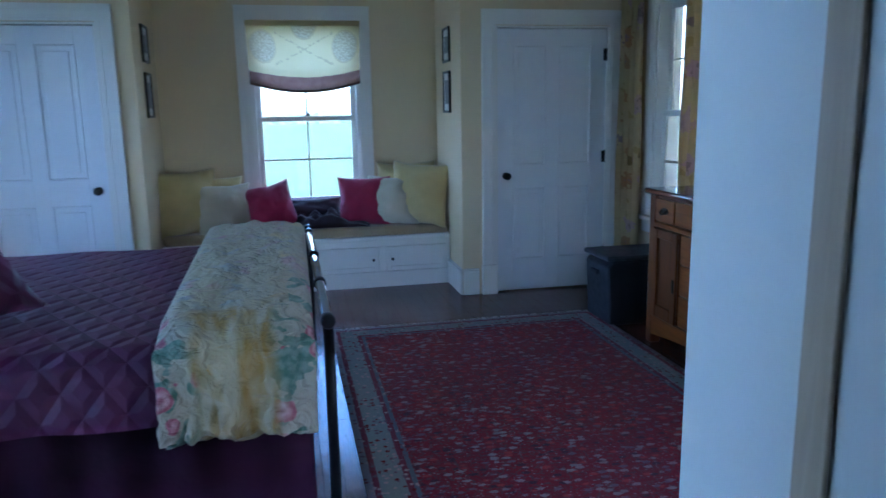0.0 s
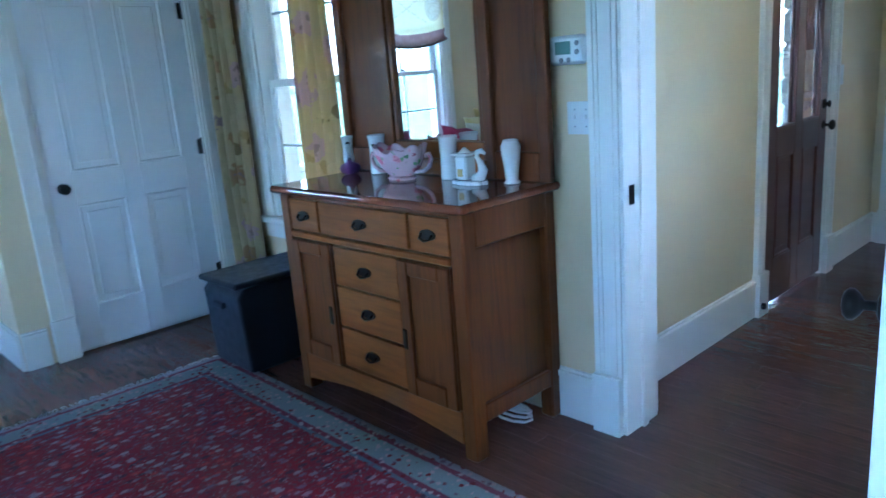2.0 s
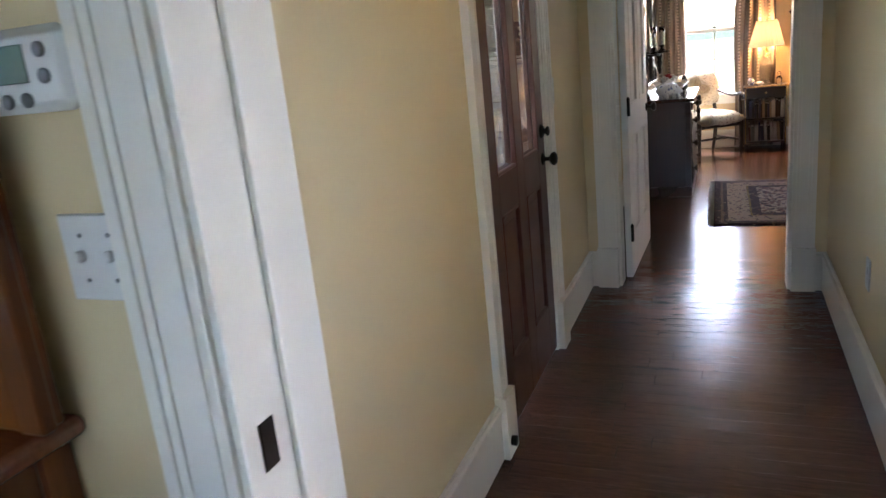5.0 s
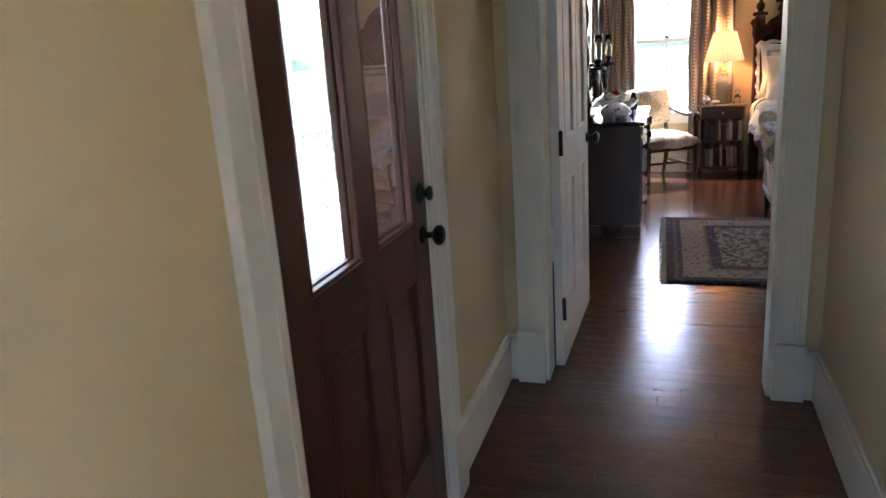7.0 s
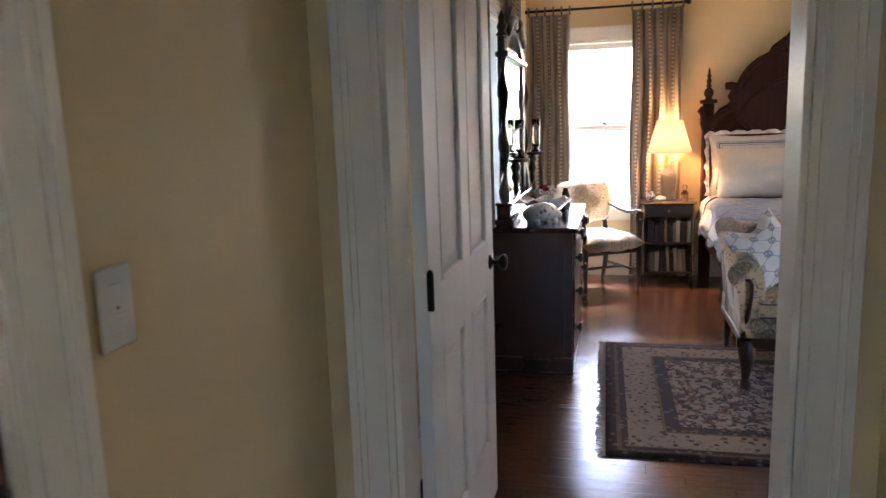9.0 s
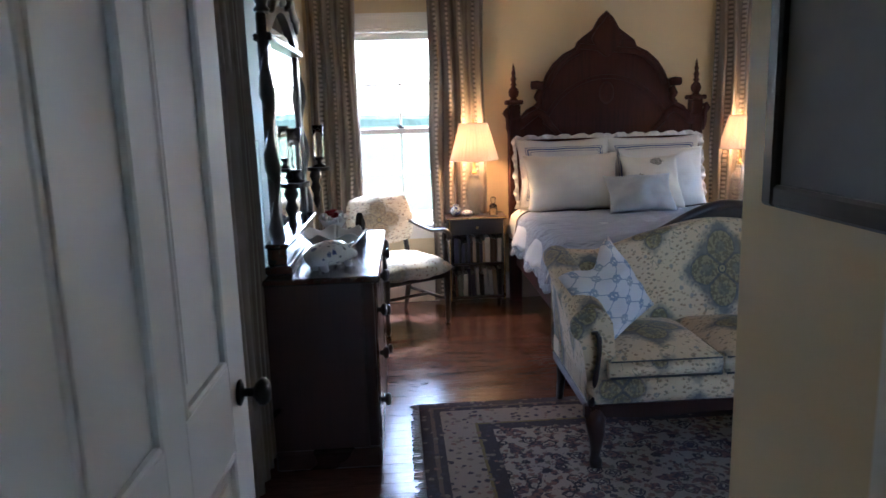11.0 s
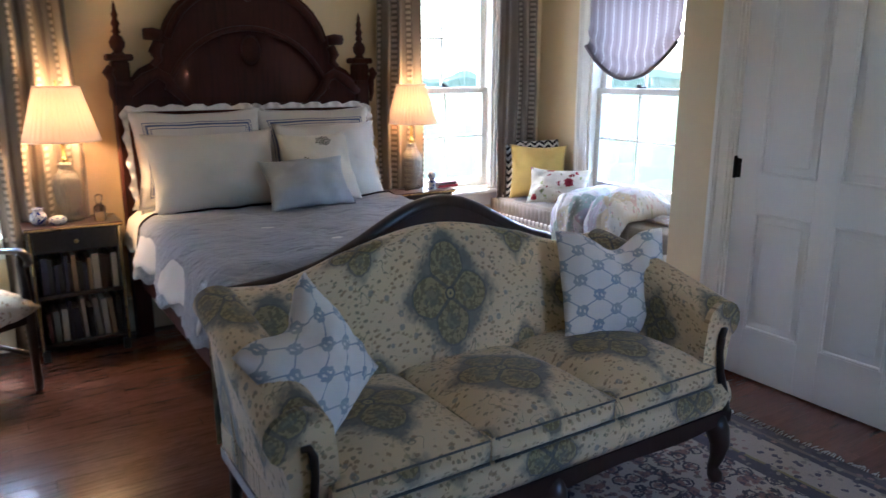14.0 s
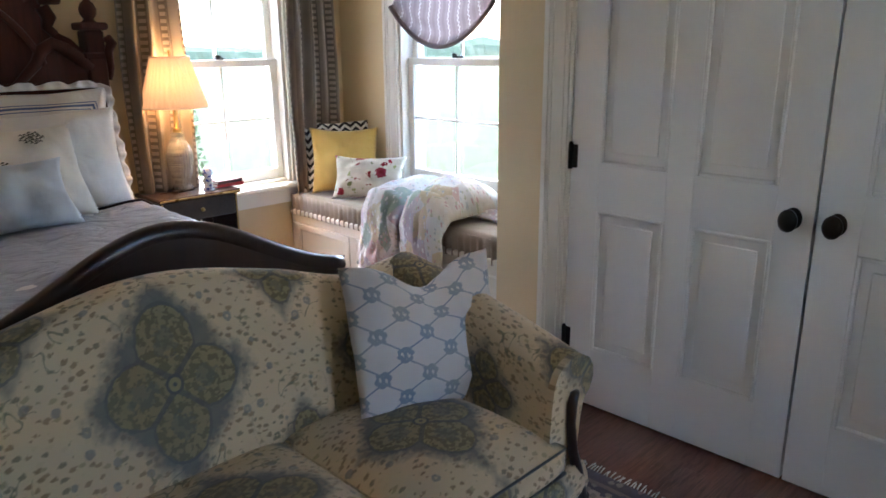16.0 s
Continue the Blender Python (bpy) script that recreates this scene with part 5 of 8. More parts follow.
def big_bed():
    x0, x1, y0, y1, zt = -2.2, 0.0, 2.17, 4.2, 0.69
    root = thing("bed", pose(0, 0, 0), "wide bed under a plum diamond-quilted spread", "bed")
    bm = BM()
    cbox(bm, x0, x1 - 0.04, y0 + 0.06, y1 - 0.06, 0.22, 0.42, c=0.02)
    part("box_spring", bm, PLUMS, root)
    bm = BM()
    cbox(bm, x0, x1 - 0.03, y0 + 0.03, y1 - 0.03, 0.425, zt - 0.015, c=0.06)
    part("mattress", bm, LINEN, root)
    for sx in (x0 + 0.08, x1 - 0.1):
        for sy in (y0 + 0.1, y1 - 0.1):
            bm = BM()
            cbox(bm, sx - 0.03, sx + 0.03, sy - 0.03, sy + 0.03, 0.001, 0.219, c=0.005)
            part("leg", bm, BLACKM, root)

    def spread(u, v):
        # across the bed: hangs at the near side, lies on top, hangs at the far side
        L = 0.20
        s = v * (y1 - y0 + 2 * L)
        x = x0 + u * (x1 - x0)
        wav = 0.022 * noise.noise(Vector((u * 9, 0, 1))) + 0.012 * noise.noise(Vector((u * 14, v * 9, 1)))
        r = 0.05
        if s < L:
            k = s / L
            return (x, y0 - 0.012 - 0.05 * (1 - k) + wav * (1 - k), zt - 0.03 - L * (1 - k))
        if s > L + (y1 - y0):
            k = (s - L - (y1 - y0)) / L
            return (x, y1 + 0.012 + 0.05 * k + wav * k, zt - 0.03 - L * k)
        t = (s - L) / (y1 - y0)
        return (x, y0 + t * (y1 - y0), zt - 0.03 * max(0, abs(2 * t - 1) - 0.93) / 0.07 + 0.008 * noise.noise(Vector((x * 3, t * 6, 0))))
    bm = BM()
    sheet(bm, spread, 60, 90, 0.008)
    part("bedspread", bm, PLUM, root)
    bm = BM()

    # stands in for the spread's lower hanging side, darkened as if in shade
    def skirt(u, v):
        return (x0 + 0.05 + u * (x1 - x0 - 0.06), y0 + 0.012 + 0.010 * math.sin(u * 60), 0.004 + v * 0.65)
    sheet(bm, skirt, 120, 3, 0.004)
    part("bed_skirt", bm, PLUMS, root)
    bm = BM()
    sheet(bm, lambda u, v: (x1 - 0.035 + 0.01 * math.sin(u * 80), y0 + 0.03 + u * (y1 - y0 - 0.06), 0.004 + v * 0.62), 120, 3, 0.004)
    part("foot_skirt", bm, PLUMS, root)
    bm = BM()
    tube(bm, [(0.06, y0 + 0.03, 0.735), (0.06, y1 + 0.12, 0.735)], 0.019, 14)
    part("foot_rail", bm, CHROME, root, "polished chrome foot rail")
    for yy in (y0 + 0.05, y0 + 0.62, y0 + 1.25, y1 - 0.05, y1 + 0.1):
        bm = BM()
        lathe(bm, [(0.021, -0.025), (0.026, -0.02), (0.026, 0.02), (0.021, 0.025)], 14, pose(0.06, yy, 0.735, 90))
        part("collar", bm, BLACKM, root, "black rail collar")
    for yy in (y0 + 0.05, y1 + 0.1):
        bm = BM()
        tube(bm, [(0.06, yy, 0.012), (0.06, yy, 0.715)], 0.019, 12)
        part("foot_post", bm, BLACKM, root, "black iron foot post")


big_bed()


def comforter():
    x0, x1 = -0.53, 0.035
    y0, y1, zt = 2.15, 4.27, 0.69
    bm = BM()

    def f(off):
        def g(u, v):
            L = 0.32 - off * 0.5
            s = v * (y1 - y0 + L)
            x = x0 + 0.05 * (1 - v) * (1 - u) + u * (x1 - x0 - 0.03 * (1 - v))
            n = noise.noise(Vector((u * 5, v * 11, off * 30))) + 0.6 * noise.noise(Vector((u * 13, v * 34, off * 30 + 5)))
            n += 0.35 * math.sin(v * 120 + 5 * noise.noise(Vector((u * 4, v * 7, 3))))
            if s < L:
                k = 1 - s / L
                return (x, y0 - 0.055 - off - 0.03 * math.sin(u * 15 + off * 40 + 2 * n) * k - 0.02 * n, zt + 0.03 - L * k)
            t = (s - L) / (y1 - y0)
            e = min(1, min(u, 1 - u) * 9)
            return (x, y0 - 0.04 + t * (y1 - y0), zt + 0.018 + off + (0.045 * e ** 0.5) + 0.02 * n * e - 0.04 * max(0, 1 - t * 12))
        return g
    root = thing("folded_comforter", Matrix(), "folded cream comforter with pink roses over the bed foot", "comforter")
    for k, off in enumerate((0.0, 0.022, 0.044)):
        bm = BM()
        sheet(bm, f(off), 40, 150, 0.018)
        part("fold", bm, COMFORT, root)


comforter()
pillow("pillow", face_m(-1.28, 2.62, 0.86, -40, 50), 0.6, 0.42, 0.2, PLUM, "plum quilted pillow lying on the bed", seed=12)

# dark trunk beside the dresser
def trunk():
    root = thing("trunk", pose(2.30, 4.30, 0), "black leatherette trunk with sloping lid by the curtain", "trunk")
    bm = BM()
    slab(bm, [(-0.29, 0.0), (0.24, 0.0), (0.24, 0.44), (-0.27, 0.44), (-0.31, 0.40)], -0.185, 0.185, Matrix.Rotation(radians(90), 4, "X"))
    soften(part("body", bm, LEATHER, root), 0.012, 3)
    bm = BM()
    cbox(bm, -0.325, 0.25, -0.195, 0.195, 0.442, 0.475, c=0.01)
    soften(part("lid", bm, LEATHER, root), 0.006)
    bm = BM()
    cbox(bm, -0.335, -0.31, -0.05, 0.05, 0.33, 0.36, c=0.004)
    part("handle", bm, LEATHER, root)


trunk()


def oak_dresser():
    """Its own x runs along the front (0 to 1.16), the front at y = 0 and depth to -y."""
    W, D, T = 1.13, 0.505, 0.955
    m = Matrix.Translation((2.10, 2.66, 0)) @ Matrix.Rotation(radians(90), 4, "Z")
    root = thing("dresser", m, "golden oak dresser with drawers and two cupboard doors", "dresser")
    bm = BM()
    cbox(bm, 0.03, W - 0.03, -D + 0.01, -0.02, 0.14, T - 0.03, c=0.002)
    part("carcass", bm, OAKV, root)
    for x0 in (0.0, W - 0.065):
        for y0, y1 in ((-0.065, 0.002), (-D, -D + 0.06)):
            bm = BM()
            cbox(bm, x0, x0 + 0.065, y0, y1, 0.001, T - 0.03, c=0.006)
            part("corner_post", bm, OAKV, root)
    for x0 in (0.003, W - 0.025):
        for q in ((-D + 0.06, -0.066, 0.14, 0.21), (-D + 0.06, -0.066, T - 0.16, T - 0.031)):
            bm = BM()
            cbox(bm, x0, x0 + 0.022, q[0], q[1], q[2], q[3], c=0.004)
            part("side_rail", bm, OAKV, root)
    bm = BM()
    n = 24
    slab(bm, [(0.066, 0.185), *[(0.066 + (W - 0.132) * k / n, 0.06 + 0.045 * math.sin(math.pi * k / n)) for k in range(n + 1)], (W - 0.066, 0.185)], -0.003, 0.018, Matrix.Rotation(radians(90), 4, "X"))
    part("apron", bm, OAK, root)

    def front(name, x0, x1, z0, z1, panel=False):
        bm = BM()
        cbox(bm, x0, x1, -0.022, 0.0, z0, z1, c=0.003)
        ob = part(name, bm, OAK if not panel else OAKV, root)
        if panel:
            bm = BM()
            e = 0.055
            for q in ((x0, x0 + e, z0, z1), (x1 - e, x1, z0, z1), (x0 + e, x1 - e, z0, z0 + e * 1.4), (x0 + e, x1 - e, z1 - e, z1)):
                cbox(bm, q[0], q[1], 0.0005, 0.016, q[2], q[3], c=0.004)
            part("door_frame", bm, OAKV, ob)
        return ob

    def pull(ob, x, z):
        bm = BM()
        n = 14
        slab(bm, [(x + 0.042 * math.cos(6.283 * k / n), z + 0.02 * math.sin(6.283 * k / n)) for k in range(n)], -0.004, 0.001, Matrix.Rotation(radians(90), 4, "X"))
        tube(bm, [(x - 0.028, 0.006, z + 0.004), (x - 0.026, 0.018, z - 0.01), (x, 0.022, z - 0.018), (x + 0.026, 0.018, z - 0.01), (x + 0.028, 0.006, z + 0.004)], 0.005, 8)
        part("pull", bm, BRONZE, ob, "dark bronze bail pull")
    z3, z2 = T - 0.05, T - 0.185
    for a, b in ((0.07, 0.275), (0.285, 0.845), (0.855, 1.06)):
        ob = front("top_drawer", a, b, z2, z3)
        pull(ob, (a + b) / 2, (z2 + z3) / 2)
    bm = BM()
    cbox(bm, 0.066, W - 0.066, -0.02, 0.008, z2 - 0.035, z2 - 0.006, c=0.006)
    part("drawer_rail", bm, OAK, root)
    zs = [0.19, 0.375, 0.555, z2 - 0.042]
    for a, b in zip(zs, zs[1:]):
        ob = front("drawer", 0.36, 0.77, a + 0.004, b - 0.004)
        pull(ob, 0.565, (a + b) / 2)
    for a, b, kx in ((0.07, 0.345, 0.325), (0.785, 1.06, 0.805)):
        ob = front("cupboard_door", a, b, 0.19, z2 - 0.042, True)
        bm = BM()
        cbox(bm, kx - 0.012, kx + 0.012, 0.016, 0.024, 0.38, 0.46, c=0.004)
        part("escutcheon", bm, BRONZE, ob, "dark bronze latch plate")
    bm = BM()
    cbox(bm, -0.03, W + 0.03, -D - 0.01, 0.035, T - 0.028, T + 0.006, c=0.01)
    soften(part("top", bm, OAKTOP, root, "polished reddish top"), 0.004)
    # tall mirror back standing on the top
    mr = thing("mirror_stand", m, "tall oak mirror back with wide panels standing on the dresser", "mirror")
    yb = -D + 0.025
    z0, z1 = T + 0.008, 2.18

    def pan(name, a, b, zl, zh, y0, y1, mat, lab=""):
        bm = BM()
        cbox(bm, a, b, y0, y1, zl, zh, c=0.004)
        return part(name, bm, mat, mr, lab)
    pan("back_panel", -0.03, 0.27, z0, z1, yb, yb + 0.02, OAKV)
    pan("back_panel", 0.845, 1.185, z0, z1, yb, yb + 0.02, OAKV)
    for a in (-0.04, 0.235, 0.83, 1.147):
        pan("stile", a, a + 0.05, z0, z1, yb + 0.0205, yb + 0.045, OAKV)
    for a, b in ((0.011, 0.234), (0.881, 1.146)):
        pan("rail", a, b, z0, z0 + 0.11, yb + 0.0205, yb + 0.04, OAKV)
        pan("rail", a, b, z1 - 0.1, z1, yb + 0.0205, yb + 0.04, OAKV)
    pan("mirror_base", 0.286, 0.829, z0, z0 + 0.145, yb, yb + 0.04, OAK)
    pan("mirror_base", 0.27, 0.845, z0 + 0.06, z0 + 0.075, yb + 0.041, yb + 0.06, OAK)
    pan("cornice", -0.07, 1.227, z1 + 0.001, z1 + 0.06, yb - 0.01, yb + 0.08, OAK)
    pan("glass_frame", 0.286, 0.31, z0 + 0.146, z1, yb + 0.005, yb + 0.035, OAKV)
    pan("glass_frame", 0.805, 0.829, z0 + 0.146, z1, yb + 0.005, yb + 0.035, OAKV)
    pan("mirror_glass", 0.311, 0.804, z0 + 0.147, z1, yb + 0.012, yb + 0.018, MIRROR, "silvered mirror glass")


om = Mat("polished_red_top", 0.14)
om.color(om.mix(0.35, om.ramp(om.noise(5, 6, (0.7, 9, 9), 1.2), [(0.3, (0.10, 0.03, 0.013)), (0.6, (0.17, 0.055, 0.024))]), om.ramp(om.noise(2), [(0.3, (0.08, 0.024, 0.01)), (0.7, (0.2, 0.07, 0.03))])))
om.rough(om.noise(9, 3), 0.04, 0.1)
OAKTOP = om.m
oak_dresser()

# ---- small things of the first bedroom ----
def vase(name, x, y, z, profile, material, label, category="vase", seg=24, squash=1.0):
    bm = BM()
    lathe(bm, profile, seg, Matrix(), squash)
    ob = part(name, bm, material)
    ob.location = (x, y, z)
    return tagged(ob, label, category)


ZT = 0.962
TALL = [(0.03, 0), (0.034, 0.004), (0.024, 0.012), (0.028, 0.05), (0.036, 0.11), (0.038, 0.14), (0.03, 0.158), (0.028, 0.165), (0.025, 0.163), (0.026, 0.15)]
vase("vase", 2.495, 2.77, ZT, TALL, CERAM, "slim white porcelain vase on the dresser")
CYL = [(0.036, 0), (0.038, 0.004), (0.036, 0.02), (0.034, 0.09), (0.037, 0.16), (0.041, 0.17), (0.04, 0.176), (0.036, 0.174), (0.033, 0.15)]
vase("vase", 2.50, 3.11, ZT, CYL, CERAM, "tall straight white porcelain vase by the mirror")
vase("vase", 2.505, 3.58, ZT, CYL, CERAM, "tall straight white porcelain vase by the mirror")
vase("vase", 2.46, 3.74, ZT, [(0.025, 0), (0.028, 0.004), (0.018, 0.02), (0.026, 0.07), (0.022, 0.12), (0.026, 0.16), (0.03, 0.172), (0.026, 0.17), (0.02, 0.13)], CERAM, "small white bud vase with gilt rim")


def perfume():
    root = thing("perfume_bottle", pose(2.44, 3.71, ZT), "squat purple glass bottle with tall stopper", "bottle")
    bm = BM()
    lathe(bm, [(0.02, 0), (0.04, 0.008), (0.05, 0.028), (0.04, 0.046), (0.014, 0.056), (0.012, 0.066)], 20)
    part("bottle", bm, PURPLEG, root)
    bm = BM()
    lathe(bm, [(0.008, 0.067), (0.005, 0.09), (0.014, 0.105), (0.016, 0.125), (0.006, 0.15)], 12)
    part("stopper", bm, CRYSTAL, root)


perfume()


def pink_pot():
    root = thing("fruit_bowl", Matrix.Translation((2.42, 3.32, ZT)) @ Matrix.Rotation(radians(-80), 4, "Z"), "pink porcelain boat bowl with roses and scrolled handles", "bowl")
    bm = BM()

    def f(u, v):
        a = u * 6.28318
        prof = [(0.05, 0.0), (0.055, 0.006), (0.042, 0.014), (0.075, 0.05), (0.098, 0.095), (0.105, 0.12)]
        k = v * (len(prof) - 1)
        i = min(int(k), len(prof) - 2)
        r = prof[i][0] + (prof[i + 1][0] - prof[i][0]) * (k - i)
        z = prof[i][1] + (prof[i + 1][1] - prof[i][1]) * (k - i)
        ruf = max(0, v - 0.6) / 0.4
        r *= 1 + 0.07 * ruf * math.sin(a * 9)
        return (r * math.cos(a) * 1.2, r * math.sin(a) * 0.75, z + 0.028 * ruf * abs(math.cos(a)) + 0.008 * ruf * math.sin(a * 9 + 1))
    sheet(bm, f, 54, 18, -0.004)
    part("bowl", bm, PINKC, root)
    bm = BM()
    lathe(bm, [(0.045, 0.003), (0.05, 0.004), (0.045, 0.012)], 20, Matrix.Scale(1.2, 4, (1, 0, 0)), 0.7)
    part("base", bm, PINKC, root)
    for s in (-1, 1):
        bm = BM()
        tube(bm, [(s * x, 0, z) for x, z in ((0.07, 0.03), (0.12, 0.035), (0.15, 0.055), (0.162, 0.085), (0.152, 0.108), (0.136, 0.105), (0.135, 0.09))], [0.008, 0.009, 0.009, 0.009, 0.009, 0.008, 0.006], 10)
        part("handle", bm, PINKC, root)


pink_pot()


def swan_pot():
    root = thing("porcelain_stand", Matrix.Translation((2.43, 2.93, ZT)) @ Matrix.Rotation(radians(-90), 4, "Z"), "white porcelain swan-handled pot with square lid", "figurine")
    bm = BM()
    n = 40
    slab(bm, [(0.085 * math.cos(6.283 * k / n) * (1 + 0.06 * math.sin(k * 1.6)), 0.045 * math.sin(6.283 * k / n) * (1 + 0.06 * math.sin(k * 1.6))) for k in range(n)], 0, 0.016, c=0.004)
    part("base", bm, CERAM, root, smooth=False)
    bm = BM()
    cbox(bm, -0.05, 0.012, -0.03, 0.03, 0.017, 0.11, c=0.008)
    part("pot", bm, CERAM, root)
    bm = BM()
    cbox(bm, -0.06, 0.022, -0.04, 0.04, 0.111, 0.12, c=0.003)
    lathe(bm, [(0.035, 0.1202), (0.014, 0.134), (0.007, 0.14)], 4, Matrix.Translation((-0.019, 0, 0)))
    part("lid", bm, CERAM, root)
    bm = BM()
    cbox(bm, -0.032, -0.004, -0.0335, -0.0305, 0.03, 0.06, c=0.001)
    part("gilt_panel", bm, BRASS, root, "small gilt panel")
    bm = BM()
    tube(bm, [(0.03, 0, 0.02), (0.06, 0, 0.03), (0.075, 0, 0.055), (0.062, 0, 0.085), (0.045, 0, 0.105), (0.05, 0, 0.125), (0.07, 0, 0.128), (0.09, 0, 0.118)], [0.02, 0.022, 0.018, 0.012, 0.009, 0.01, 0.011, 0.004], 12)
    part("swan_neck", bm, CERAM, root)


swan_pot()


def thermostat():
    root = thing("thermostat", Matrix.Translation((2.609, 2.565, 1.43)) @ Matrix.Rotation(radians(-90), 4, "Z"), "white wall thermostat with grey-green display", "thermostat")
    bm = BM()
    cbox(bm, -0.08, 0.08, -0.03, -0.001, -0.05, 0.05, c=0.012)
    soften(part("case", bm, PLASTIC, root), 0.004)
    bm = BM()
    cbox(bm, -0.045, 0.022, -0.0325, -0.0305, -0.014, 0.03, c=0.001)
    part("display", bm, LCD, root)
    for x, z in ((0.048, 0.022), (0.048, -0.008), (-0.02, -0.034), (0.012, -0.034)):
        bm = BM()
        lathe(bm, [(0.009, 0), (0.009, 0.003), (0.006, 0.004)], 12, Matrix.Translation((x, -0.0305, z)) @ Matrix.Rotation(radians(90), 4, "X"))
        part("button", bm, GREY, root)


thermostat()


def plate(name, m, w, h, kind, label, category):
    root = thing(name, m, label, category)
    bm = BM()
    cbox(bm, -w / 2, w / 2, -0.006, -0.0005, -h / 2, h / 2, c=0.003)
    part("plate", bm, PLASTIC, root)
    if kind == "toggles":
        for x in (-0.024, 0.024):
            bm = BM()
            cbox(bm, x - 0.005, x + 0.005, -0.017, -0.0062, -0.004, 0.011, c=0.002)
            part("toggle", bm, PLASTIC, root)
    else:
        for z in (-0.021, 0.021):
            bm = BM()
            cbox(bm, -0.017, 0.017, -0.009, -0.0062, z - 0.014, z + 0.014, c=0.003)
            part("rocker" if kind == "rocker" else "socket", bm, PLASTIC, root)
    for z in ((-0.03, 0.03) if kind == "toggles" else (0,)):
        for x in ((-0.024, 0.024) if kind == "toggles" else (0,)):
            bm = BM()
            lathe(bm, [(0.003, 0), (0.003, 0.001), (0.001, 0.0015)], 8, Matrix.Translation((x, -0.0062, z)) @ Matrix.Rotation(radians(90), 4, "X"))
            part("screw", bm, GREY, root)
    return root


plate("light_switch", Matrix.Translation((2.609, 2.528, 1.193)) @ Matrix.Rotation(radians(-90), 4, "Z"), 0.116, 0.116, "toggles", "double toggle light switch plate by the bedroom door", "light switch")
plate("light_switch", pose(5.255, 2.529, 1.19), 0.072, 0.118, "rocker", "cream light switch plate beside the outside door", "light switch")
plate("wall_outlet", Matrix.Translation((4.82, 1.296, 0.47)) @ Matrix.Rotation(radians(180), 4, "Z"), 0.072, 0.118, "outlet", "white wall outlet above the hall baseboard", "outlet")
bm = BM()
tube(bm, [(2.44 + 0.05 * math.cos(k * 0.7) * (1 - k * 0.02), 2.78 + 0.09 * math.sin(k * 0.7), 0.012 + 0.002 * k) for k in range(28)], 0.006, 6)
tagged(part("power_cord", bm, PLASTIC), "coiled white power cord on the floor under the dresser", "cord")
bm = BM()
tube(bm, [(-0.04 + 0.0, 0, 0.0), (-0.02, 0.0, 0.0), (0, 0, 0), (0.02, 0, 0.0)], [0.008, 0.012, 0.018, 0.018], 10)
_o = part("door_stop", bm, BLACKM)
_o.matrix_world = pose(4.12, 2.49, 0.06, 0, 0, -90)
tagged(_o, "small black rubber-tipped door stop on the baseboard", "door stop")

# ---- guest bedroom ----
area_rug("area_rug", 8.21, 0.48, 0.82, 1.40, TAN_RUG, "faded tan and plum oriental rug under the sofa", turn=0.6)


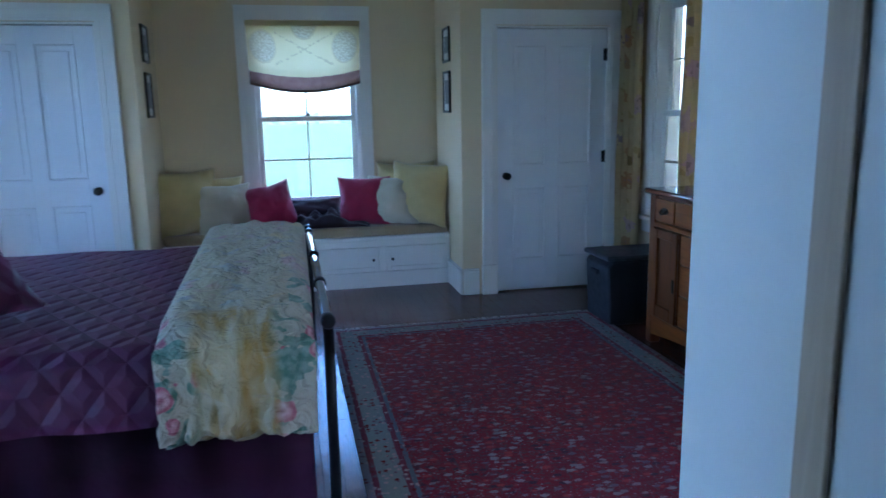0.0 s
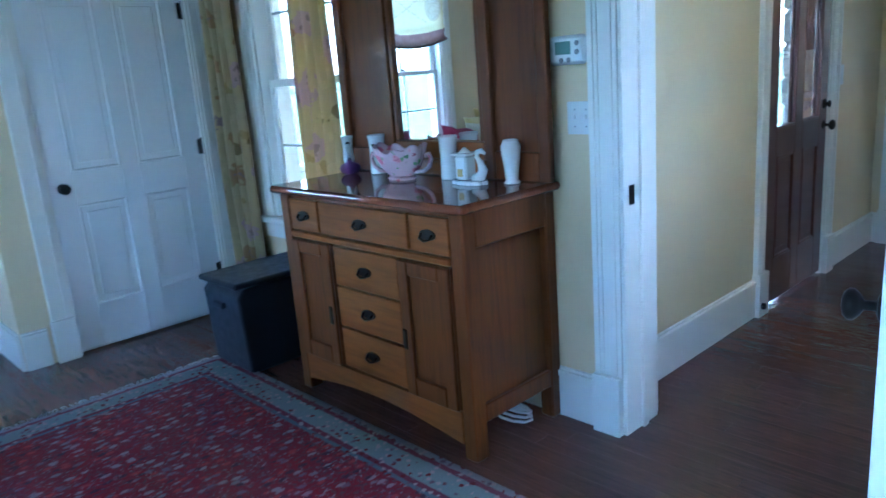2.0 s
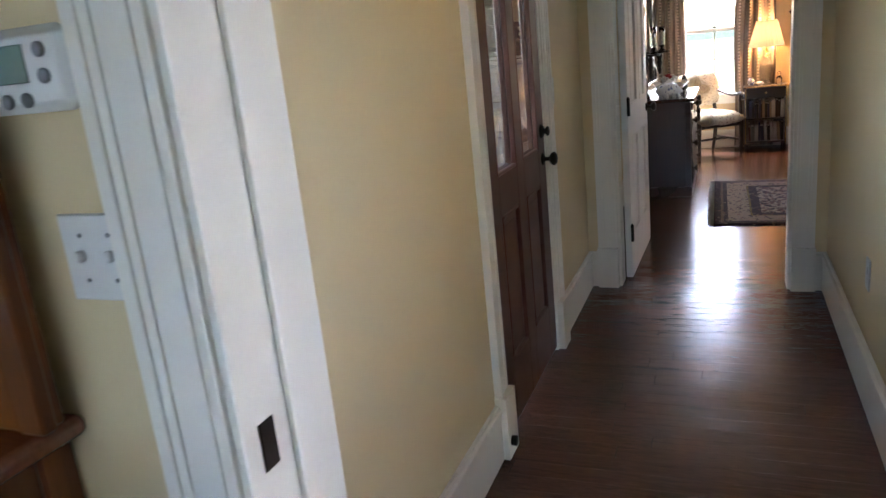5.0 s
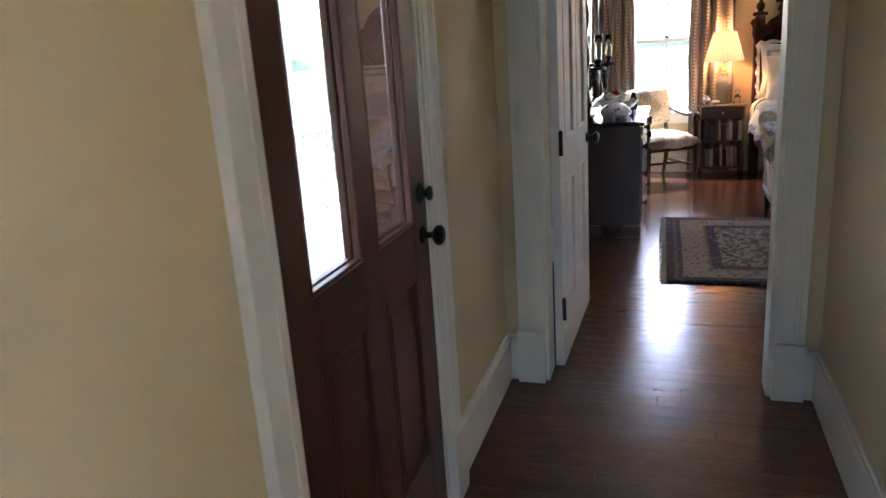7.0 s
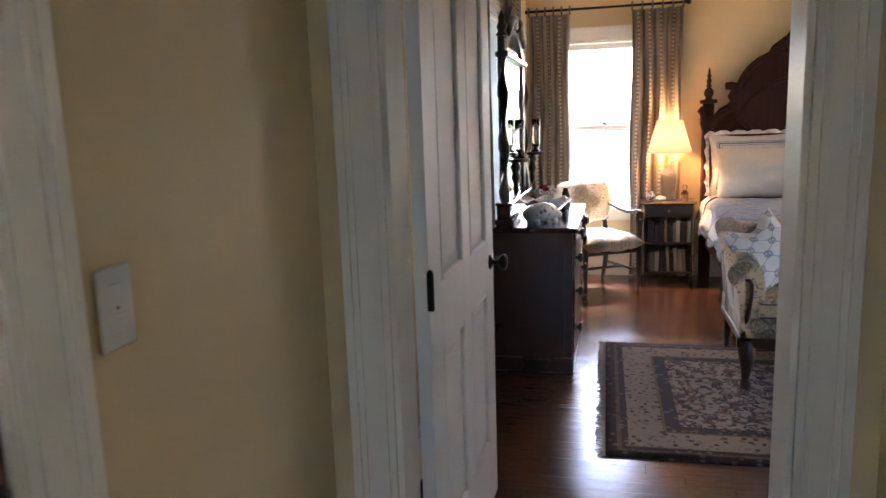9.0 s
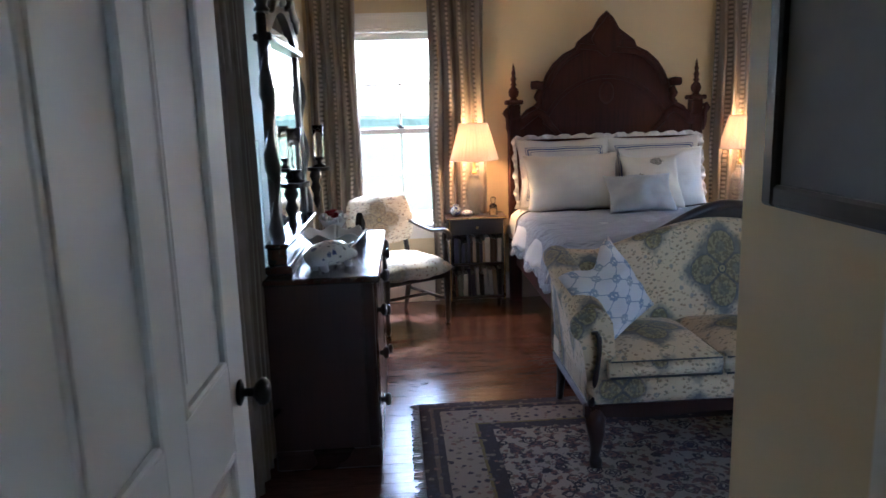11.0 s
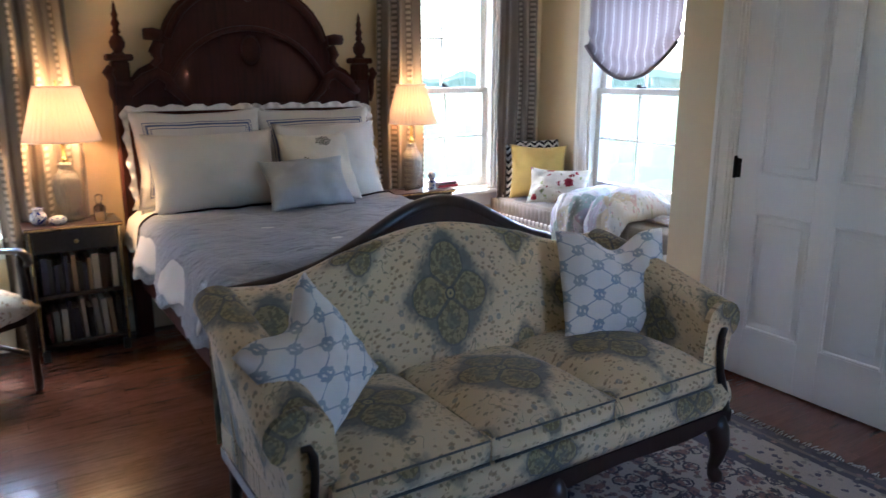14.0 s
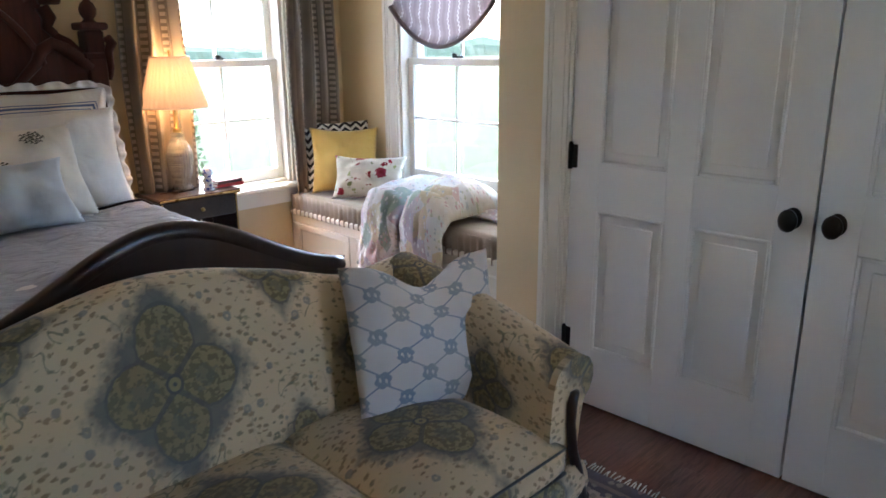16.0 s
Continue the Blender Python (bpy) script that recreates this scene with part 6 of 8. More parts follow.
def sofa():
    """Its own x points to the back (0 front, 0.74 back), y along its length, about the middle."""
    root = thing("sofa", pose(8.27, 0.385, 0.0105), "camelback sofa in cream floral tapestry with blue-grey medallions", "sofa")
    HW = 0.83
    yL = HW + 0.04

    def top(y):
        a = abs(y) / HW
        return 0.775 + 0.125 * math.exp(-(y / 0.42) ** 2) - 0.03 * max(0, 1 - abs(a - 0.72) / 0.25)
    # back
    def back(u, v):
        y = (2 * u - 1) * (HW - 0.015)
        z0, z1 = 0.30, top(y)
        if v < 0.62:
            k = v / 0.62
            z = z0 + (z1 - z0) * k
            x = 0.52 + 0.13 * k + 0.02 * math.sin(math.pi * k) * -1
        elif v < 0.80:
            k = (v - 0.62) / 0.18
            a = math.pi * k
            x = 0.65 + 0.045 - 0.045 * math.cos(a)
            z = z1 + 0.028 * math.sin(a)
        else:
            k = (v - 0.80) / 0.20
            x = 0.74 - 0.01 * k
            z = z1 + (0.27 - z1) * k
        x += 0.004 * noise.noise(Vector((y * 6, z * 6, 0)))
        return (x, y, z)
    bm = BM()
    sheet(bm, back, 60, 34, uvf=lambda u, v: ((2 * u - 1) * HW + 0.0, (0.30 + v / 0.62 * 0.56) - 0.665))
    part("backrest", bm, SOFA, root)
    # seat deck
    bm = BM()
    sheet(bm, lambda u, v: (0.0 + (0.02 * math.sin(math.pi * v) * -1), (2 * u - 1) * (HW - 0.02), 0.27 + v * 0.11), 30, 4, -0.1, uvf=lambda u, v: (u * 2 * HW - HW + 0.30, v * 0.11 + 0.18))
    part("seat_front", bm, SOFA, root)
    bm = BM()
    cbox(bm, 0.03, 0.70, -HW + 0.02, HW - 0.02, 0.27, 0.37, c=0.01)
    flat_uv(bm, 1, 0)
    part("seat_deck", bm, SOFA, root)
    # three cushions
    cw = 2 * (HW - 0.10) / 3
    for k in range(3):
        yc = (k - 1) * cw
        bm = BM()
        uv = bm.loops.layers.uv.verify()
        nx, ny = 14, 14
        def cf(u, v, s):
            x = 0.0 + u * 0.58
            y = yc + (v - 0.5) * (cw - 0.006)
            e = (1 - (2 * u - 1) ** 6) * (1 - (2 * v - 1) ** 6)
            z = 0.42 + s * (0.035 + 0.03 * e + (0.034 if s > 0 else 0) * math.sin(math.pi * min(1, u * 1.25)) ** 0.8 * math.sin(math.pi * v) ** 0.7)
            return (x, y, z)
        sheet(bm, lambda u, v: cf(u, v, 1), nx, ny, uvf=lambda u, v: ((v - 0.5) * cw, u * 0.58 - 0.28))
        sheet(bm, lambda u, v: cf(1 - u, v, -1), nx, ny, uvf=lambda u, v: ((v - 0.5) * cw, u * 0.5))
        # front boxing bulges
        sheet(bm, lambda u, v: (-0.028 * math.sin(math.pi * v) * (1 - (2 * u - 1) ** 8), yc + (0.5 - u) * (cw - 0.006), 0.385 + v * 0.07), nx, 5, uvf=lambda u, v: ((0.5 - u) * cw + 0.3, v * 0.07 + 0.1))
        for sgn in (-1, 1):
            sheet(bm, lambda u, v: (u * 0.58 if sgn < 0 else 0.58 - u * 0.58, yc + sgn * (cw - 0.006) / 2, 0.385 + v * 0.07), nx, 4, uvf=lambda u, v: (u * 0.5, v * 0.07 + 0.1))
        c = part("seat_cushion", bm, SOFA, root)
        bm = BM()
        pts = [(-0.006, yc + (cw - 0.02) * (j / 10 - 0.5), 0.455) for j in range(11)]
        tube(bm, pts, 0.0035, 6)
        pts = [(-0.006, yc + (cw - 0.02) * (j / 10 - 0.5), 0.385) for j in range(11)]
        tube(bm, pts, 0.005, 6)
        part("piping", bm, SOFA, c)
    # rolled arms
    for s in (-1, 1):
        bm = BM()

        def arm(u, v):
            # u along depth, v round the section from the inside up over the roll to the outside foot
            x = 0.045 + u * 0.64
            drop = 0.145 * (1 - u) ** 1.25
            zt = 0.82 - drop
            yi = HW - 0.125 + 0.03 * u
            R = 0.088 - 0.022 * u
            if v < 0.4:
                k = v / 0.4
                y, z = yi - 0.012 * math.sin(k * 3.14), 0.33 + (zt - R * 0.85 - 0.33) * k
            elif v < 0.8:
                a = math.pi * (1 - (v - 0.4) / 0.4 * 1.35)
                y, z = yi + R + R * math.cos(a), zt - R * 0.85 + R * 0.85 * math.sin(a)
            else:
                k = (v - 0.8) / 0.2
                a = math.pi * -0.35
                ya, za = yi + R + R * math.cos(a), zt - R * 0.85 + R * 0.85 * math.sin(a)
                y, z = ya + (HW - 0.03 - ya) * k, za + (0.27 - za) * k
            return (x, s * y, z)
        sheet(bm, arm, 18, 40, uvf=lambda u, v: (u * 0.64 + 0.12, v * 0.95))
        ob = part("arm", bm, SOFA, root)
        # upholstered front of the arm
        bm = BM()
        ring = [arm(0, k / 24) for k in range(25)]
        slab(bm, [(p[1], p[2]) for p in ring], 0, 0.02, Matrix(((0, 0, 1, 0.026), (1, 0, 0, 0), (0, 1, 0, 0), (0, 0, 0, 1))))
        flat_uv(bm, 1, 2, 0.12 * s, 0.1)
        part("arm_front", bm, SOFA, ob)
        # show-wood trim down the arm front
        bm = BM()
        yy = HW - 0.03
        tube(bm, [(0.020, s * (yy - 0.005), 0.575), (0.014, s * (yy - 0.022), 0.578), (0.012, s * (yy - 0.034), 0.555), (0.012, s * (yy - 0.036), 0.50), (0.010, s * (yy - 0.026), 0.42), (0.0, s * (yy - 0.008), 0.34), (-0.002, s * (yy + 0.002), 0.275)], [0.010, 0.013, 0.014, 0.013, 0.014, 0.017, 0.02], 10, 0.8)
        part("arm_trim", bm, WALNUT, ob, "carved dark wood arm facing")
    # wooden base rail
    bm = BM()
    n = 30
    out = [(-HW, 0.275), (HW, 0.275)] + [(HW - 2 * HW * k / n, 0.225 - 0.012 * math.sin(math.pi * k / n * 3) ** 2) for k in range(n + 1)]
    slab(bm, out, -0.012, 0.02, Matrix(((0, 0, 1, 0), (1, 0, 0, 0), (0, 1, 0, 0), (0, 0, 0, 1))))
    for s in (-1, 1):
        cbox(bm, 0.0, 0.72, s * (HW - 0.035) - 0.015, s * (HW - 0.035) + 0.015, 0.225, 0.272, c=0.004)
    cbox(bm, 0.69, 0.72, -HW + 0.03, HW - 0.03, 0.225, 0.272, c=0.004)
    part("base_rail", bm, WALNUT, root, "dark carved wooden base rail")
    for y in (-HW + 0.05, 0.0, HW - 0.05):
        bm = BM()
        tube(bm, [(0.03, y, 0.25), (0.005, y, 0.20), (-0.012, y, 0.15), (-0.005, y, 0.09), (0.008, y, 0.05), (-0.002, y, 0.025), (-0.012, y, 0.0)], [0.042, 0.044, 0.036, 0.025, 0.02, 0.028, 0.026], 12)
        part("cabriole_leg", bm, WALNUT, root)
    for y in (-HW + 0.06, HW - 0.06):
        bm = BM()
        tube(bm, [(0.68, y, 0.25), (0.70, y, 0.12), (0.74, y, 0.0)], [0.028, 0.022, 0.018], 8)
        part("back_leg", bm, WALNUT, root)


sofa()
pillow("throw_pillow", face_m(8.52, 1.05, 0.70, 205, 24, 24), 0.36, 0.37, 0.15, LATTICE, "white throw pillow with blue-grey lattice, chopped on top", dent=0.16, seed=21, group="sofa pillows", pinch=0.04)
pillow("throw_pillow", face_m(8.70, -0.275, 0.675, 165, 20, -2), 0.47, 0.43, 0.16, LATTICE, "white throw pillow with blue-grey lattice, chopped on top", dent=0.18, seed=22, group="sofa pillows", pinch=0.04)


def guest_bed():
    root = thing("bed", pose(0, 0.355, 0), "carved dark walnut bed with high arched headboard", "bed")
    HW = 0.70
    # headboard outline, in y and z
    half = [(0.0, 2.20), (0.055, 2.15), (0.10, 2.07), (0.17, 2.02), (0.215, 1.985), (0.235, 1.94), (0.32, 1.90), (0.40, 1.83), (0.455, 1.75), (0.485, 1.68), (0.56, 1.685), (0.565, 1.655), (0.50, 1.645), (0.50, 1.60), (0.515, 1.54), (0.56, 1.515), (0.61, 1.49), (0.655, 1.44), (HW, 1.42)]
    out = [(-y, z) for y, z in half[::-1]] + half[1:]
    mm = Matrix(((0, 0, 1, 0), (1, 0, 0, 0), (0, 1, 0, 0), (0, 0, 0, 1)))
    bm = BM()
    slab(bm, [(-HW, 0.32)] + out + [(HW, 0.32)], 11.07, 11.03, mm)
    part("headboard", bm, BEDWOOD, root)
    # raised mouldings following the arch
    def strip(f, r, name="moulding"):
        bm = BM()
        tube(bm, f, r, 8)
        part(name, bm, BEDWOOD, root)
    strip([(11.02, y * 0.93, 0.05 + z * 0.955) for y, z in [(-p[0], p[1]) for p in half[9:4:-1]] + [half[4]] + half[5:10]], 0.022)
    strip([(11.02, 0.50 * math.sin(a), 1.22 + 0.50 * math.cos(a)) for a in [(-1.25 + 2.5 * k / 30) for k in range(31)]], 0.016)
    for s in (-1, 1):
        strip([(11.02, s * y, z) for y, z in ((0.68, 1.36), (0.63, 1.40), (0.58, 1.44), (0.52, 1.47), (0.47, 1.44), (0.44, 1.38), (0.36, 1.30), (0.30, 1.24))], [0.03, 0.034, 0.034, 0.03, 0.03, 0.026, 0.02, 0.012], "scroll")
        strip([(11.015, s * y, z) for y, z in ((0.485, 1.665), (0.53, 1.672), (0.575, 1.67))], [0.03, 0.034, 0.03], "bracket")
        strip([(11.02, s * y, z) for y, z in ((0.50, 1.63), (0.525, 1.58), (0.51, 1.54), (0.54, 1.51))], [0.03, 0.032, 0.024, 0.02], "bracket_scroll")
    bm = BM()
    lathe(bm, [(0.0, 0.0), (0.05, 0.01), (0.085, 0.02), (0.06, 0.045), (0.02, 0.055)], 16, Matrix.Translation((11.03, 0, 1.60)) @ Matrix.Rotation(radians(-90), 4, "Y"), 0.7)
    part("cartouche", bm, BEDWOOD, root)
    bm = BM()
    slab(bm, [(-0.06, 1.9), (-0.12, 2.0), (-0.08, 2.07), (-0.03, 2.12), (0, 2.17), (0.03, 2.12), (0.08, 2.07), (0.12, 2.0), (0.06, 1.9), (0, 1.86)], 11.03, 10.995, mm)
    soften(part("crest", bm, BEDWOOD, root), 0.01)
    for x in (-0.235, 0.235):
        bm = BM()
        cbox(bm, 11.015, 11.03, x - 0.20, x + 0.20, 0.75, 1.30, c=0.008)
        part("panel", bm, BEDWOOD, root)
    for s in (-1, 1):
        bm = BM()
        y = s * (HW + 0.005)
        cbox(bm, 10.995, 11.09, y - 0.045, y + 0.045, 0.002, 1.53, c=0.008)
        cbox(bm, 10.98, 11.1, y - 0.065, y + 0.065, 1.531, 1.565, c=0.008)
        cbox(bm, 10.985, 11.095, y - 0.058, y + 0.058, 1.40, 1.43, c=0.008)
        post = part("head_post", bm, BEDWOOD, root)
        bm = BM()
        lathe(bm, [(0.035, 1.566), (0.022, 1.58), (0.036, 1.60), (0.04, 1.625), (0.03, 1.65), (0.014, 1.665), (0.024, 1.68), (0.014, 1.695), (0.022, 1.72), (0.012, 1.745), (0.018, 1.765), (0.009, 1.79), (0.011, 1.80), (0.002, 1.835)], 14, Matrix.Translation((11.04, y, 0)))
        part("finial", bm, BEDWOOD, post)
        bm = BM()
        tube(bm, [(10.985, y + s * 0.05, 1.50), (10.985, y + s * 0.07, 1.47), (10.985, y + s * 0.05, 1.43), (10.985, y + s * 0.055, 1.36), (10.985, y + s * 0.045, 1.30)], [0.02, 0.026, 0.02, 0.016, 0.008], 8)
        part("volute", bm, BEDWOOD, post)
        bm = BM()
        cbox(bm, 9.30, 10.99, s * (HW - 0.01) - 0.018, s * (HW - 0.01) + 0.018, 0.30, 0.52, c=0.006)
        part("side_rail", bm, BEDWOOD, root)
        bm = BM()
        cbox(bm, 9.20, 9.29, s * (HW - 0.02) - 0.05, s * (HW - 0.02) + 0.05, 0.002, 0.70, c=0.012)
        part("foot_post", bm, BEDWOOD, root)
    # arched footboard
    n = 40
    bm = BM()
    FW = HW + 0.05
    crv = [(-FW + 2 * FW * k / n, 0.70 + 0.255 * math.exp(-((-FW + 2 * FW * k / n + 0.16) / 0.41) ** 2)) for k in range(n + 1)]
    slab(bm, [(-FW, 0.22)] + crv + [(FW, 0.22)], 9.22, 9.265, mm)
    part("footboard", bm, WALNUT, root)
    bm = BM()
    tube(bm, [(9.243, y, z + 0.004) for y, z in crv], 0.03, 10)
    part("footboard_cap", bm, WALNUT, root, "rounded dark footboard cap")
    bm = BM()
    cbox(bm, 9.30, 10.99, -HW + 0.02, HW - 0.02, 0.28, 0.48, c=0.02)
    part("box_spring", bm, LINEN, root)
    bm = BM()
    cbox(bm, 9.30, 10.99, -HW + 0.01, HW - 0.01, 0.481, 0.72, c=0.05)
    part("mattress", bm, LINEN, root)
    # white sheet and grey coverlet
    def cover(x0, x1, zt, L, seed, fr):
        def f(u, v):
            tot = 2 * HW + 0.07 + 2 * L
            s = v * tot
            x = x0 + u * (x1 - x0)
            wv = 0.025 * math.sin(u * 17 + seed) + 0.02 * noise.noise(Vector((u * 8, v * 3, seed)))
            b = HW + 0.035
            if s < L:
                k = 1 - s / L
                return (x + 0.02 * k, -b - 0.012 - 0.04 * k - wv * k, zt - 0.035 - L * k + 0.012 * math.sin(u * 60) * k)
            if s > L + 2 * b:
                k = (s - L - 2 * b) / L
                return (x + 0.02 * k, b + 0.012 + 0.04 * k + wv * k, zt - 0.035 - L * k + 0.012 * math.sin(u * 60) * k)
            y = s - L - b
            e = abs(y) / b
            droop = -0.05 * max(0, 1 - (x - x0) / 0.12) if fr else 0
            return (x, y, zt - 0.035 * max(0, e - 0.93) / 0.07 + 0.010 * noise.noise(Vector((x * 4, y * 5, seed))) + 0.009 * noise.noise(Vector((x * 19, y * 8, seed))) + 0.012 * noise.noise(Vector((x * 7 + y * 4, y * 6, seed + 2))) + droop)
        return f
    bm = BM()
    sheet(bm, cover(9.30, 10.95, 0.745, 0.16, 2, True), 70, 60, 0.006)
    part("sheet", bm, LINEN, root, "white linen sheet")
    bm = BM()
    sheet(bm, cover(9.285, 10.62, 0.765, 0.25, 5, True), 80, 70, 0.012)
    cov = part("coverlet", bm, RIPPLE, root, "pale grey-blue rippled coverlet")
    fc = cover(9.285, 10.62, 0.765, 0.25, 5, True)
    bm = BM()
    tube(bm, [tuple(Vector(fc(1.0, k / 70)) + Vector((0.004, 0, 0.003))) for k in range(71)], 0.008, 6)
    part("binding", bm, BROWNC, cov, "dark binding along the coverlet edge")


guest_bed()
GB = "guest bed pillows"
spm = Mat("blue_striped_linen", 0.9)
_u, _v, _ = spm.xyz("UV")
_e = (_u.min(-_u + 0.72)).min(_v.min(-_v + 0.52))
_band = ((_e - 0.075).abs().lt(0.006)).max((_e - 0.095).abs().lt(0.0025)).max((_e - 0.058).abs().lt(0.0025))
spm.color(spm.mix(_band, (0.68, 0.66, 0.63), (0.10, 0.14, 0.28)))
spm.bump(spm.noise(9, 4, distort=0.5), 0.35, 0.02)
STRIPEP = spm.m


def frill(ob, w, h, deep=0.03):
    """A gathered ruffle round a sham's edge."""
    per = 2 * (w + h)

    def edge(d):
        d = d % per
        if d < w:
            return Vector((d - w / 2, -h / 2, 0)), Vector((0, -1, 0))
        if d < w + h:
            return Vector((w / 2, d - w - h / 2, 0)), Vector((1, 0, 0))
        if d < 2 * w + h:
            return Vector((w / 2 - (d - w - h), h / 2, 0)), Vector((0, 1, 0))
        return Vector((-w / 2, h / 2 - (d - 2 * w - h), 0)), Vector((-1, 0, 0))

    def f(u, v):
        p, n = edge(u * per * 0.9999)
        wave = math.sin(u * per * 95 + 2 * noise.noise(Vector((u * 30, 0, w))))
        q = p * 0.965 + n * deep * v
        q.z += 0.016 * wave * v
        q += n * 0.008 * math.sin(u * per * 47) * v
        return tuple(q)
    bm = BM()
    sheet(bm, f, 260, 3, 0.002)
    part("ruffle", bm, LINEN, ob, "gathered white ruffle")


def stitched_sprig(ob, w, h, spots):
    """Small embroidered leaves standing just proud of a pillow's face."""
    bm = BM()
    rg = random.Random(8)
    for cx, cy, n, r in spots:
        for k in range(n):
            a = k * 2.4
            x, y = cx + r * math.sqrt(k / n) * math.cos(a) * 1.6, cy + r * math.sqrt(k / n) * math.sin(a)
            u, v = 2 * x / w, 2 * y / h
            z = 0.07 * (max(0, 1 - abs(u) ** 2.2) * max(0, 1 - abs(v) ** 2.2)) ** 0.72 + 0.012
            tube(bm, [(x - 0.008, y, z - 0.004), (x, y + 0.003, z), (x + 0.008, y + rg.uniform(-0.006, 0.006), z - 0.004)], [0.001, 0.004, 0.001], 6, 0.5)
    part("embroidery", bm, STITCH, ob, "dark green and brown stitched flowers")["kind"] = "stuff"


STITCH = cloth("embroidery_thread", (0.10, 0.085, 0.05), (0.05, 0.05, 0.035))
sham_a = pillow("bed_pillow", face_m(10.90, 0.70, 1.015, 180, 14), 0.74, 0.54, 0.26, STRIPEP, "white pillow sham with blue border stripes", seed=31, group=GB)
sham_b = pillow("bed_pillow", face_m(10.90, 0.01, 1.015, 180, 14), 0.74, 0.54, 0.26, STRIPEP, "white pillow sham with blue border stripes", seed=32, group=GB)
pillow("bed_pillow", face_m(10.72, 0.68, 0.955, 182, 24), 0.72, 0.46, 0.28, IVORY, "ivory linen pillow leaning on the shams", seed=33, group=GB)
pillow("bed_pillow", face_m(10.74, 0.0, 0.965, 178, 22), 0.64, 0.48, 0.26, LINEN, "white linen pillow leaning on the shams", seed=34, group=GB)
sprig_pillow = pillow("bed_pillow", face_m(10.60, 0.13, 0.955, 182, 26), 0.44, 0.42, 0.14, IVORY, "ivory pillow with small embroidered flowers", seed=35, group=GB)
pillow("bed_pillow", face_m(10.44, 0.27, 0.895, 184, 34), 0.50, 0.30, 0.17, PALEBLUE, "small pale blue lumbar pillow", seed=36, group=GB)
frill(sham_a, 0.74, 0.54)
frill(sham_b, 0.74, 0.54)
stitched_sprig(sprig_pillow, 0.44, 0.42, ((0.03, 0.13, 26, 0.03), (-0.10, 0.02, 8, 0.016), (-0.11, -0.05, 8, 0.016)))


def nightstand(m, label, books=True):
    root = thing("nightstand", m, label, "nightstand")
    W, D, T = 0.43, 0.27, 0.712
    bm = BM()
    cbox(bm, -D / 2 - 0.02, D / 2, -W / 2 - 0.015, W / 2 + 0.015, T - 0.022, T, c=0.006)
    part("top", bm, WALNUTH, root)
    for s in (-1, 1):
        bm = BM()
        cbox(bm, -D / 2, D / 2, s * (W / 2 - 0.009) - 0.009, s * (W / 2 - 0.009) + 0.009, 0.06, T - 0.023, c=0.003)
        part("side_panel", bm, EBON, root)
        for x in (-D / 2 + 0.02, D / 2 - 0.02):
            bm = BM()
            cbox(bm, x - 0.018, x + 0.018, s * (W / 2 - 0.02) - 0.018, s * (W / 2 - 0.02) + 0.018, 0.001, 0.06, c=0.004)
            part("foot", bm, EBON, root)
    bm = BM()
    cbox(bm, D / 2 - 0.012, D / 2 - 0.001, -W / 2 + 0.018, W / 2 - 0.018, 0.06, T - 0.023, c=0.002)
    part("back_panel", bm, EBON, root)
    for z in (0.075, 0.335):
        bm = BM()
        cbox(bm, -D / 2 + 0.004, D / 2 - 0.013, -W / 2 + 0.019, W / 2 - 0.019, z, z + 0.018, c=0.003)
        part("shelf", bm, EBON, root)
    bm = BM()
    cbox(bm, -D / 2 - 0.004, -D / 2 + 0.014, -W / 2 + 0.0185, W / 2 - 0.0185, T - 0.135, T - 0.024, c=0.004)
    dr = part("drawer", bm, EBON, root)
    bm = BM()
    cbox(bm, -D / 2 - 0.023, -D / 2 - 0.0202, -W / 2 - 0.012, W / 2 + 0.012, T - 0.016, T - 0.006, c=0.001)
    for s in (-1, 1):
        cbox(bm, -D / 2 - 0.003, -D / 2 - 0.0002, s * (W / 2 - 0.008) - 0.004, s * (W / 2 - 0.008) + 0.004, 0.065, T - 0.024, c=0.001)
    part("gilt_edge", bm, BRASS, root, "worn gilt line along the edges")
    bm = BM()
    lathe(bm, [(0.006, 0), (0.005, 0.01), (0.011, 0.016), (0.01, 0.024), (0.003, 0.027)], 12, Matrix.Translation((-D / 2 - 0.004, 0, T - 0.08)) @ Matrix.Rotation(radians(-90), 4, "Y"))
    part("knob", bm, BRASS, dr, "small brass knob")
    return root


NS = pose(10.985, 1.38, 0)
nightstand(NS, "dark bookcase nightstand with two shelves of books")
nightstand(pose(10.985, -0.72, 0), "dark nightstand beside the far side of the bed")
rg = random.Random(11)
BCOL = [plain("book_cloth", c, 0.75) for c in ((0.55, 0.53, 0.48), (0.05, 0.05, 0.09), (0.40, 0.30, 0.2), (0.06, 0.035, 0.03), (0.45, 0.45, 0.42), (0.12, 0.05, 0.05), (0.2, 0.22, 0.2), (0.03, 0.03, 0.03))]
PAGES = plain("book_pages", (0.6, 0.56, 0.47), 0.8)


def book(m, w, h, t, cover, label="", group=""):
    """Spine at x = 0 facing -x; thickness along y; standing along z."""
    root = thing("book", m, label, "book", group)
    bm = BM()
    cbox(bm, 0, w, -t / 2, -t / 2 + 0.002, 0, h, c=0.0005)
    cbox(bm, 0, w, t / 2 - 0.002, t / 2, 0, h, c=0.0005)
    cbox(bm, -0.002, 0.001, -t / 2, t / 2, 0, h, c=0.0008)
    part("cover", bm, cover, root)
    bm = BM()
    cbox(bm, 0.0015, w - 0.004, -t / 2 + 0.0025, t / 2 - 0.0025, 0.003, h - 0.003, c=0.0005)
    part("page_block", bm, PAGES, root)
    return root


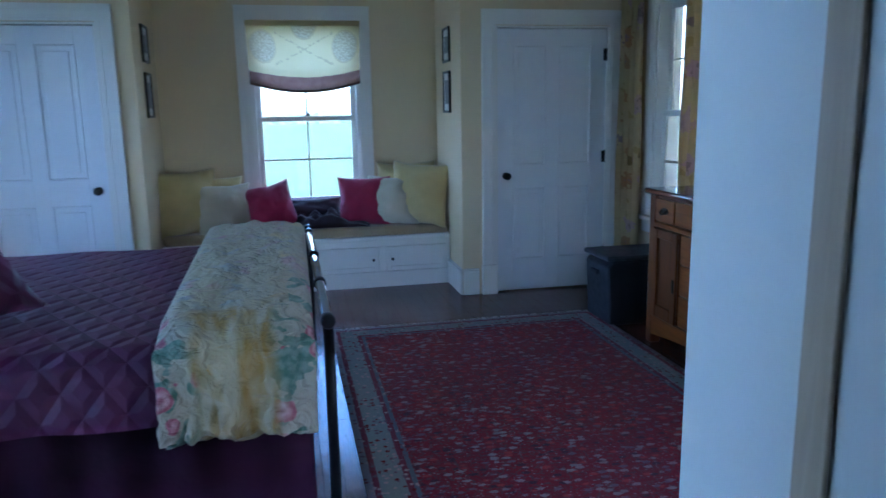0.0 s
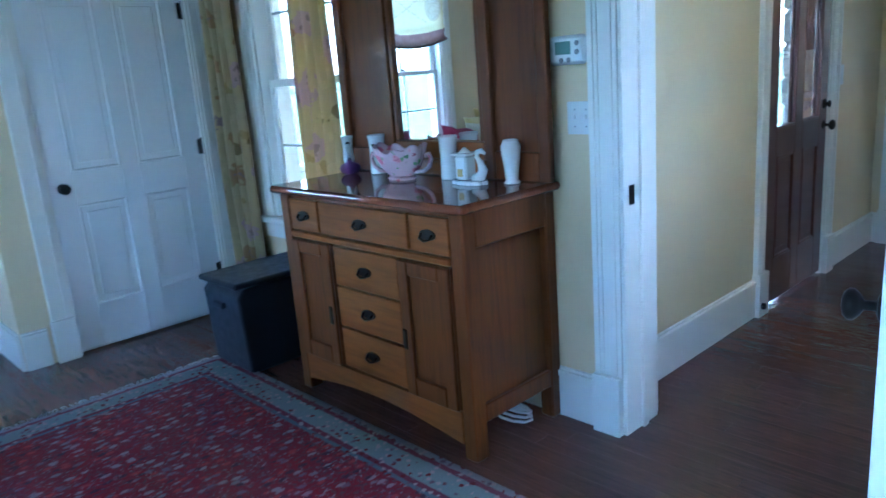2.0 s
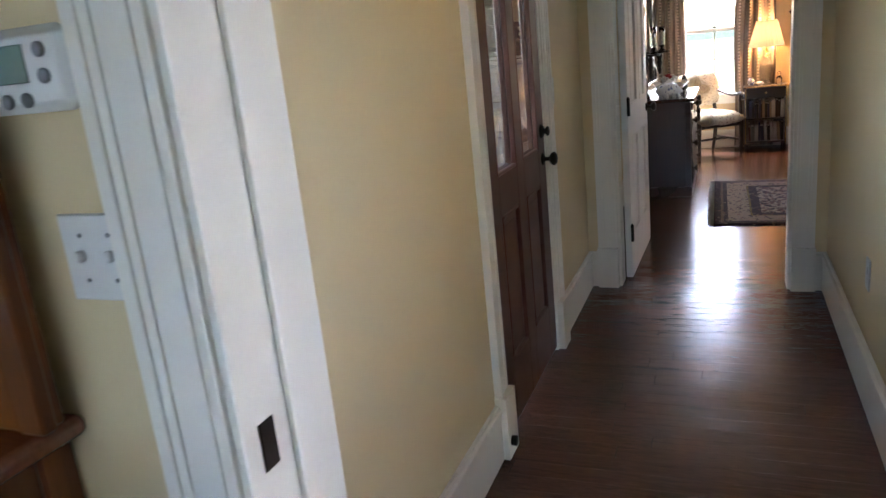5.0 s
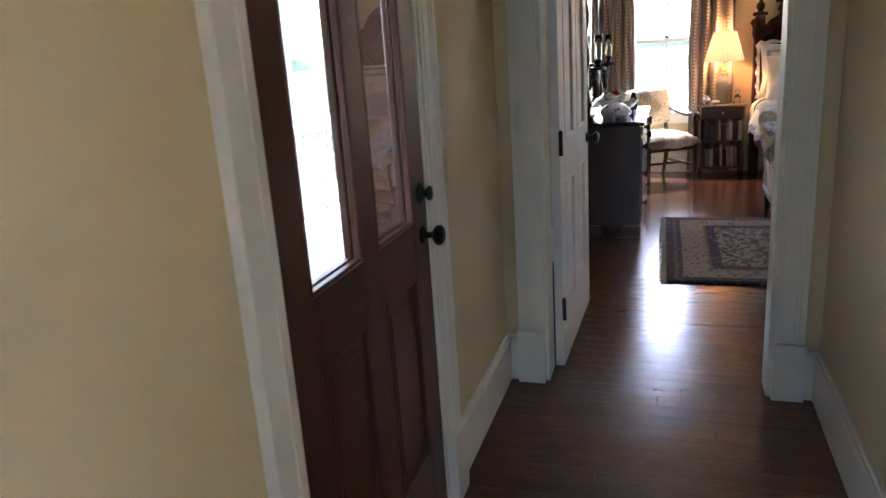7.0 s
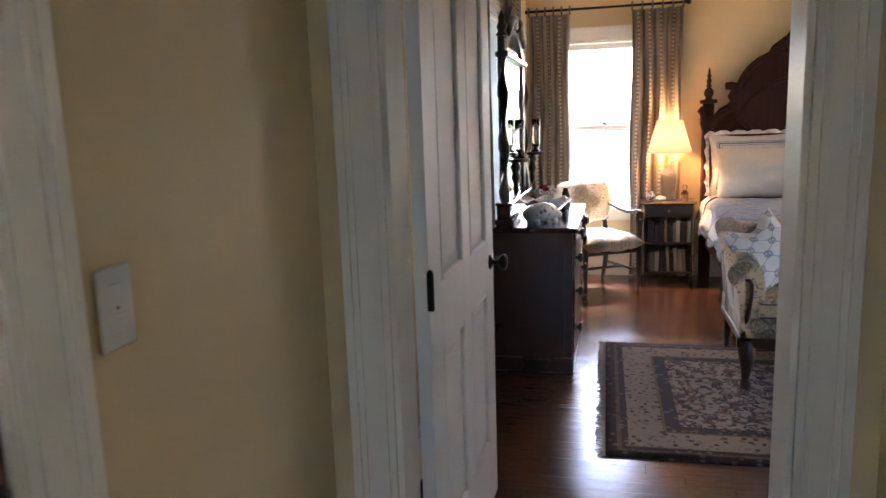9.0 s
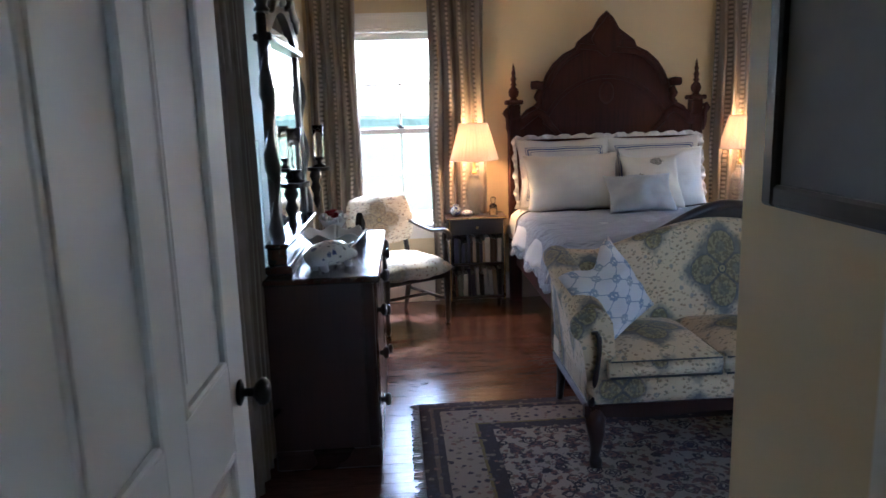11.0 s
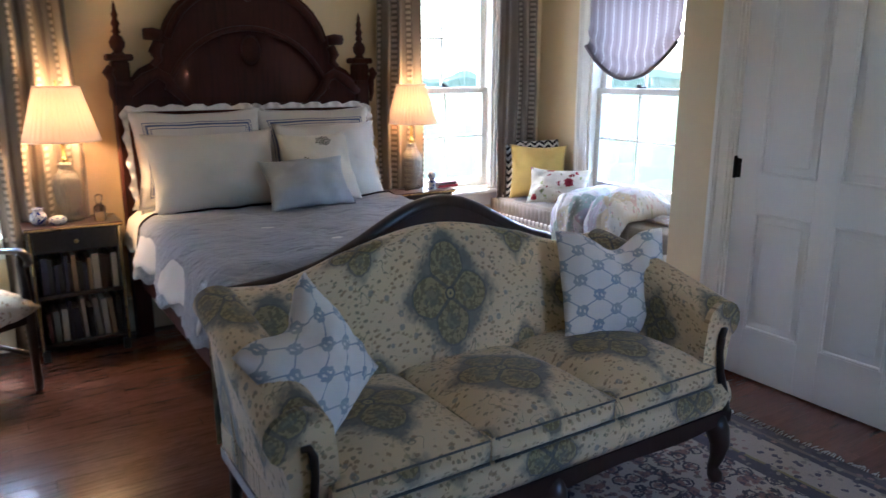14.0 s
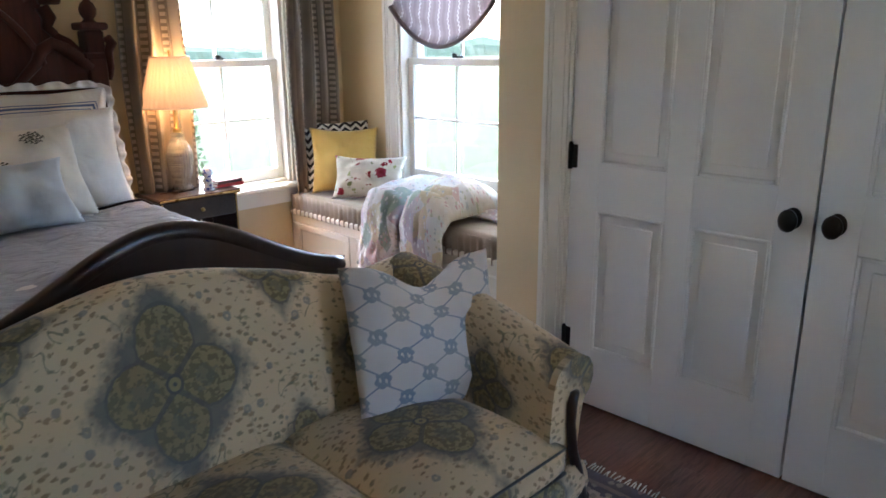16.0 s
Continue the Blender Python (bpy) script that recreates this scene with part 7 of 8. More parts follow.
for zs in (0.094, 0.354):
    y = 1.38 - 0.185
    while y < 1.38 + 0.17:
        t = rg.uniform(0.014, 0.034)
        c = rg.choice(BCOL)
        book(Matrix.Translation((10.875 + rg.uniform(0, 0.02), y + t / 2, zs)) @ Matrix.Rotation(radians(rg.uniform(-1.5, 1.5) if zs > 0.3 else rg.uniform(-5, 1)), 4, "X"), rg.uniform(0.13, 0.18), rg.uniform(0.15, 0.215), t, c, "cloth-bound book standing on the nightstand shelf", "nightstand books")
        y += t + (0.004 if zs > 0.3 else 0.008)


def table_lamp(x, y, z, zb, zt, rb, rt, label):
    root = thing("table_lamp", pose(x, y, z), label, "lamp")
    bm = BM()
    lathe(bm, [(0.055, 0), (0.06, 0.004), (0.05, 0.02), (0.035, 0.035), (0.052, 0.07), (0.066, 0.13), (0.07, 0.18), (0.06, 0.23), (0.035, 0.27), (0.028, 0.285), (0.038, 0.295), (0.02, 0.305)], 20)
    # facets on the cut glass
    for v in bm.verts:
        a = math.atan2(v.co.y, v.co.x)
        k = 1 + 0.035 * math.cos(a * 10 + v.co.z * 60)
        v.co.x, v.co.y = v.co.x * k, v.co.y * k
    part("base", bm, CRYSTAL_CUT, root, "cut-glass lamp body")
    bm = BM()
    lathe(bm, [(0.02, 0.306), (0.022, 0.32), (0.012, 0.33), (0.012, zb - z + 0.03), (0.02, zb - z + 0.035), (0.02, zb - z + 0.06)], 12)
    part("socket", bm, BRASS, root, "brass lamp socket")
    bm = BM()
    n = 72

    def f(u, v):
        a = u * 6.28318
        r = (rb + (rt - rb) * v) * (1 + 0.03 * math.cos(a * 36) * (1 - 0.2 * v))
        return (r * math.cos(a), r * math.sin(a), zb - z + v * (zt - zb) + 0.003 * math.cos(a * 36))
    sheet(bm, f, n * 2, 4, 0.0)
    part("shade", bm, SHADE, root, "glowing pleated cream shade")
    for r, zz in ((rb, zb), (rt, zt)):
        bm = BM()
        tube(bm, [(r * math.cos(k * 6.28318 / 40), r * math.sin(k * 6.28318 / 40), zz - z) for k in range(41)], 0.005, 6)
        part("shade_ring", bm, SHADE, root)
    bm = BM()
    lathe(bm, [(0.006, 0), (0.006, 0.03), (0.003, 0.035), (0.009, 0.045), (0.003, 0.055)], 10, Matrix.Translation((0, 0, zt - z - 0.02)))
    part("finial", bm, BRASS, root)
    li = new("lamp_light", bpy.data.lights.new("lamp_light", "POINT"))
    li.data.energy, li.data.color, li.data.shadow_soft_size = LAMP_W, (1.0, 0.55, 0.22), 0.045
    li.location = (x, y, zb + 0.12)
    return root


LAMP_W = 1.15
crm = Mat("cut_crystal", 0.08)
crm.color((0.8, 0.78, 0.74))
crm.b.inputs["Transmission Weight"].default_value = 0.75
crm.bump(crm.voronoi(60, rnd=0.2)[0], 0.8, 0.01)
CRYSTAL_CUT = crm.m
table_lamp(11.0, 1.375, 0.713, 1.13, 1.40, 0.18, 0.105, "cut-glass table lamp with lit pleated shade on the nightstand")
table_lamp(11.03, -0.72, 0.713, 1.15, 1.40, 0.165, 0.095, "cut-glass table lamp with lit pleated shade by the window")

vase("ginger_jar", 10.93, 1.53, 0.713, [(0.022, 0), (0.03, 0.006), (0.042, 0.035), (0.036, 0.06), (0.022, 0.07), (0.026, 0.085), (0.028, 0.088), (0.02, 0.086)], BLUEC, "small blue and white porcelain jar", "jar")
vase("trinket_dish", 10.92, 1.445, 0.713, [(0.03, 0), (0.042, 0.008), (0.046, 0.02), (0.04, 0.032), (0.02, 0.042), (0.004, 0.045)], BLUEC, "lidded blue and white porcelain dish", "dish")
vase("glass_bottle", 10.92, 1.245, 0.713, [(0.026, 0), (0.03, 0.004), (0.03, 0.07), (0.015, 0.085), (0.013, 0.1), (0.02, 0.105), (0.02, 0.13), (0.006, 0.138)], CRYSTAL, "clear glass water bottle with tumbler", "bottle")
vase("figurine", 10.90, -0.80, 0.713, [(0.03, 0), (0.034, 0.006), (0.022, 0.02), (0.026, 0.05), (0.018, 0.07), (0.028, 0.09), (0.024, 0.11), (0.008, 0.122)], BLUEC, "small blue glazed jar by the lamp", "jar")
for k, (c, zz) in enumerate(((plain("red_book_cloth", (0.35, 0.02, 0.02), 0.7), 0.713), (BCOL[5], 0.731))):
    book(Matrix.Translation((10.90, -0.92, zz + 0.012)) @ Matrix.Rotation(radians(8 * k), 4, "Z") @ Matrix.Rotation(radians(90), 4, "X") @ Matrix.Translation((0, 0, -0.07)), 0.13, 0.16, 0.017, c, "red book lying on the nightstand", "nightstand books")


def armchair():
    """Its own -y is the front."""
    ang = math.degrees(math.atan2(-0.53, -0.85)) + 90
    root = thing("armchair", Matrix.Translation((10.56, 1.97, 0)) @ Matrix.Rotation(radians(ang), 4, "Z"), "open armchair in floral tapestry with dark wooden frame", "chair")
    bm = BM()
    cushion(bm, 0.56, 0.54, 0.17, Matrix.Translation((0, -0.01, 0.42)), n=16, pinch=-0.02, power=5)
    part("seat", bm, CHAIRC, root)
    bm = BM()
    n = 30
    ol = []
    for k in range(n):
        a = 6.28318 * k / n
        ca, sa = math.cos(a), math.sin(a)
        ol.append((0.25 * math.copysign(abs(ca) ** 0.6, ca), 0.74 + 0.20 * math.copysign(abs(sa) ** 0.75, sa) + (0.02 if sa > 0.9 else 0)))
    mb = Matrix.Translation((0, 0.25, 0)) @ Matrix.Rotation(radians(100), 4, "X") @ Matrix.Translation((0, -0.0, 0))
    def bk(u, v, s):
        x, z = (2 * u - 1), (2 * v - 1)
        xx = x * math.sqrt(1 - 0.30 * z * z) * 0.28
        zz = z * math.sqrt(1 - 0.25 * x * x) * 0.185
        d = max(0, 1 - x ** 4) * max(0, 1 - z ** 4)
        return (xx, 0.25 + zz * 0.22 + s * 0.03 * d ** 0.5 + 0.045 * (1 - x * x), 0.725 + zz)
    bm = BM()
    sheet(bm, lambda u, v: bk(u, v, -1), 18, 18, uvf=lambda u, v: (u * 0.54 - 0.27, v * 0.46 - 0.23))
    sheet(bm, lambda u, v: bk(1 - u, v, 1), 18, 18, uvf=lambda u, v: (u * 0.54 - 0.27, v * 0.46 - 0.23))
    part("backrest", bm, CHAIRC, root)
    for s in (-1, 1):
        bm = BM()
        tube(bm, [(s * 0.20, 0.30, 0.70), (s * 0.215, 0.25, 0.55), (s * 0.22, 0.22, 0.40), (s * 0.225, 0.25, 0.2), (s * 0.23, 0.31, 0.004)], [0.018, 0.02, 0.024, 0.022, 0.016], 8)
        part("back_leg", bm, EBON, root)
        bm = BM()
        tube(bm, [(s * 0.25, -0.22, 0.66), (s * 0.25, -0.2, 0.60), (s * 0.25, -0.22, 0.45), (s * 0.25, -0.225, 0.38), (s * 0.25, -0.225, 0.12), (s * 0.25, -0.228, 0.05), (s * 0.25, -0.225, 0.004)], [0.02, 0.017, 0.02, 0.026, 0.017, 0.02, 0.016], 10)
        part("front_leg", bm, EBON, root)
        bm = BM()
        tube(bm, [(s * 0.25, 0.26, 0.70), (s * 0.275, 0.14, 0.665), (s * 0.285, 0.0, 0.645), (s * 0.275, -0.12, 0.66), (s * 0.26, -0.21, 0.675), (s * 0.255, -0.255, 0.655), (s * 0.255, -0.262, 0.625), (s * 0.255, -0.24, 0.61)], [0.018, 0.019, 0.02, 0.022, 0.024, 0.022, 0.02, 0.014], 10, 0.7)
        part("arm", bm, EBON, root)
        bm = BM()
        tube(bm, [(s * 0.245, -0.215, 0.18), (s * 0.235, 0.25, 0.18)], 0.012, 8)
        part("stretcher", bm, EBON, root)
    bm = BM()
    tube(bm, [(-0.24, 0.0, 0.18), (0.24, 0.0, 0.18)], 0.012, 8)
    part("stretcher", bm, EBON, root)
    bm = BM()
    cbox(bm, -0.25, 0.25, -0.235, 0.23, 0.335, 0.375, c=0.006)
    part("seat_rail", bm, EBON, root)


armchair()

# drapes on the guest room walls
HDR = 2.33
def east_drape(y, w, seed, lab="grey-brown striped drape hanging to the floor", folds=5, pinch=None):
    curtain("curtain", Matrix.Translation((11.065, y, 0.02)) @ Matrix.Rotation(radians(-90), 4, "Z"), w, HDR, lab, DRAPE, folds, 0.032, seed, pinch)


east_drape(2.41, 0.36, 5)
east_drape(1.49, 0.42, 6)
east_drape(-0.66, 0.34, 7, folds=4)
east_drape(-1.64, 0.34, 8, folds=4)
rod("curtain_rod", (11.065, 2.60, 2.385), (11.065, 1.28, 2.385), 0.011, "black iron curtain rod with ball ends")
rod("curtain_rod", (11.065, -0.48, 2.385), (11.065, -1.84, 2.385), 0.011, "black iron curtain rod with ball ends")


def north_drape(x, w, seed, folds=5):
    curtain("curtain", pose(x, 2.545, 0.02), w, HDR, "grey-brown striped drape beside the dresser", DRAPE, folds, 0.03, seed)


north_drape(9.70, 0.52, 9)
north_drape(8.26, 0.56, 10)
rod("curtain_rod", (7.80, 2.545, 2.385), (10.2, 2.545, 2.385), 0.011, "black iron curtain rod with ball ends")


def walnut_dresser():
    root = thing("dresser", pose(8.38, 2.05, 0), "dark walnut chest of drawers with round wooden knobs", "dresser")
    W, D, T = 1.18, 0.46, 0.845
    bm = BM()
    cbox(bm, 0.02, W - 0.02, 0.03, D, 0.06, T - 0.03, c=0.003)
    part("carcass", bm, WALNUT, root)
    bm = BM()
    cbox(bm, 0.0, W, 0.01, D, 0.002, 0.09, c=0.01)
    part("plinth", bm, WALNUTH, root)
    for x in (0.012, W - 0.06):
        bm = BM()
        cbox(bm, x, x + 0.048, 0.015, 0.065, 0.091, T - 0.031, c=0.008)
        part("corner_post", bm, WALNUT, root)
    bm = BM()
    cbox(bm, -0.01, W + 0.01, -0.015, D, T - 0.03, T, c=0.008)
    soften(part("top", bm, WALNUTG, root, "polished dark top"), 0.004)
    zs = [0.10, 0.33, 0.545, 0.73, T - 0.035]
    for k, (a, b) in enumerate(zip(zs, zs[1:])):
        for x0, x1 in (((0.065, W / 2 - 0.004), (W / 2 + 0.004, W - 0.065)) if k == 3 else ((0.065, W - 0.065),)):
            bm = BM()
            cbox(bm, x0, x1, 0.008 if k < 3 else 0.0, 0.03, a + 0.005, b - 0.005, c=0.006)
            dr = part("drawer", bm, WALNUTH, root)
            for x in ((x0 + 0.16 * (x1 - x0), x1 - 0.16 * (x1 - x0)) if k < 3 else ((x0 + x1) / 2,)):
                bm = BM()
                lathe(bm, [(0.012, 0), (0.011, 0.012), (0.026, 0.02), (0.03, 0.03), (0.024, 0.04), (0.006, 0.044)], 16, Matrix.Translation((x, 0.009 if k < 3 else 0.001, (a + b) / 2)) @ Matrix.Rotation(radians(90), 4, "X"))
                part("knob", bm, EBON, dr, "turned black wooden knob")


WALNUTG = wood("polished_walnut_top", (0.03, 0.012, 0.008), (0.055, 0.022, 0.014), 0.16, 0, 5, coat=0.5)
walnut_dresser()


def dresser_mirror():
    root = thing("dresser_mirror", pose(8.96, 2.42, 0.846), "tall carved dark mirror with candle shelves standing on the dresser", "mirror")
    bm = BM()
    cbox(bm, -0.50, 0.50, -0.02, 0.09, 0.0, 0.035, c=0.006)
    cbox(bm, -0.48, 0.48, 0.0, 0.08, 0.036, 0.11, c=0.006)
    cbox(bm, -0.50, 0.50, -0.015, 0.085, 0.111, 0.13, c=0.005)
    part("base", bm, WALNUTG, root)
    for s in (-1, 1):
        bm = BM()
        cbox(bm, s * 0.42 - 0.045, s * 0.42 + 0.045, 0.02, 0.06, 0.131, 1.06, c=0.01)
        st = part("upright", bm, EBON, root)
        bm = BM()
        tube(bm, [(s * (0.47 + 0.035 * math.sin(k * 1.3)), 0.03, 0.14 + k * 0.06) for k in range(15)], [0.022 + 0.012 * math.sin(k * 1.3 + 1) for k in range(15)], 8)
        part("scroll", bm, EBON, st)
        bm = BM()
        n = 18
        slab(bm, [(s * 0.44 + 0.075 * math.cos(6.283 * k / n), -0.05 + 0.06 * math.sin(6.283 * k / n)) for k in range(n)], 0.36, 0.378)
        lathe(bm, [(0.02, 0.36), (0.032, 0.33), (0.018, 0.30), (0.028, 0.27), (0.014, 0.23), (0.02, 0.20), (0.006, 0.16)], 12, Matrix.Translation((s * 0.44, -0.03, 0)))
        part("candle_shelf", bm, EBON, st)
        bm = BM()
        lathe(bm, [(0.035, 0.379), (0.038, 0.385), (0.014, 0.395), (0.012, 0.41), (0.024, 0.42), (0.024, 0.43)], 16, Matrix.Translation((s * 0.44, -0.055, 0)))
        part("candle_holder", bm, BRONZE, st, "dark bronze candle holder")
        bm = BM()
        lathe(bm, [(0.022, 0.431), (0.03, 0.45), (0.026, 0.52), (0.03, 0.60), (0.028, 0.60), (0.024, 0.52), (0.027, 0.45), (0.02, 0.433)], 16, Matrix.Translation((s * 0.44, -0.055, 0)))
        part("glass_chimney", bm, CRYSTAL, st, "clear glass candle chimney")
        bm = BM()
        lathe(bm, [(0.03, 1.06), (0.034, 1.07), (0.02, 1.085), (0.03, 1.11), (0.016, 1.14), (0.02, 1.16), (0.003, 1.2)], 12, Matrix.Translation((s * 0.42, 0.04, 0)))
        part("finial", bm, EBON, st)
    bm = BM()
    n = 24
    arch = [(-0.374 + 0.748 * k / n, 0.98 + 0.13 * math.sin(math.pi * k / n)) for k in range(n + 1)]
    top = [(0.44 - 0.88 * k / n, 1.03 + 0.25 * math.sin(math.pi * k / n) ** 1.4) for k in range(n + 1)]
    slab(bm, arch + top, -0.06, -0.02, Matrix.Rotation(radians(90), 4, "X"))
    part("crest", bm, EBON, root)
    bm = BM()
    cbox(bm, -0.46, 0.46, -0.0, 0.075, 0.945, 0.975, c=0.006)
    part("cornice", bm, EBON, root)
    for s in (-1, 1):
        bm = BM()
        tube(bm, [(s * 0.06, 0.01, 1.14), (s * 0.12, 0.01, 1.19), (s * 0.2, 0.01, 1.17), (s * 0.26, 0.01, 1.12), (s * 0.33, 0.01, 1.12), (s * 0.37, 0.01, 1.07)], [0.02, 0.028, 0.022, 0.02, 0.024, 0.012], 8)
        part("crest_scroll", bm, EBON, root)
    bm = BM()
    cbox(bm, -0.374, 0.374, 0.035, 0.04, 0.132, 1.02, c=0.0005)
    part("mirror_glass", bm, MIRROR, root, "old silvered mirror glass")


dresser_mirror()


def pig():
    root = thing("pig_figurine", Matrix.Translation((8.56, 2.25, 0.846)) @ Matrix.Rotation(radians(-40), 4, "Z"), "white porcelain pig with blue flower pattern", "figurine")
    bm = BM()
    tube(bm, [(-0.13, 0, 0.05), (-0.115, 0, 0.058), (-0.07, 0, 0.066), (0.0, 0, 0.068), (0.06, 0, 0.062), (0.10, 0, 0.05), (0.13, 0, 0.042), (0.15, 0, 0.038)], [0.012, 0.04, 0.06, 0.066, 0.058, 0.042, 0.026, 0.02], 20, 0.85)
    part("body", bm, PIGC, root)
    for s in (-1, 1):
        bm = BM()
        tube(bm, [(0.09, s * 0.03, 0.085), (0.105, s * 0.04, 0.098), (0.12, s * 0.042, 0.09)], [0.012, 0.016, 0.004], 8, 0.4)
        part("ear", bm, PIGC, root)
        for x in (-0.07, 0.07):
            bm = BM()
            tube(bm, [(x, s * 0.03, 0.03), (x + 0.01, s * 0.034, 0.0)], [0.02, 0.016], 8)
            part("foot", bm, PIGC, root)


pig()


def ruffled_bowl():
    bm = BM()

    def f(u, v):
        a = u * 6.28318
        prof = [(0.045, 0.0), (0.05, 0.01), (0.06, 0.02), (0.11, 0.06), (0.14, 0.095), (0.15, 0.105)]
        k = v * (len(prof) - 1)
        i = min(int(k), len(prof) - 2)
        r = prof[i][0] + (prof[i + 1][0] - prof[i][0]) * (k - i)
        z = prof[i][1] + (prof[i + 1][1] - prof[i][1]) * (k - i)
        w = max(0, v - 0.55) / 0.45
        return (r * (1 + 0.05 * w * math.sin(a * 7)) * math.cos(a), r * (1 + 0.05 * w * math.sin(a * 7)) * math.sin(a), z + 0.012 * w * math.sin(a * 7 + 1))
    sheet(bm, f, 60, 20, -0.005)
    lathe(bm, [(0.047, 0.002), (0.05, 0.004), (0.048, 0.012)], 24)
    ob = part("porcelain_bowl", bm, CERAM)
    ob.location = (8.90, 2.26, 0.846)
    tagged(ob, "wide cream porcelain bowl with ruffled gilt rim", "bowl")


ruffled_bowl()


def bouquet():
    root = thing("flower_arrangement", pose(9.30, 2.30, 0.846), "red and white silk roses in a footed bowl", "flowers")
    bm = BM()
    lathe(bm, [(0.04, 0), (0.045, 0.006), (0.018, 0.02), (0.02, 0.05), (0.05, 0.07), (0.07, 0.10), (0.068, 0.11), (0.055, 0.10)], 20)
    part("footed_bowl", bm, CERAM, root)
    rg = random.Random(5)
    for k in range(13):
        a, r = k * 2.4, 0.018 * math.sqrt(k) 
        cx, cy, cz = r * math.cos(a) * 1.1, r * math.sin(a) * 1.1, 0.145 - 0.006 * k * 0.5
        bm = BM()
        for j in range(9):
            b = j * 2.2
            q = 0.006 + 0.0022 * j
            m4 = Matrix.Translation((cx + q * 0.6 * math.cos(b), cy + q * 0.6 * math.sin(b), cz)) @ Matrix.Rotation(b, 4, "Z") @ Matrix.Rotation(0.5, 4, "Y")
            lathe(bm, [(0.001, -0.014), (0.011, -0.006), (0.013, 0.004), (0.01, 0.012), (0.004, 0.015)], 7, m4, 0.35)
        part("rose", bm, REDP if k in (0, 1, 3, 4, 8) else WHITEP, root)


bouquet()
bm = BM()
slab(bm, [(-0.03, 0), (0.03, 0), (0.035, 0.02), (0.02, 0.05), (0.028, 0.08), (0.012, 0.11), (0.0, 0.14), (-0.015, 0.10), (-0.02, 0.06), (-0.035, 0.02)], -0.02, 0.02, Matrix.Rotation(radians(90), 4, "X"))
_o = soften(part("figurine", bm, BRONZE), 0.006, 3)
_o.matrix_world = pose(9.30, 2.16, 0.846, 0, 0, -35)
tagged(_o, "small dark bronze figurine on the dresser", "figurine")

# window seat of the guest room
window_bench("window_seat", Matrix.Translation((11.148, -1.47, 0)) @ Matrix.Rotation(radians(180), 4, "Z"), 1.826, 0.448, 0.47, 3, "white built-in window seat with panelled cupboard doors")


def ruffle_cushion():
    root = thing("seat_cushion", Matrix(), "taupe window seat cushion with gathered ruffle", "cushion")
    bm = BM()
    cbox(bm, 9.335, 11.135, -1.905, -1.475, 0.472, 0.575, c=0.025)
    soften(part("pad", bm, TAUPE, root), 0.01)
    bm = BM()
    sheet(bm, lambda u, v: (11.13 - u * 1.79, -1.466 + 0.012 * math.sin(u * 260) * (1 - v) + 0.004 * v, 0.44 + v * 0.125), 320, 3, 0.003)
    part("ruffle", bm, TAUPE, root)


ruffle_cushion()
WS = "guest window seat pillows"
pillow("pillow", face_m(10.98, -1.72, 0.79, 150, 12), 0.44, 0.44, 0.13, CHEVRON, "black and white chevron pillow at the back", seed=41, group=WS)
pillow("pillow", face_m(10.86, -1.69, 0.775, 140, 16), 0.42, 0.40, 0.15, MUSTARD, "mustard yellow square pillow", seed=42, group=WS)
pillow("pillow", face_m(10.60, -1.66, 0.70, 125, 22), 0.44, 0.26, 0.13, CHERRY, "cream oblong pillow printed with red cherries", seed=43, group=WS)


def patch_quilt():
    """A quilt thrown down in two long folds over the front of the seat, its back lying along the window."""
    root = thing("patchwork_quilt", Matrix(), "pastel patchwork quilt tossed over the window seat", "quilt")

    def length(xc, w, rise, drop, seed, twist):
        def f(u, v):
            a = 2 * u - 1
            s = v * (0.40 + drop)
            n = noise.noise(Vector((u * 3, v * 5, seed)))
            n2 = noise.noise(Vector((u * 9, v * 12, seed + 4)))
            crown = (1 - a * a) ** 0.5 if abs(a) < 1 else 0.0
            x = xc - a * w * (0.5 + 0.10 * math.sin(3 * v + seed)) + twist * (v - 0.4) + 0.02 * n
            if s < 0.40:
                k = s / 0.40
                return (x, -1.87 + s, 0.585 + 0.02 + (rise * math.sin(math.pi * min(1, k * 0.62 + 0.18)) + 0.03) * crown + 0.018 * n * crown + 0.006 * n2)
            k = (s - 0.40) / drop
            return (x, -1.47 + 0.05 * min(1, k * 6) + 0.045 * crown + 0.012 * n2, 0.605 + (rise * 0.75 + 0.03) * crown * max(0, 1 - 2.2 * k) - drop * k + 0.006 * n)
        return f
    for xc, w, rise, drop, seed, twist in ((10.22, 0.34, 0.11, 0.36, 3, 0.05), (9.92, 0.30, 0.14, 0.40, 8, -0.04)):
        bm = BM()
        sheet(bm, length(xc, w, rise, drop, seed, twist), 36, 60, 0.012, uvf=lambda u, v: (u * w * 1.3 + xc, v * 0.8))
        part("fold", bm, PATCH, root)
    bm = BM()
    sheet(bm, lambda u, v: (10.38 - u * 0.92, -1.885 + v * 0.22, 0.588 + 0.045 * math.sin(math.pi * v) * (1 - 0.6 * u) + 0.014 * noise.noise(Vector((u * 8, v * 4, 2)))), 46, 14, 0.010, uvf=lambda u, v: (u * 0.9, v * 0.25))
    part("spread_end", bm, PATCH, root)


patch_quilt()
roman_shade("roman_shade", Matrix.Translation((10.19, -1.885, 2.12)) @ Matrix.Rotation(radians(180), 4, "Z"), 0.80, 0.68, 0.22, LAVENDER, LAVENDER, "lavender striped balloon shade with curved foot")

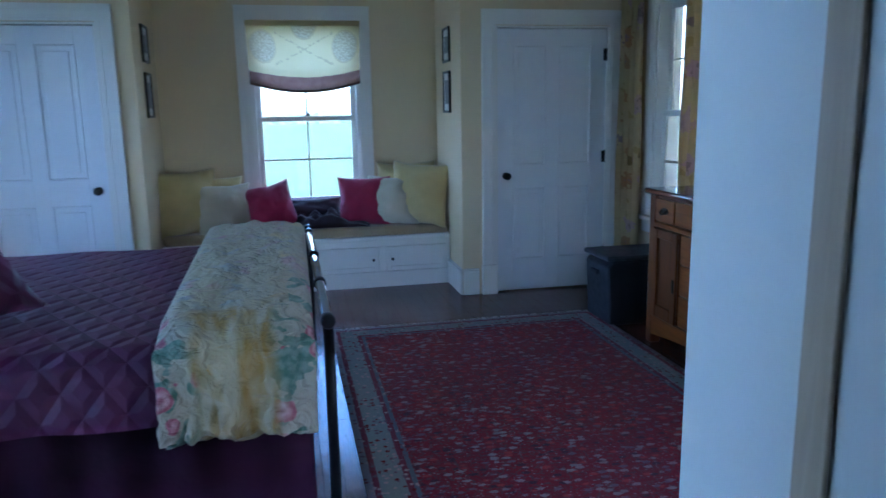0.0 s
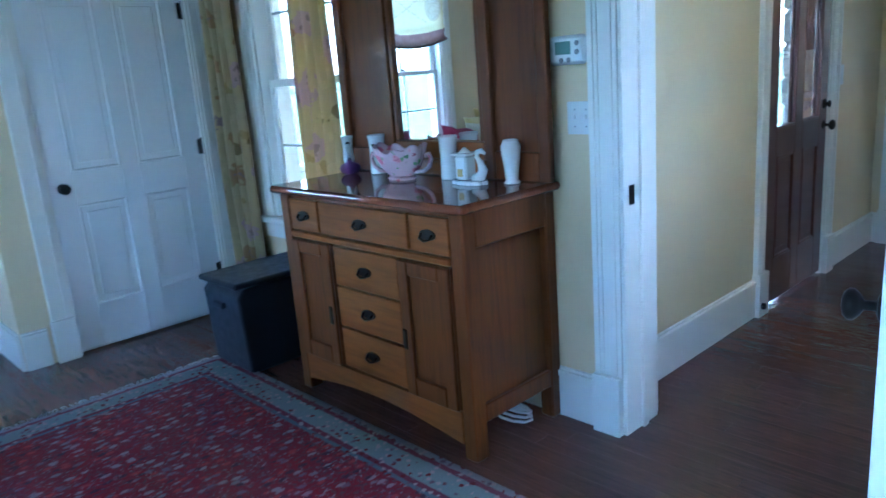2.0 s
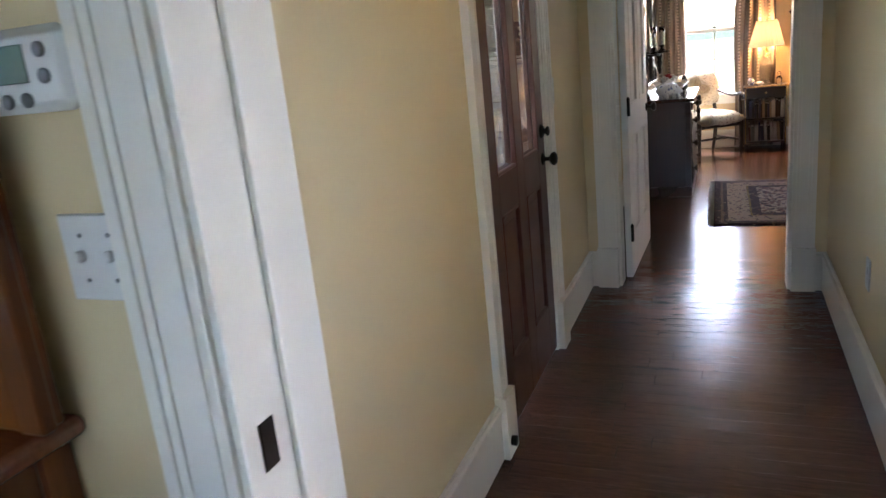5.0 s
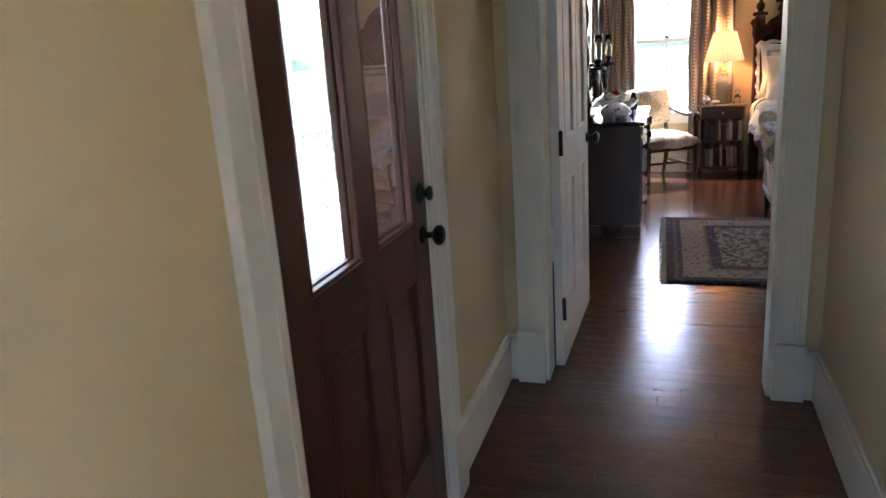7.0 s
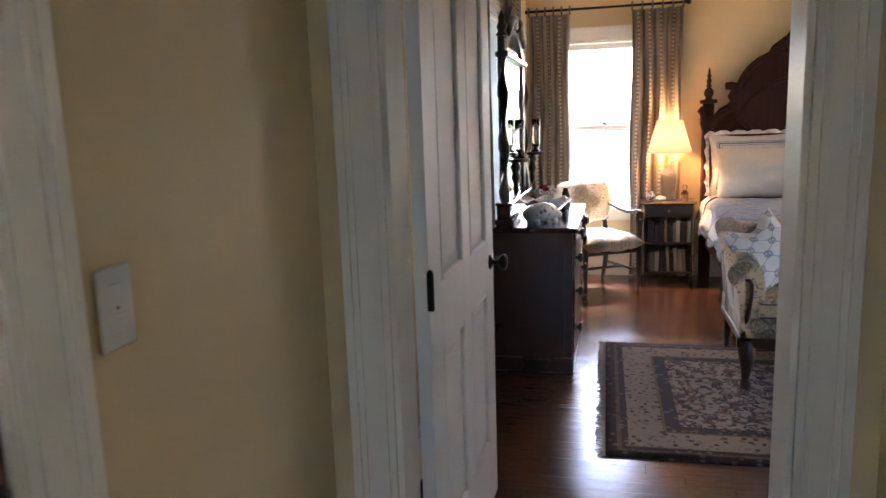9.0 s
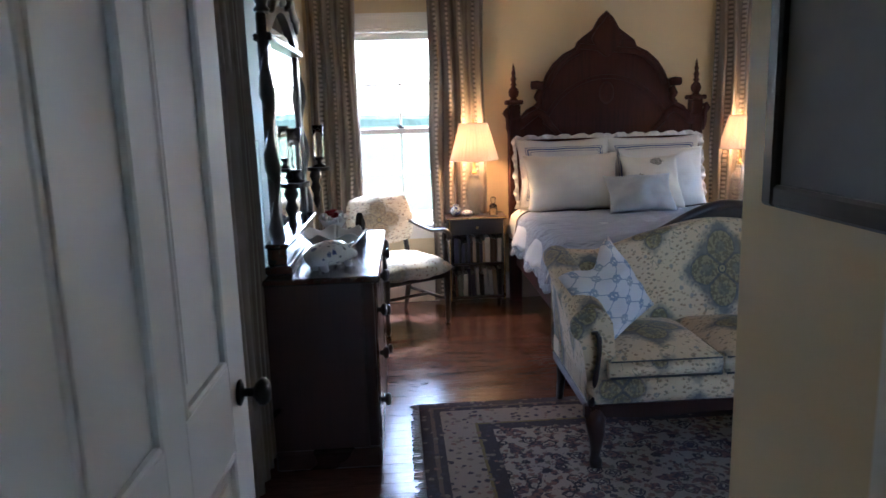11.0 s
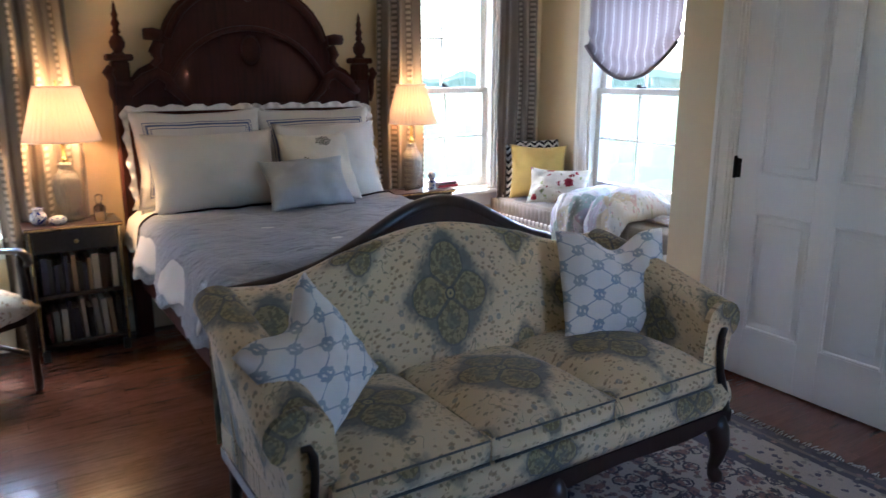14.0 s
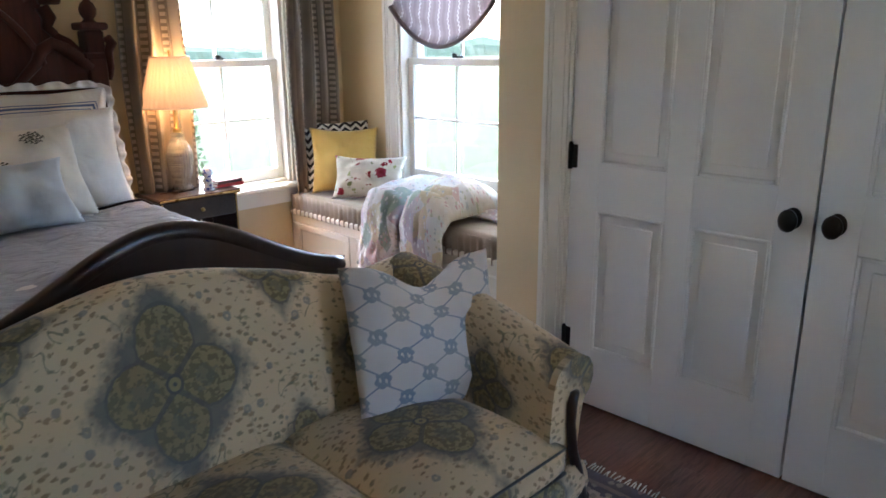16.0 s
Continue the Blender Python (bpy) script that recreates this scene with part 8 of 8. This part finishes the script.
# picture by the guest room entry
root = thing("framed_picture", Matrix.Translation((6.44, 1.3305, 1.66)) @ Matrix.Rotation(radians(180), 4, "Z"), "dark-framed picture on the entry wall", "picture")
bm = BM()
for q in ((-0.18, -0.145, -0.33, 0.33), (0.145, 0.18, -0.33, 0.33), (-0.145, 0.145, -0.33, -0.295), (-0.145, 0.145, 0.295, 0.33)):
    cbox(bm, q[0], q[1], -0.025, -0.001, q[2], q[3], c=0.005)
part("frame", bm, EBON, root)
bm = BM()
cbox(bm, -0.145, 0.145, -0.012, -0.002, -0.295, 0.295, c=0.001)
part("print", bm, GREY, root, "dim grey print")

# ---- porch and garden ----
let_light(LEAF, 0.5)
bm = BM()
cbox(bm, 2.85, 10.6, 2.80, 5.45, -0.30, -0.10, c=0.01)
porch = tagged(part("porch", bm, DECKW), "weathered grey board porch deck", "porch", "", "structure")
bm = BM()
cbox(bm, 0, 0.130, 2.82, 5.44, -0.098, -0.06, c=0.004)
deck_unit = bpy.data.meshes.new("deck_board")
bm.to_mesh(deck_unit)
bm.free()
deck_unit.materials.append(DECKY)
for k in range(56):
    ob = new("deck_board", deck_unit)
    ob.parent = porch
    ob.location = (2.87 + k * 0.138, 0, 0)


# roof out of view, added to shade the bedroom window, hall door and deck
bm = BM()
cbox(bm, 2.85, 10.7, 2.80, 5.6, 2.62, 2.72, c=0.01)
cbox(bm, 2.85, 10.7, 5.3, 5.5, 2.42, 2.615, c=0.01)
tagged(part("porch_roof", bm, SIDING), "unseen white boarded porch ceiling added for shade", "porch roof", "", "structure")


def railing():
    root = thing("porch_railing", pose(0, 5.22, -0.06), "white porch railing with cut-out trefoil panels", "railing")
    x0, x1 = 3.0, 10.4
    bm = BM()
    cbox(bm, x0, x1, -0.05, 0.05, 0.86, 0.91, c=0.012)
    part("top_rail", bm, SIDING, root)
    bm = BM()
    cbox(bm, x0, x1, -0.03, 0.03, 0.79, 0.855, c=0.006)
    part("under_rail", bm, SIDING, root)
    bm = BM()
    cbox(bm, x0, x1, -0.045, 0.045, 0.02, 0.17, c=0.008)
    part("bottom_rail", bm, SIDING, root)
    x = x0
    while x <= x1:
        bm = BM()
        cbox(bm, x - 0.05, x + 0.05, -0.055, 0.055, 0.001, 0.86, c=0.008)
        part("post", bm, SIDING, root)
        x += 1.23
    # fretwork of holes: a slab with clover and round openings left as gaps between drawn strips
    x = x0 + 0.05
    while x < x1 - 0.1:
        bm = BM()
        fret(bm, x, min(x + 1.13, x1), 0.171, 0.789)
        part("fret_panel", bm, FRETM, root, "cut-out fretwork panel")
        x += 1.23


def fret(bm, x0, x1, z0, z1):
    """A board pierced by rows of clovers and discs, cut on a fine grid."""
    def hole(x, z):
        for ox, oz, big in ((0, 0, 1), (0.1, 0.155, 1), (0.1, 0, 0), (0, 0.155, 0)):
            dx = (x - ox + 0.1) % 0.2 - 0.1
            dz = (z - oz + 0.155) % 0.31 - 0.155
            if big:
                for px, pz in ((0.028, 0), (-0.028, 0), (0, 0.045), (0, -0.045)):
                    if (dx - px) ** 2 + (dz - pz) ** 2 < 0.034 ** 2:
                        return True
            elif dx * dx + dz * dz < 0.026 ** 2:
                return True
        return False
    s = 0.0125
    nx, nz = int((x1 - x0) / s), int((z1 - z0) / s)
    grid = [[not hole((i + 0.5) * s, (j + 0.5) * s + 0.02) or i in (0, nx - 1) or j in (0, nz - 1) for j in range(nz)] for i in range(nx)]
    vs = {}

    def V(i, j, k):
        if (i, j, k) not in vs:
            vs[i, j, k] = bm.verts.new((x0 + i * s, -0.01 + 0.02 * k, z0 + j * s))
        return vs[i, j, k]
    for i in range(nx):
        for j in range(nz):
            if grid[i][j]:
                bm.faces.new((V(i, j, 0), V(i + 1, j, 0), V(i + 1, j + 1, 0), V(i, j + 1, 0)))
                bm.faces.new((V(i, j, 1), V(i, j + 1, 1), V(i + 1, j + 1, 1), V(i + 1, j, 1)))
                for di, dj, a, b in ((-1, 0, (0, 0), (0, 1)), (1, 0, (1, 1), (1, 0)), (0, -1, (1, 0), (0, 0)), (0, 1, (0, 1), (1, 1))):
                    p, q = i + di, j + dj
                    if not (0 <= p < nx and 0 <= q < nz and grid[p][q]):
                        bm.faces.new((V(i + a[0], j + a[1], 0), V(i + b[0], j + b[1], 0), V(i + b[0], j + b[1], 1), V(i + a[0], j + a[1], 1)))


FRETM = painted("grey_blue_fret_paint", (0.33, 0.34, 0.36), 0.7)
railing()


def stone_pier():
    """Coursed rough stones against the wall beside the porch door, each a part."""
    root = thing("stone_pier", pose(5.058, 2.705, -0.098), "rough pale fieldstone pier beside the porch door", "pier")
    bm = BM()
    cbox(bm, 0.02, 0.33, 0.0, 0.085, 0.001, 2.69, c=0.004)
    part("mortar", bm, STONE, root)
    rg = random.Random(7)
    z = 0.004
    while z < 2.62:
        h = min(rg.uniform(0.10, 0.24), 2.69 - z)
        a = 0.0
        while a < 0.34:
            w = rg.uniform(0.12, 0.24)
            w = 0.35 - a if a + w > 0.29 else w
            o = rg.uniform(-0.018, 0.012)
            bm = BM()
            cbox(bm, a + (o if a == 0 else 0.005), a + w - 0.005, 0.002, 0.10 + rg.uniform(-0.012, 0.012), z + 0.005, z + h - 0.005, c=0.014)
            for v in bm.verts:
                v.co += Vector([0.006 * noise.noise(v.co * 9 + Vector((q, z, 3))) for q in (0, 5, 9)])
            part("stone", bm, STONE, root)
            a += w
        z += h


stone_pier()


def porch_post(x):
    """A slim square post from the railing to the porch roof."""
    root = thing("porch_post", pose(x, 5.22, 0.852), "slim white square porch post above the railing", "post")
    bm = BM()
    cbox(bm, -0.04, 0.04, -0.04, 0.04, 0.0, 1.56, c=0.006)
    part("shaft", bm, SIDING, root)
    for z0, z1, r in ((0.0, 0.09, 0.055), (1.46, 1.56, 0.055)):
        bm = BM()
        cbox(bm, -r, r, -r, r, z0, z1, c=0.006)
        part("collar", bm, SIDING, root)


for x in (4.23, 6.69, 9.15):
    porch_post(x)


def leaf_mesh(bm, c, r, n, rg, size, up=1.0):
    for _ in range(n):
        d = Vector((rg.gauss(0, 1), rg.gauss(0, 1), rg.gauss(0, 1))).normalized() * r * rg.random() ** 0.45
        p = Vector(c) + Vector((d.x, d.y, d.z * up))
        a, b = Vector((rg.gauss(0, 1), rg.gauss(0, 1), rg.gauss(0, 1))).normalized(), Vector((rg.gauss(0, 1), rg.gauss(0, 1), rg.gauss(0, 1))).normalized()
        b = a.cross(b).normalized()
        s = size * rg.uniform(0.6, 1.3)
        q = [bm.verts.new(p + a * s), bm.verts.new(p + b * s * 0.5), bm.verts.new(p - a * s), bm.verts.new(p - b * s * 0.5)]
        bm.faces.new(q)


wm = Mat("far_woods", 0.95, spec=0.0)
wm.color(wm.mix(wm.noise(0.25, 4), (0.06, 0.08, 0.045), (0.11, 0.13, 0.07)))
# pale emission stands in for haze over the distant trees
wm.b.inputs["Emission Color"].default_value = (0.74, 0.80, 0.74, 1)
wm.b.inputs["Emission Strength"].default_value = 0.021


def far_woods():
    """A low uneven belt of trees along the far edge of the meadow, seen as distance; its haze is a pale glow."""
    V, F = [], []
    n = 420
    for k in range(n + 1):
        a = radians(-75 + 195 * k / n)
        h = 2.6 + 2.6 * noise.noise(Vector((k * 0.045, 1, 0))) + 1.3 * noise.noise(Vector((k * 0.21, 5, 0))) + 0.5 * noise.noise(Vector((k * 0.9, 9, 0)))
        h = max(0.5, h)
        for r, z in ((150, -1.6), (150.5, -0.8 + h * 0.6), (152, -0.8 + h), (156, -0.8 + h * 0.8), (158, -1.6)):
            rr = r + 0.7 * noise.noise(Vector((k * 0.8, z, 3)))
            V.append((9 + rr * math.cos(a), rr * math.sin(a), z))
    for k in range(n):
        for q in range(4):
            i = k * 5 + q
            F.append((i, i + 5, i + 6, i + 1))
    me = bpy.data.meshes.new("far_woods")
    me.from_pydata(V, [], F)
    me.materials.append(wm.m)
    return tagged(new("far_woods", me), "pale hazy line of trees beyond the meadow", "woods", "", "stuff")


far_woods()


def cypress(x, y, h, r, seed, label):
    rg = random.Random(seed)
    root = thing("cypress", pose(x, y, -0.76), label, "tree")
    bm = BM()
    tube(bm, [(0, 0, 0), (0, 0, h * 0.5), (0, 0, h * 0.95)], [0.05, 0.035, 0.008], 8)
    part("trunk", bm, BARK, root)
    bm = BM()
    for k in range(26):
        v = k / 25
        rr = r * (0.45 + 0.7 * math.sin(math.pi * min(1, 0.12 + v * 0.88)) ** 0.8) * (1.05 - 0.55 * v)
        leaf_mesh(bm, (rr * 0.25 * math.cos(k * 2.4), rr * 0.25 * math.sin(k * 2.4), h * (0.06 + 0.92 * v)), rr, 120, rg, 0.05, 1.0)
    part("crown", bm, LEAF, root)


cypress(16.0, -3.0, 2.9, 0.34, 3, "slim dark green cypress outside the window")
cypress(14.2, -8.5, 2.6, 0.36, 4, "slim dark green cypress outside the window")


def bush(x, y, r, seed):
    rg = random.Random(seed)
    root = thing("bush", pose(x, y, -0.77), "rounded green garden shrub", "shrub")
    bm = BM()
    for k in range(6):
        a = k * 1.05
        tube(bm, [(0, 0, 0), (r * 0.4 * math.cos(a), r * 0.4 * math.sin(a), r * 0.6), (r * 0.7 * math.cos(a), r * 0.7 * math.sin(a), r * 1.0)], [0.025, 0.015, 0.004], 6)
    part("stem", bm, BARK, root)
    bm = BM()
    for k in range(14):
        a = rg.uniform(0, 6.28)
        leaf_mesh(bm, (r * 0.6 * math.cos(a) * rg.random(), r * 0.6 * math.sin(a) * rg.random(), r * rg.uniform(0.4, 1.0)), r * 0.5, 110, rg, 0.06, 0.9)
    part("leaves", bm, LEAF, root)


bush(17.5, 3.2, 0.6, 1)
bush(13.6, -2.0, 0.55, 2)

# ---- floor strips, last ----
def strips():
    rg = random.Random(3)
    P = 0.083
    runs = []
    x = -2.3
    while x < 11.15:
        xc = x + P / 2
        if xc < 2.81:
            y0, y1 = (-1.6 if -1.05 < xc < 1.05 else 0.1), 5.70
        elif xc < 6.12:
            y0, y1 = (1.46, 2.37) if xc < 2.81 else (1.2, 2.6)
        else:
            y0, y1 = (1.25, 2.62) if xc < 6.7 else (-1.9, 2.66)
        y = y0 - rg.uniform(0, 0.6)
        while y < y1:
            L = rg.uniform(0.7, 1.9)
            a, b = max(y, y0), min(y + L, y1)
            if b - a > 0.03:
                runs.append((x, a, b))
            y += L
        x += P
    bm = BM()
    cbox(bm, 0.0003, P - 0.0003, 0, 1, -0.018, 0.0, c=0.0006)
    unit = bpy.data.meshes.new("plank")
    bm.to_mesh(unit)
    bm.free()
    unit.materials.append(FLOORM)
    near, rest = [], []
    for x, a, b in runs:
        ok = (2.0 < x < 8.3 and 1.0 < (a + b) / 2 < 2.75) or (8.3 < x < 10.6 and 0.6 < (a + b) / 2 < 2.3) or (7.0 < x < 9.3 and -1.7 < (a + b) / 2 < -0.7)
        (near if ok and len(near) < 300 else rest).append((x, a, b))
    for x, a, b in near:
        ob = new("plank", unit)
        ob.parent = FLOOR
        ob.location = (x, a + 0.0006, rg.uniform(-0.0002, 0.0))
        ob.scale = (1, b - a - 0.0012, 1)
    V, F = [], []
    for x, a, b in rest:
        z = rg.uniform(-0.0002, 0.0)
        i = len(V)
        x0, x1, y0, y1, c = x + 0.0003, x + P - 0.0003, a + 0.0006, b - 0.0006, 0.0006
        V += [(x0, y0, z - 0.018), (x1, y0, z - 0.018), (x1, y1, z - 0.018), (x0, y1, z - 0.018), (x0, y0, z - c), (x1, y0, z - c), (x1, y1, z - c), (x0, y1, z - c), (x0 + c, y0 + c, z), (x1 - c, y0 + c, z), (x1 - c, y1 - c, z), (x0 + c, y1 - c, z)]
        F += [(i + 8, i + 9, i + 10, i + 11)]
        for p, q in ((0, 1), (1, 2), (2, 3), (3, 0)):
            F += [(i + p, i + q, i + q + 4, i + p + 4), (i + 4 + p, i + 4 + q, i + q + 8, i + p + 8)]
    me = bpy.data.meshes.new("plank_field")
    me.from_pydata(V, [], F)
    me.materials.append(FLOORI)
    ob = new("plank_field", me)
    ob.parent = FLOOR
    ob["kind"] = "stuff"


fi = Mat("oak_floor_field", 0.3)
_geo = fi.nt.nodes.new("ShaderNodeNewGeometry")
_r = Ex(fi.nt, _geo.outputs["Random Per Island"])
_g = fi.noise(7, 6, (9, 0.7, 9), 1.0)
_f = fi.noise(46, 3, (9, 0.6, 9))
_c = fi.ramp(_g, [(0.28, (0.092, 0.042, 0.029)), (0.55, (0.165, 0.076, 0.052)), (0.78, (0.108, 0.050, 0.034))])
_c = fi.mix(0.4, _c, fi.ramp(_r, [(0.0, (0.68, 0.64, 0.62)), (0.5, (0.88, 0.85, 0.83)), (1.0, (1.12, 1.06, 1.0))]), "MULTIPLY")
_c = fi.mix(0.4, _c, fi.ramp(_f, [(0.35, (0.3, 0.3, 0.3)), (0.65, (1, 1, 1))]), "MULTIPLY")
fi.color(_c)
fi.rough(fi.noise(2.2, 2), 0.18, 0.26)
fi.bump(_f, 0.03, 0.001)
fi.bump(fi.noise(3.0, 2, (3, 1, 1)), 0.07, 0.004)
FLOORI = fi.m
strips()
